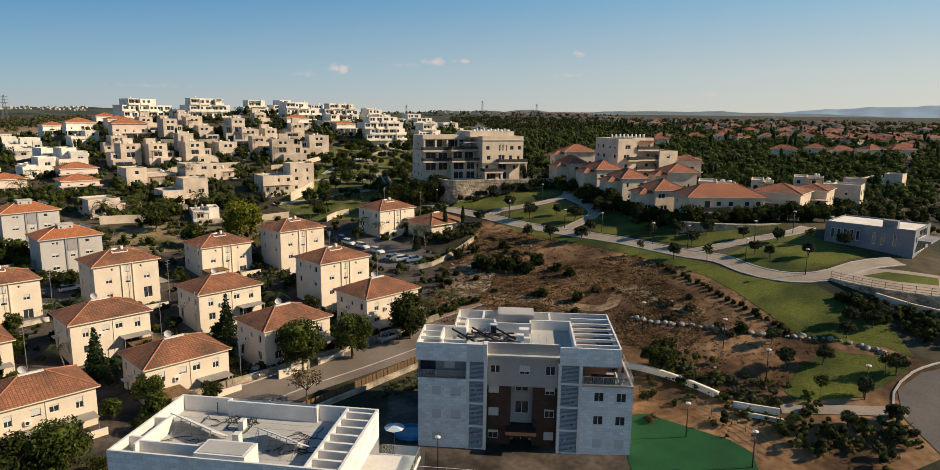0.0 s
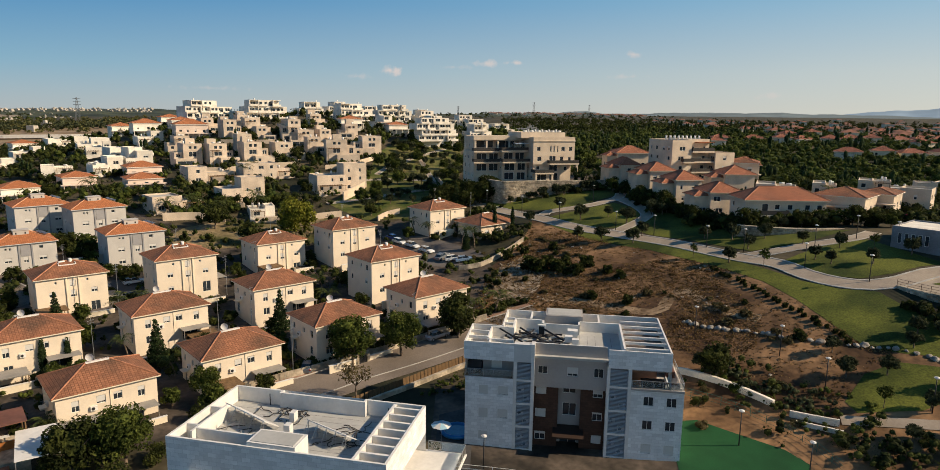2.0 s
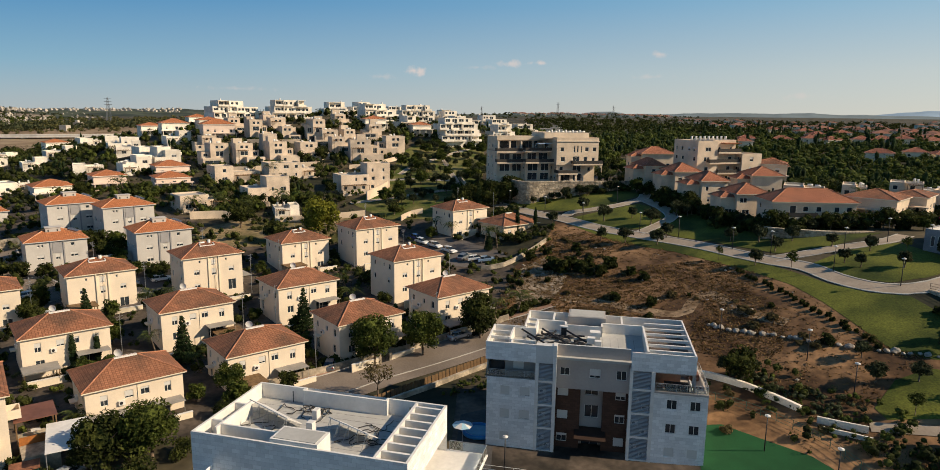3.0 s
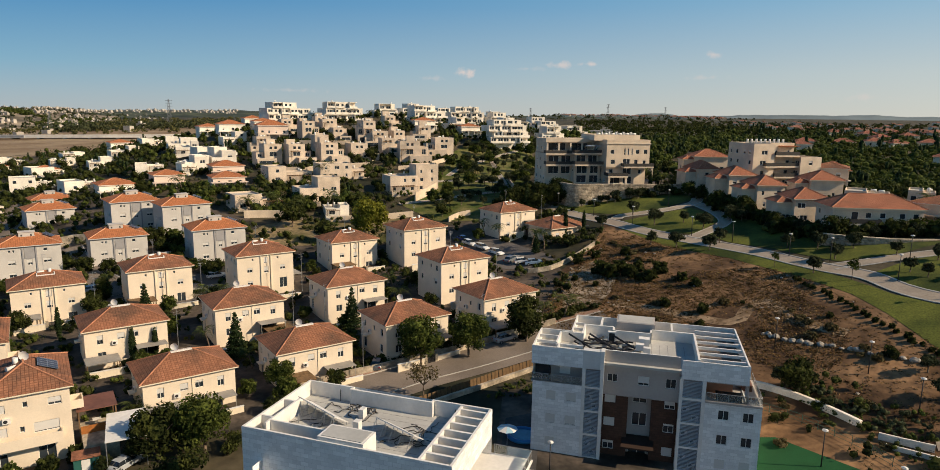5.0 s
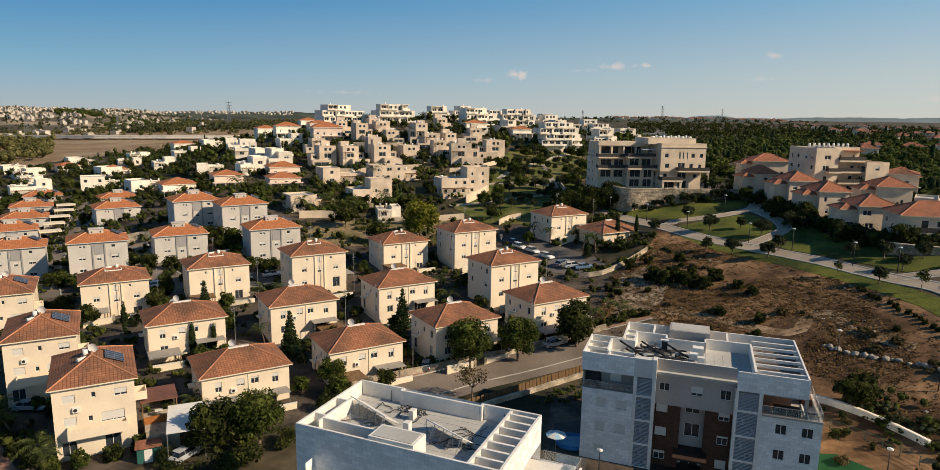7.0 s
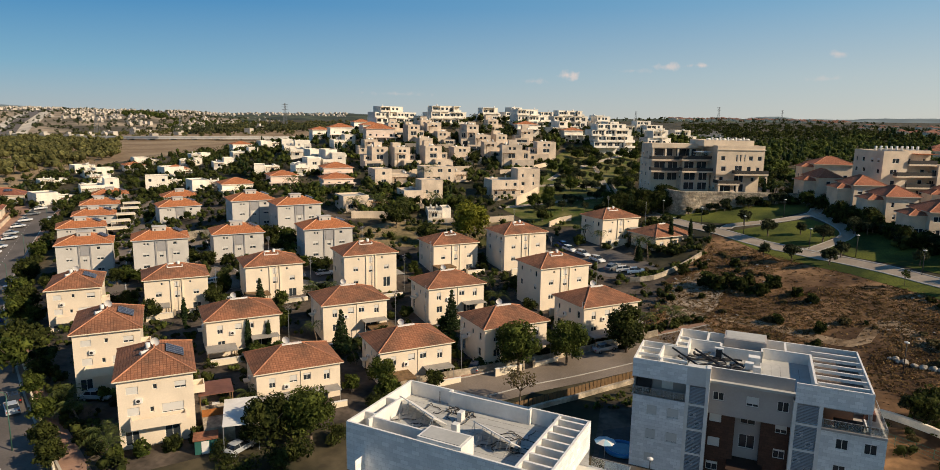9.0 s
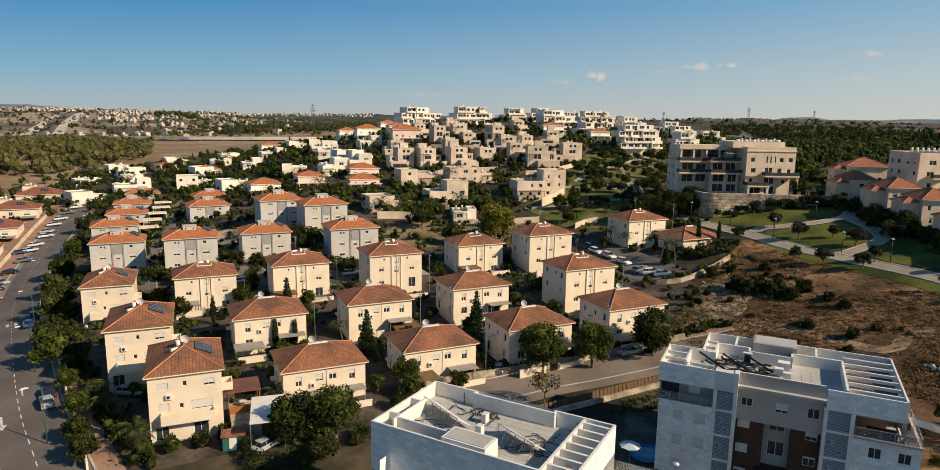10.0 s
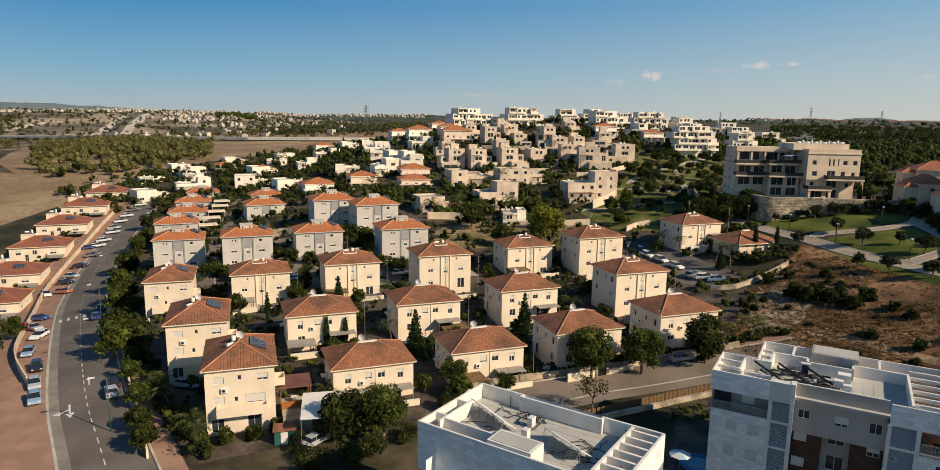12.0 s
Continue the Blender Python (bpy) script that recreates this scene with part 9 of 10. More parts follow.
def pylon(x, y, z, high):
    t = thing("power_pylon", "thin grey lattice power pylon on the skyline", "pylon", "power pylons")
    bm = bmesh.new()
    for sx, sy in ((-1, -1), (1, -1), (1, 1), (-1, 1)):
        rod(bm, (sx * high * 0.09, sy * high * 0.09, 0), (sx * 0.4, sy * 0.4, high), 0.25, 0.15, 4)
    for k in range(8):
        f0, f1 = k / 8, (k + 1) / 8
        a, b = high * 0.09 * (1 - f0) + 0.4 * f0, high * 0.09 * (1 - f1) + 0.4 * f1
        rod(bm, (-a, -a, high * f0), (b, -b, high * f1), 0.13, sides=4)
        rod(bm, (a, -a, high * f0), (-b, -b, high * f1), 0.13, sides=4)
    part("mast", bm, METAL_DARK, t)
    for f in (0.72, 0.84, 0.95):
        part("cross_arm", rod(bmesh.new(), (-high * 0.14, 0, high * f), (high * 0.14, 0, high * f), 0.2, sides=4), METAL_DARK, t)
    t.matrix_basis = pose(x, y, z, 0, 0, 20)


METAL_DARK = material("weathered_steel", (0.16, 0.17, 0.18), 0.6, 0.1)
pylon(-517, 737, 25, 29)
pylon(19.5, 1480, 40, 28)
pylon(160, 1700, 40, 26)
pylon(-120, 1200, 38, 16)
pylon(-640, 560, 14, 26)
pylon(-560, 600, 14, 24)


# ---- garden walls, pergolas and masts between the estate houses ----
def garden_wall():
    t = thing("garden_wall", "low cream garden wall with piers and a dark gate", "wall", "garden walls of the estate")
    part("wall", boxes((-6.4, -1.0, -0.12, 0.12, -1.5, 1.0), (0.6, 5.6, -0.12, 0.12, -1.5, 1.0)), CREAM_TRIM, t)
    part("coping", boxes((-6.45, -1.0, -0.17, 0.17, 1.0, 1.08), (0.6, 5.65, -0.17, 0.17, 1.0, 1.08)), WHITE_PAINT, t)
    for x in (-1.2, 0.8):
        part("pier", boxes((x - 0.22, x + 0.22, -0.22, 0.22, -1.5, 1.5)), STONE, t)
    part("gate", boxes(*[(-0.95 + 0.17 * k, -0.86 + 0.17 * k, -0.03, 0.03, 0.0, 1.2) for k in range(10)], (-0.98, 0.58, -0.04, 0.04, 1.1, 1.18), (-0.98, 0.58, -0.04, 0.04, 0.1, 0.18)), DARK, t)
    return t


def garden_pergola(roof, label):
    t = thing("pergola", label, "pergola", "pergolas of the estate")
    part("roof", boxes((-2.4, 2.4, -1.8, 1.8, 2.35, 2.43), *[(-2.5, 2.5, y, y + 0.1, 2.2, 2.35) for y in (-1.7, -0.6, 0.5, 1.6)]), roof, t)
    for x in (-2.2, 2.2):
        for y in (-1.6, 1.6):
            part("post", boxes((x - 0.06, x + 0.06, y - 0.06, y + 0.06, -1.2, 2.2)), WOOD_FENCE, t)
    return t


def mast():
    t = thing("aerial_mast", "tall thin steel aerial mast in a garden", "mast", "aerial masts of the estate")
    part("pole", rod(bmesh.new(), (0, 0, -0.5), (0, 0, 8.6), 0.055, 0.035), METAL, t)
    for z, w in ((8.3, 0.8), (7.7, 0.6), (7.2, 0.5)):
        part("cross_bar", rod(bmesh.new(), (-w, 0, z), (w, 0, z), 0.025, sides=5), METAL, t)
    return t


ry = random.Random(19)
makers = [garden_wall(), garden_pergola(TARP, "grey-roofed garden pergola on wooden posts"), garden_pergola(WOOD_FENCE, "brown wooden garden pergola beside a house"), mast()]
fresh = set()


def place(k, x, y, turn):
    m = pose(x, y, ground_z(x, y), 0, 0, turn)
    if k in fresh:
        copy_thing(makers[k], m)
    else:
        makers[k].matrix_basis = m
        fresh.add(k)


for x, y, z in LOW + TALL:
    c, s_ = math.cos(radians(46.3)), math.sin(radians(46.3))
    for k, lx, ly, turn in ((0, 0.4, -8.3, 0), (ry.choice((1, 2)), ry.choice((-4.0, 4.2)), -6.7, 0), (3, ry.choice((-7.2, 7.4)), -5.6, 30)):
        px, py = x + c * lx - s_ * ly, y + s_ * lx + c * ly
        if clear_of(px, py, 6.4, [h for h in HOMES if abs(h[0] - x) + abs(h[1] - y) > 1]) and (k == 0 or ry.random() < 0.75):
            place(k, px, py, 46.3 + turn)

# ---- cars ----
RUBBER = material("tyre_rubber", (0.02, 0.02, 0.02), 0.85, 0.1)
LAMP_GLASS = material("headlight_glass", (0.7, 0.72, 0.72), 0.15, 0.05, spec=0.6)
TAIL = material("tail_light_plastic", (0.35, 0.02, 0.015), 0.3, 0.05)
CAR_GLASS = material("car_glass", (0.02, 0.025, 0.03), 0.06, 0.1, spec=0.7)


def car_paint(name, colour):
    m = material("car_paint_" + name, colour, 0.25, 0.03, 8, 1, spec=0.5)
    m.node_tree.nodes["Principled BSDF"].inputs["Coat Weight"].default_value = 0.6
    return m


def car(colour, paint, estate=False):
    """A parked car, nose along +x: body, glasshouse, wheels and lamps."""
    t = thing("car", colour + " car parked beside the kerb", "car", "parked cars")
    L, W = 4.3, 1.75
    tail = 0.12 if estate else 0.45
    prof = [(-2.15, 0.35), (-2.15, 0.82), (-2.02, 0.95), (-1.55 + tail * 0.3, 0.98), (0.95, 0.92), (1.95, 0.74), (2.15, 0.58), (2.15, 0.32)]
    bm = bmesh.new()
    rows = []
    for y, inset in ((-W / 2, 0.06), (-W / 2 + 0.1, 0.0), (W / 2 - 0.1, 0.0), (W / 2, 0.06)):
        rows.append([bm.verts.new((x * (1 - inset * 0.3), y, z - (inset if z > 0.6 else -inset * 0.3))) for x, z in prof])
    for a, b in zip(rows[:-1], rows[1:]):
        for k in range(len(prof)):
            bm.faces.new((a[k], b[k], b[(k + 1) % len(prof)], a[(k + 1) % len(prof)])).smooth = False
    bm.faces.new(rows[0][::-1]), bm.faces.new(rows[-1])
    bmesh.ops.recalc_face_normals(bm, faces=bm.faces[:])
    body = part("body", bm, paint, t)
    roof = [(-1.85 + tail, 1.40), (-1.2 + tail, 1.46), (0.0, 1.45), (0.25, 1.40)]
    bm = bmesh.new()
    lo = [bm.verts.new(c) for c in ((-2.05 + tail, -0.80, 0.93), (1.05, -0.80, 0.9), (1.05, 0.80, 0.9), (-2.05 + tail, 0.80, 0.93))]
    hi = [bm.verts.new(c) for c in ((-1.7 + tail, -0.62, 1.40), (0.2, -0.62, 1.40), (0.2, 0.62, 1.40), (-1.7 + tail, 0.62, 1.40))]
    for k in range(4):
        bm.faces.new((lo[k], lo[(k + 1) % 4], hi[(k + 1) % 4], hi[k]))
    part("glasshouse", bm, CAR_GLASS, t, "dark car windows")
    bm = bmesh.new()
    box(bm, -1.72 + tail, 0.22, -0.63, 0.63, 1.39, 1.46)
    bmesh.ops.bevel(bm, geom=bm.edges[:], offset=0.03, segments=1, affect="EDGES")
    part("roof", bm, paint, t)
    for sy in (-1, 1):
        for xa, xb, zt in ((-0.68 + tail * 0.4, -0.60 + tail * 0.4, 0.0),):
            bm = bmesh.new()
            rod(bm, (xa, sy * 0.80, 0.92), (xa, sy * 0.63, 1.41), 0.035, sides=4)
            part("pillar", bm, paint, t)
    tyre = bmesh.new()
    rod(tyre, (0, -0.1, 0), (0, 0.1, 0), 0.31, sides=14)
    tyre = mesh("wheel", tyre, RUBBER)
    rim = bmesh.new()
    rod(rim, (0, -0.105, 0), (0, 0.105, 0), 0.19, sides=10)
    rim = mesh("rim", rim, METAL)
    for x in (-1.35, 1.35):
        for sy in (-1, 1):
            w = part("wheel", tyre, RUBBER, t, at=(x, sy * (W / 2 - 0.1), 0.31))
            part("rim", rim, METAL, w)
    for sy in (-1, 1):
        part("headlight", boxes((2.02, 2.16, sy * 0.62 - 0.17, sy * 0.62 + 0.17, 0.56, 0.68)), LAMP_GLASS, t)
        part("tail_light", boxes((-2.17, -2.08, sy * 0.68 - 0.12, sy * 0.68 + 0.12, 0.66, 0.86)), TAIL, t)
    return t


PAINTS = {"white": (0.75, 0.75, 0.74), "silver": (0.42, 0.44, 0.46), "blue": (0.03, 0.06, 0.22), "black": (0.02, 0.02, 0.022), "grey": (0.16, 0.17, 0.18), "pale blue": (0.25, 0.36, 0.50), "orange": (0.45, 0.13, 0.03)}
CARS = {}
for k, (name, rgb) in enumerate(PAINTS.items()):
    CARS[name] = [car(name, car_paint(name.replace(" ", "_"), rgb), k % 3 == 0), False]


def park(colour, x, y, yaw, lift=0.16):
    src, used = CARS[colour]
    e = 1.2
    c, s = math.cos(radians(yaw)), math.sin(radians(yaw))
    fwd = (ground_z(x + c * e, y + s * e) - ground_z(x - c * e, y - s * e)) / (2 * e)
    m = pose(x, y, ground_z(x, y) + lift, 0, 0, yaw) @ pose(0, 0, 0, 0, -math.degrees(math.atan(fwd)), 0)
    if used:
        copy_thing(src, m)
    else:
        src.matrix_basis = m
        CARS[colour][1] = True


for colour, x, y, yaw in [("pale blue", -98.8, 54.3, -31), ("silver", -104.3, 57.6, -31), ("black", -111.4, 62.2, -31), ("pale blue", -121.0, 66.4, -40), ("white", -130.7, 74.1, -60), ("silver", -139.0, 78.0, -5), ("blue", -146.9, 83.9, 15),
                          ("white", -169.9, 99.2, -20), ("orange", -166.0, 101.4, 10), ("black", -174.0, 107.2, 20), ("silver", -178.0, 111.2, 10), ("black", -184.0, 118.0, 40), ("grey", -190.0, 126.0, 40), ("white", -197.3, 133.0, 40),
                          ("white", -200.8, 137.4, 40), ("white", -206.5, 144.9, 40), ("silver", -211.5, 149.0, 42), ("white", -217.5, 156.0, 42), ("white", -222.9, 162.6, 42), ("grey", -229.2, 170.5, 44), ("blue", -199.0, 131.0, 40),
                          ("white", -235.0, 178.0, 46), ("silver", -240.0, 185.0, 46)]:
    park(colour, x, y, yaw)
for colour, x, y, yaw in [("silver", -90.6, 60.9, 149), ("black", -93.4, 63.2, 149), ("blue", -131.5, 86.5, 146), ("blue", -137.0, 91.5, 146), ("white", -214.0, 165.0, 134), ("grey", -160.0, 110.0, 142),
                          ("white", -31.8, 167.2, -40), ("white", -27.8, 163.8, -40), ("white", -23.4, 159.4, -40), ("white", -15.7, 152.2, 10), ("pale blue", -13.1, 150.9, 10), ("blue", -34.0, 170.4, -40), ("grey", -18.9, 154.2, 60),
                          ("silver", -14.2, 110.3, 40), ("grey", -33.6, 97.6, 100), ("silver", -53.4, 63.4, 80), ("silver", -82.4, 67.8, 20), ("white", -92.0, 109.0, 46), ("grey", -79.0, 124.0, 46), ("white", -103.0, 118.0, 46), ("white", -149.5, 146.0, 0), ("grey", -147.5, 140.0, 46),
                          ("silver", -88.0, 127.0, 46), ("white", -83.0, 131.5, 46), ("blue", -76.5, 137.0, 46)]:
    park(colour, x, y, yaw, 0.07)


# ---- street furniture ----
GREEN_POLE = material("green_lamp_pole", (0.05, 0.12, 0.09), 0.5, 0.1)


def street_lamp(x, y, high, turn, modern=False):
    t = thing("street_lamp", "green steel street lamp with a curved arm" if not modern else "dark park lamp post with a flat head", "lamp")
    bm = bmesh.new()
    rod(bm, (0, 0, -0.4), (0, 0, high), 0.085, 0.055, 8)
    part("pole", bm, GREEN_POLE if not modern else DARK, t)
    if modern:
        part("lamp_head", rod(rod(bmesh.new(), (0, 0, high), (0, 0, high + 0.12), 0.34, 0.34, 10), (0, 0, high + 0.12), (0, 0, high + 0.2), 0.3, 0.1, 10), WHITE_PAINT, t, "round pale lamp head")
    else:
        part("arm", tube([(0, 0, high - 0.1), (0.3, 0, high + 0.35), (1.0, 0, high + 0.55), (1.6, 0, high + 0.5)], 0.045), GREEN_POLE, t)
        part("lamp_head", boxes((1.35, 2.1, -0.14, 0.14, high + 0.42, high + 0.56)), WHITE_PAINT, t, "pale lamp head")
    t.matrix_basis = pose(x, y, ground_z(x, y), 0, 0, turn)


for x, y in [(-80.3, 53.4), (-104.0, 68.6), (-128.0, 85.4), (-156.0, 107.6), (-180.0, 130.0), (-205.0, 157.0)]:
    street_lamp(x, y, 7.6, 235)
for x, y in [(39.0, 139.5), (44.8, 133.8), (51.6, 121.2), (58.8, 112.8), (56.8, 130.0), (66.2, 133.8), (30.6, 152.6), (22.8, 159.6), (10.0, 173.2), (20.0, 186.5), (28.4, 104.0), (38.4, 95.2), (51.4, 80.4), (41.2, 86.4), (0.0, 183.5), (-10.5, 194.5), (70.8, 128.0), (-3.6, 71.0), (27.6, 77.6), (33.4, 71.2)]:
    street_lamp(x, y, 4.6, 0, True)

# parasol and paddling pool in the garden court
t = thing("parasol", "pale blue and white garden parasol", "parasol")
part("pole", rod(bmesh.new(), (0, 0, 0), (0, 0, 2.5), 0.03), METAL, t)
bm = bmesh.new()
ap = bm.verts.new((0, 0, 2.75))
rim_ = [bm.verts.new((1.35 * math.cos(k * math.pi / 4), 1.35 * math.sin(k * math.pi / 4), 2.3)) for k in range(8)]
for k in range(8):
    bm.faces.new((ap, rim_[k], rim_[(k + 1) % 8])).material_index = k % 2
part("canopy", bm, (PALE_BLUE := material("pale_blue_cloth", (0.35, 0.55, 0.66), 0.8, 0.08), WHITE_PAINT), t)
t.matrix_basis = pose(-9.4, 77.2, ground_z(-9.4, 77.2))
t = thing("paddling_pool", "round blue inflatable paddling pool", "pool")
bm = bmesh.new()
pts = [(1.9 * math.cos(a), 1.9 * math.sin(a), 0.25) for a in np.linspace(0, 2 * math.pi, 24)]
part("pool_ring", tube(pts, 0.28, 8, 0.3), material("blue_pool_vinyl", (0.02, 0.16, 0.38), 0.4, 0.1), t)
part("water", rod(bmesh.new(), (0, 0, 0.0), (0, 0, 0.3), 1.75, 1.75, 20), material("pool_water", (0.03, 0.18, 0.30), 0.08, 0.1, spec=0.6), t)
t.matrix_basis = pose(-7.6, 79.6, ground_z(-7.6, 79.6) + 0.05)

# deck, shed and white canopy beside the corner house
t = thing("garden_deck", "raised stone garden deck under a brown corrugated roof", "pergola")
part("deck_base", boxes((-1.9, 1.9, -4.5, 3.0, -3, 1.4)), STONE, t)
part("canopy_roof", boxes((-2.2, 2.3, -0.5, 4.4, 4.2, 4.32)), TERRACOTTA, t)
for x in (-2.0, 2.1):
    for y in (-0.3, 4.2):
        part("post", boxes((x - 0.07, x + 0.07, y - 0.07, y + 0.07, 1.4, 4.2)), WOOD_FENCE, t)
part("screen", boxes((-1.9, 1.9, -0.9, -0.8, 1.4, 2.4)), material("orange_wood_screen", (0.33, 0.12, 0.03), 0.7, 0.15, 4, 1), t, "orange wooden screen")
part("table", boxes((-0.5, 0.5, 1.0, 1.8, 2.1, 2.16), (-0.05, 0.05, 1.35, 1.45, 1.4, 2.1)), WHITE_PAINT, t)
t.matrix_basis = pose(-60.4, 67.6, 0.2, 0, 0, 44.5)
t = thing("garden_shed", "green garden shed with rusty brown roof", "shed")
part("shed_wall", boxes((-1.3, 1.3, -1.0, 1.0, -1, 1.9)), material("green_shed_paint", (0.03, 0.12, 0.10), 0.6, 0.1), t)
part("shed_roof", boxes((-1.5, 1.5, -1.2, 1.2, 1.9, 2.02)), material("rusty_sheet", (0.26, 0.11, 0.06), 0.8, 0.3, 3, 1), t)
part("door", boxes((-0.5, 0.4, -1.04, -1.0, -0.2, 1.7)), WHITE_PAINT, t)
t.matrix_basis = pose(-57.6, 62.2, ground_z(-57.6, 62.2), 0, 0, 40)
t = thing("car_canopy", "flat white car canopy on thin posts", "carport")
part("canopy_roof", boxes((-2.2, 2.2, -4.2, 4.2, 2.7, 2.78)), WHITE_PAINT, t)
for x in (-2.1, 2.1):
    for y in (-4.1, 4.1):
        part("post", rod(bmesh.new(), (x, y, -1), (x, y, 2.7), 0.05), METAL, t)
t.matrix_basis = pose(-55.2, 66.2, 0.6, 0, 0, 38)

# fence rails and turf goal beside the apartments
t = thing("garden_fence", "pale green mesh fence in front of the apartments", "fence")
fl = [(-6.5, 70.5), (-2.5, 70.3), (2.5, 70.0), (7, 69.7), (14, 69.4), (21, 69.0), (28, 68.6), (35, 68.2)]
for (xa, ya), (xb, yb) in zip(fl[:-1], fl[1:]):
    za, zb = ground_z(xa, ya), ground_z(xb, yb)
    part("post", rod(bmesh.new(), (xa, ya, za - 0.3), (xa, ya, za + 1.2), 0.04), WHITE_PAINT, t)
    for h in (0.2, 0.7, 1.2):
        part("fence_bar", rod(bmesh.new(), (xa, ya, za + h), (xb, yb, zb + h), 0.03, sides=5), WHITE_PAINT, t)
t = thing("slope_fence", "thin green metal fence on the slope", "fence")
fl = smooth_line([(22.6, 88.6), (26.0, 86.6), (29.0, 84.2), (32.0, 81.2), (35.0, 77.4), (37.4, 72.0)], 1.7)
for p, q in zip(fl[:-1], fl[1:]):
    za, zb = ground_z(p.x, p.y), ground_z(q.x, q.y)
    part("post", rod(bmesh.new(), (p.x, p.y, za - 0.3), (p.x, p.y, za + 1.3), 0.04), GREEN_POLE, t)
    for h in (0.3, 0.8, 1.3):
        part("fence_bar", rod(bmesh.new(), (p.x, p.y, za + h), (q.x, q.y, zb + h), 0.025, sides=5), GREEN_POLE, t)

# gardens of the estate, thick between the houses
ALLEYS = [(p[0], p[1]) for p in LOW + TALL + NARROW] + [(p[0], p[1]) for p in GREYS]


def estate_spot(r):
    while True:
        x, y = r.uniform(-225, -4), r.uniform(58, 215)
        u, v = 0.691 * x + 0.723 * y, -0.723 * x + 0.691 * y
        if v < 84 + 0.0 * u or not inside(x, y, ESTATE):
            continue
        return x, y


ESTATE = [(-64, 58), (-36, 92), (-9, 116), (-3, 140), (-12, 144), (-28, 150), (-40, 172), (-30, 190), (-62, 190), (-100, 175), (-135, 185), (-165, 190), (-205, 210), (-222, 202), (-186, 155), (-146, 110), (-108, 78), (-85, 63)]
wood("estate_gardens", 31, 380, estate_spot, LEAF_DARK, (0.7, 2.0), 170, 0.4, "dark green hedges and gardens between the houses", ALLEYS, 7.6)
wood("estate_hedges", 32, 110, estate_spot, LEAF_MID, (0.6, 1.3), 110, 0.5, "green garden shrubs between the houses", ALLEYS, 7.4)


def street_hedge(r):
    p = HEDGE[r.randrange(len(HEDGE))]
    return p.x + r.uniform(-0.8, 0.8), p.y + r.uniform(-0.8, 0.8)


HEDGE = sides_of(smooth_line(STREET, 0.5), 5.9)[14:]
wood("street_hedge", 33, 120, street_hedge, LEAF_DARK, (0.7, 1.3), 120, 0.5, "dark green hedge along the street")
HEDGE_W = sides_of(smooth_line(KERB_LINE, 0.5), -14.2)[20:]


def west_hedge(r):
    p = HEDGE_W[r.randrange(len(HEDGE_W))]
    return p.x + r.uniform(-1.2, 1.2), p.y + r.uniform(-1.2, 1.2)


wood("west_hedge", 34, 260, west_hedge, LEAF_DARK, (0.8, 1.7), 120, 0.5, "dark green hedge beside the curving street", ALLEYS, 7.2)
HEDGE_V = sides_of(smooth_line(KERB_LINE, 0.5), 12.5)[60:]


def villa_hedge(r):
    p = HEDGE_V[r.randrange(len(HEDGE_V))]
    return p.x + r.uniform(-1.5, 1.5), p.y + r.uniform(-1.5, 1.5)


wood("villa_hedge", 35, 200, villa_hedge, LEAF_DARK, (0.8, 1.8), 120, 0.5, "dark green front gardens across the street")


def apron_spot(r):
    while True:
        x, y = r.uniform(20, 62), r.uniform(60, 94)
        if y < 70 + 0.0 * x and x < 34 or (x < 34.5 and y < 83 - 0.65 * (x - 22)) or (52 < x and y > 66) or (y > 92 - 0.5 * (x - 22) + 8):
            continue
        return x, y


wood("slope_scrub", 36, 22, apron_spot, LEAF_DARK, (0.5, 1.4), 110, 0.5, "dark green scrub below the park")


# thick planting between the estate houses, below the apartments and beside the turf
ESTATE = [(-66, 58), (-46, 84), (-34, 97), (-8, 118), (-6, 138), (-16, 150), (-32, 158), (-30, 186), (-62, 170), (-84, 160), (-100, 172), (-135, 182), (-165, 186), (-205, 205), (-188, 160), (-150, 112), (-110, 80), (-85, 64)]


def spot_in(poly):
    xs, ys = [q[0] for q in poly], [q[1] for q in poly]

    def pick(r):
        while True:
            x, y = r.uniform(min(xs), max(xs)), r.uniform(min(ys), max(ys))
            if inside(x, y, poly):
                return x, y
    return pick


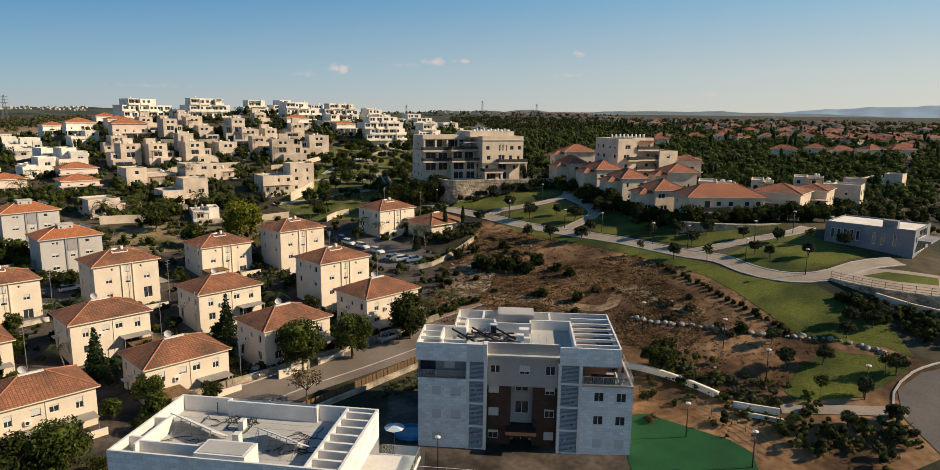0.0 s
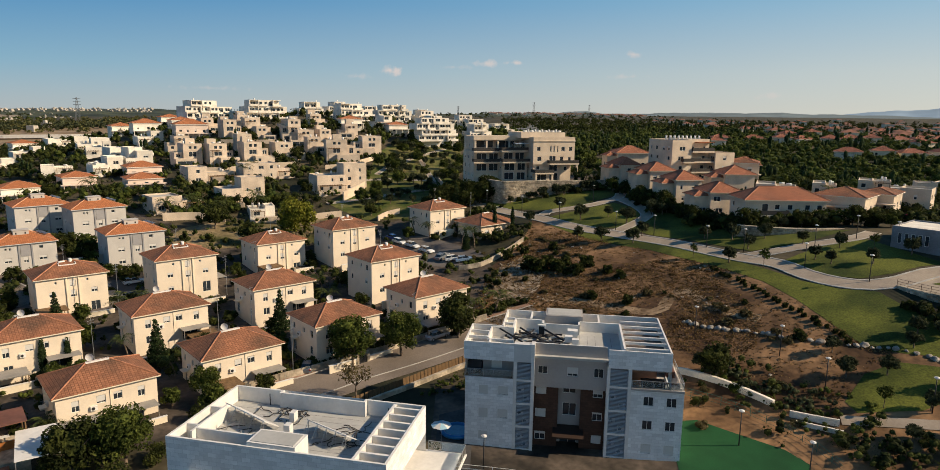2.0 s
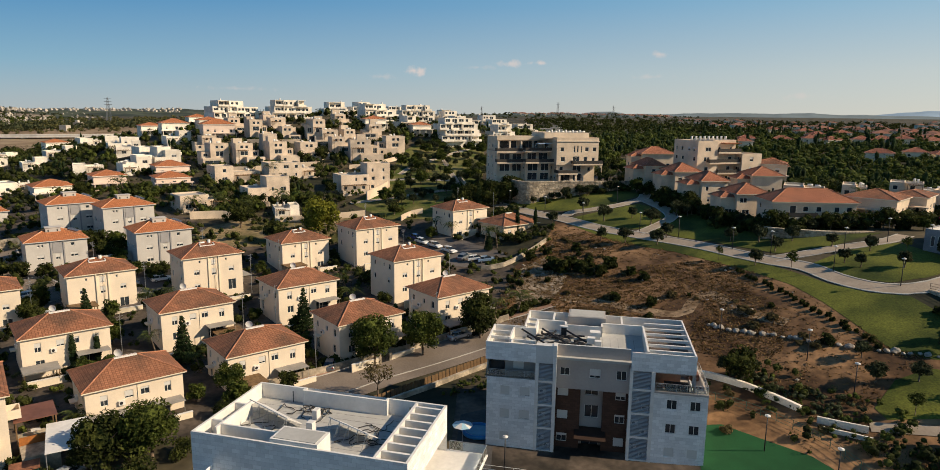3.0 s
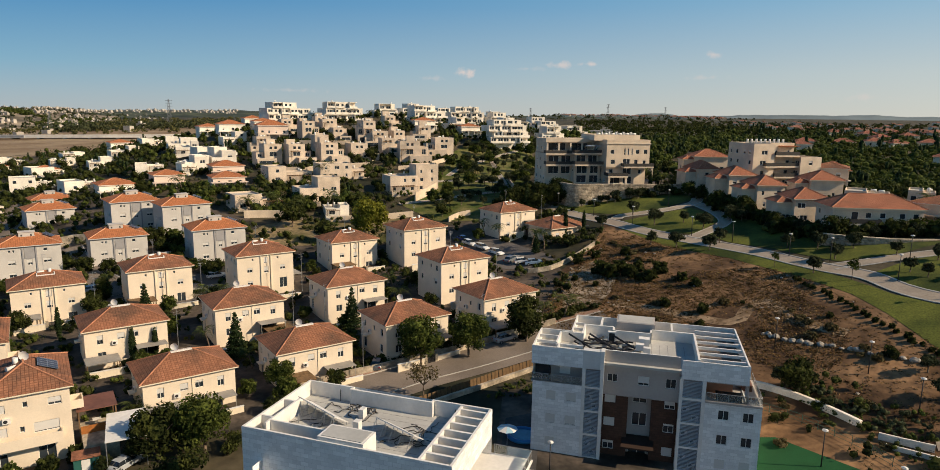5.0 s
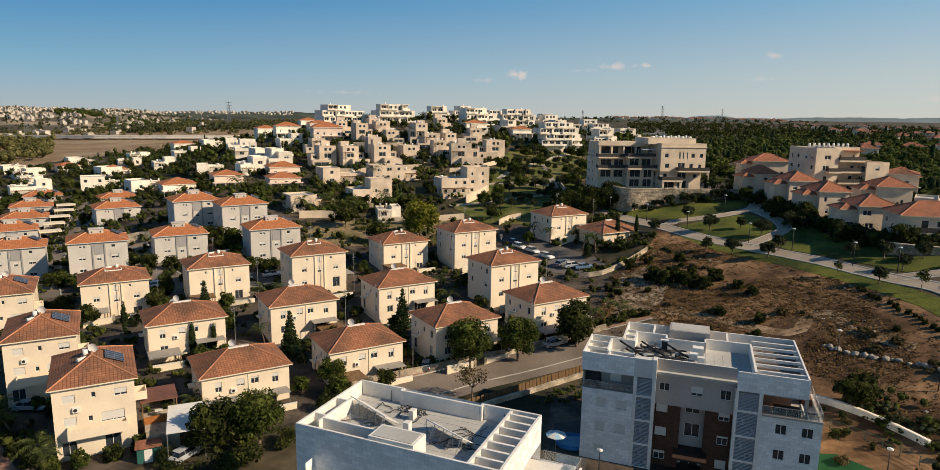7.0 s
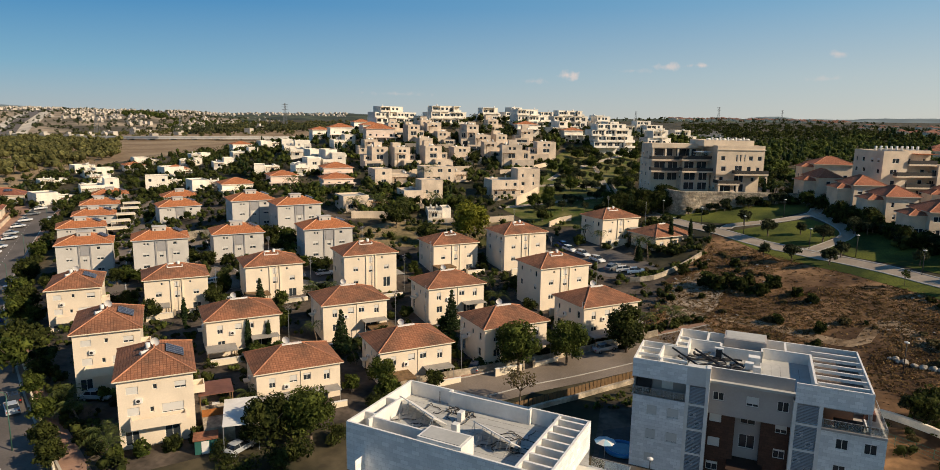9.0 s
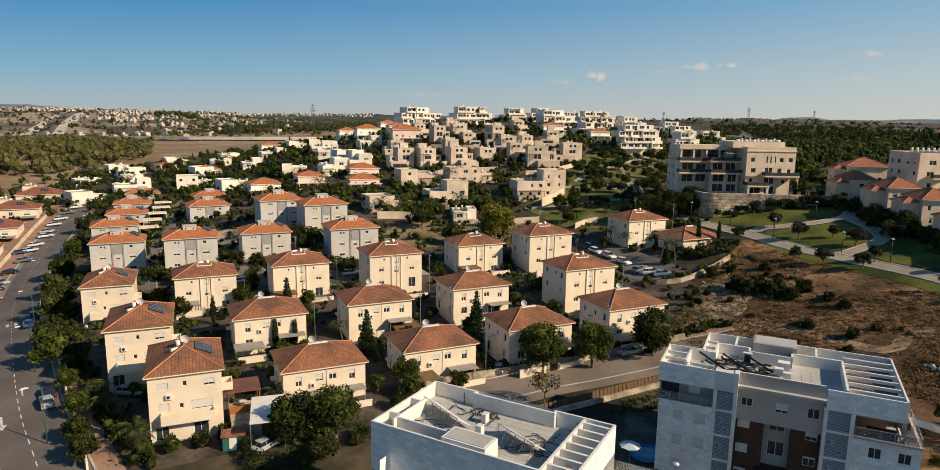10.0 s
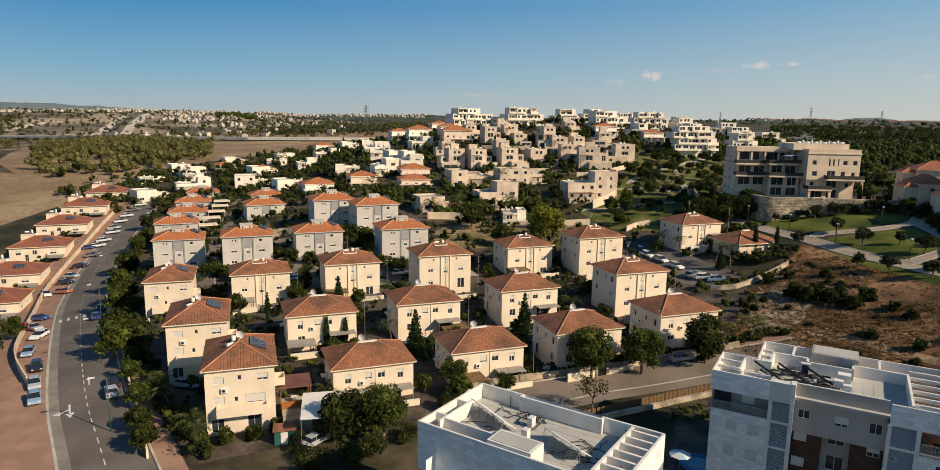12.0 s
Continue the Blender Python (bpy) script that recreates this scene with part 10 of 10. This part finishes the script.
wood("garden_bushes", 31, 280, spot_in(ESTATE), LEAF_DARK, (0.7, 1.7), 150, 0.36, "dark green garden bushes between the houses", HOMES, 6.9)
wood("garden_greenery", 32, 170, spot_in(ESTATE), LEAF_MID, (0.6, 1.5), 140, 0.36, "green garden bushes between the houses", HOMES, 6.9)
wood("garden_olives", 33, 90, spot_in(ESTATE), LEAF_OLIVE, (0.6, 1.3), 140, 0.36, "grey-green garden bushes between the houses", HOMES, 6.9)
wood("apron_bushes", 34, 46, spot_in([(23.5, 92.0), (33.0, 84.5), (35.5, 79.5), (40, 76), (46, 80), (44, 84), (36, 90), (28, 96)]), LEAF_MID, (0.35, 0.9), 110, 0.4, "green shrubs beside the apartments")
wood("apron_dark_bushes", 35, 16, spot_in([(23.5, 92.0), (33.0, 84.5), (35.5, 79.5), (40, 70), (50, 74), (46, 82), (36, 90), (28, 96)]), LEAF_DARK, (0.4, 1.1), 120, 0.4, "dark green shrubs beside the apartments")
wood("corner_trees", 36, 16, spot_in([(-60, 58), (-50, 72), (-42, 82), (-38, 76), (-40, 66), (-50, 56)]), LEAF_DARK, (1.4, 2.4), 700, 0.26, "dark green trees beside the apartment house", [(-50.4, 65.6), (-46.2, 68.4)], 3.0)
wood("court_bushes", 37, 60, spot_in([(-16, 88), (-7.5, 97), (4, 106), (8, 104), (-4, 97), (-10, 88)]), LEAF_MID, (0.3, 0.8), 120, 0.4, "green bushes below the street fence")
wood("bank_scrub", 38, 90, spot_in([(60.5, 104.0), (63.5, 100.0), (69.0, 95.5), (78.0, 92.2), (88.0, 89.6), (88.0, 86.8), (76.0, 88.4), (66.0, 90.5), (62.0, 96.0)]), LEAF_DARK, (0.7, 1.6), 150, 0.4, "dark green scrub on the bank below the turning area")
wood("yard_scrub", 39, 46, spot_in([(37.5, 77.0), (45.0, 77.3), (54.0, 76.3), (53.0, 71.0), (42.5, 71.5), (37.0, 73.5)]), LEAF_DARK, (0.5, 1.4), 130, 0.36, "dark green scrub on the soil below the footpath")
wood("wall_scrub", 40, 46, spot_in([(27.0, 94.0), (34.0, 89.5), (41.5, 84.0), (41.5, 81.5), (37.0, 82.0), (30.0, 88.0)]), LEAF_OLIVE, (0.4, 1.1), 120, 0.32, "grey-green scrub along the low stone wall")
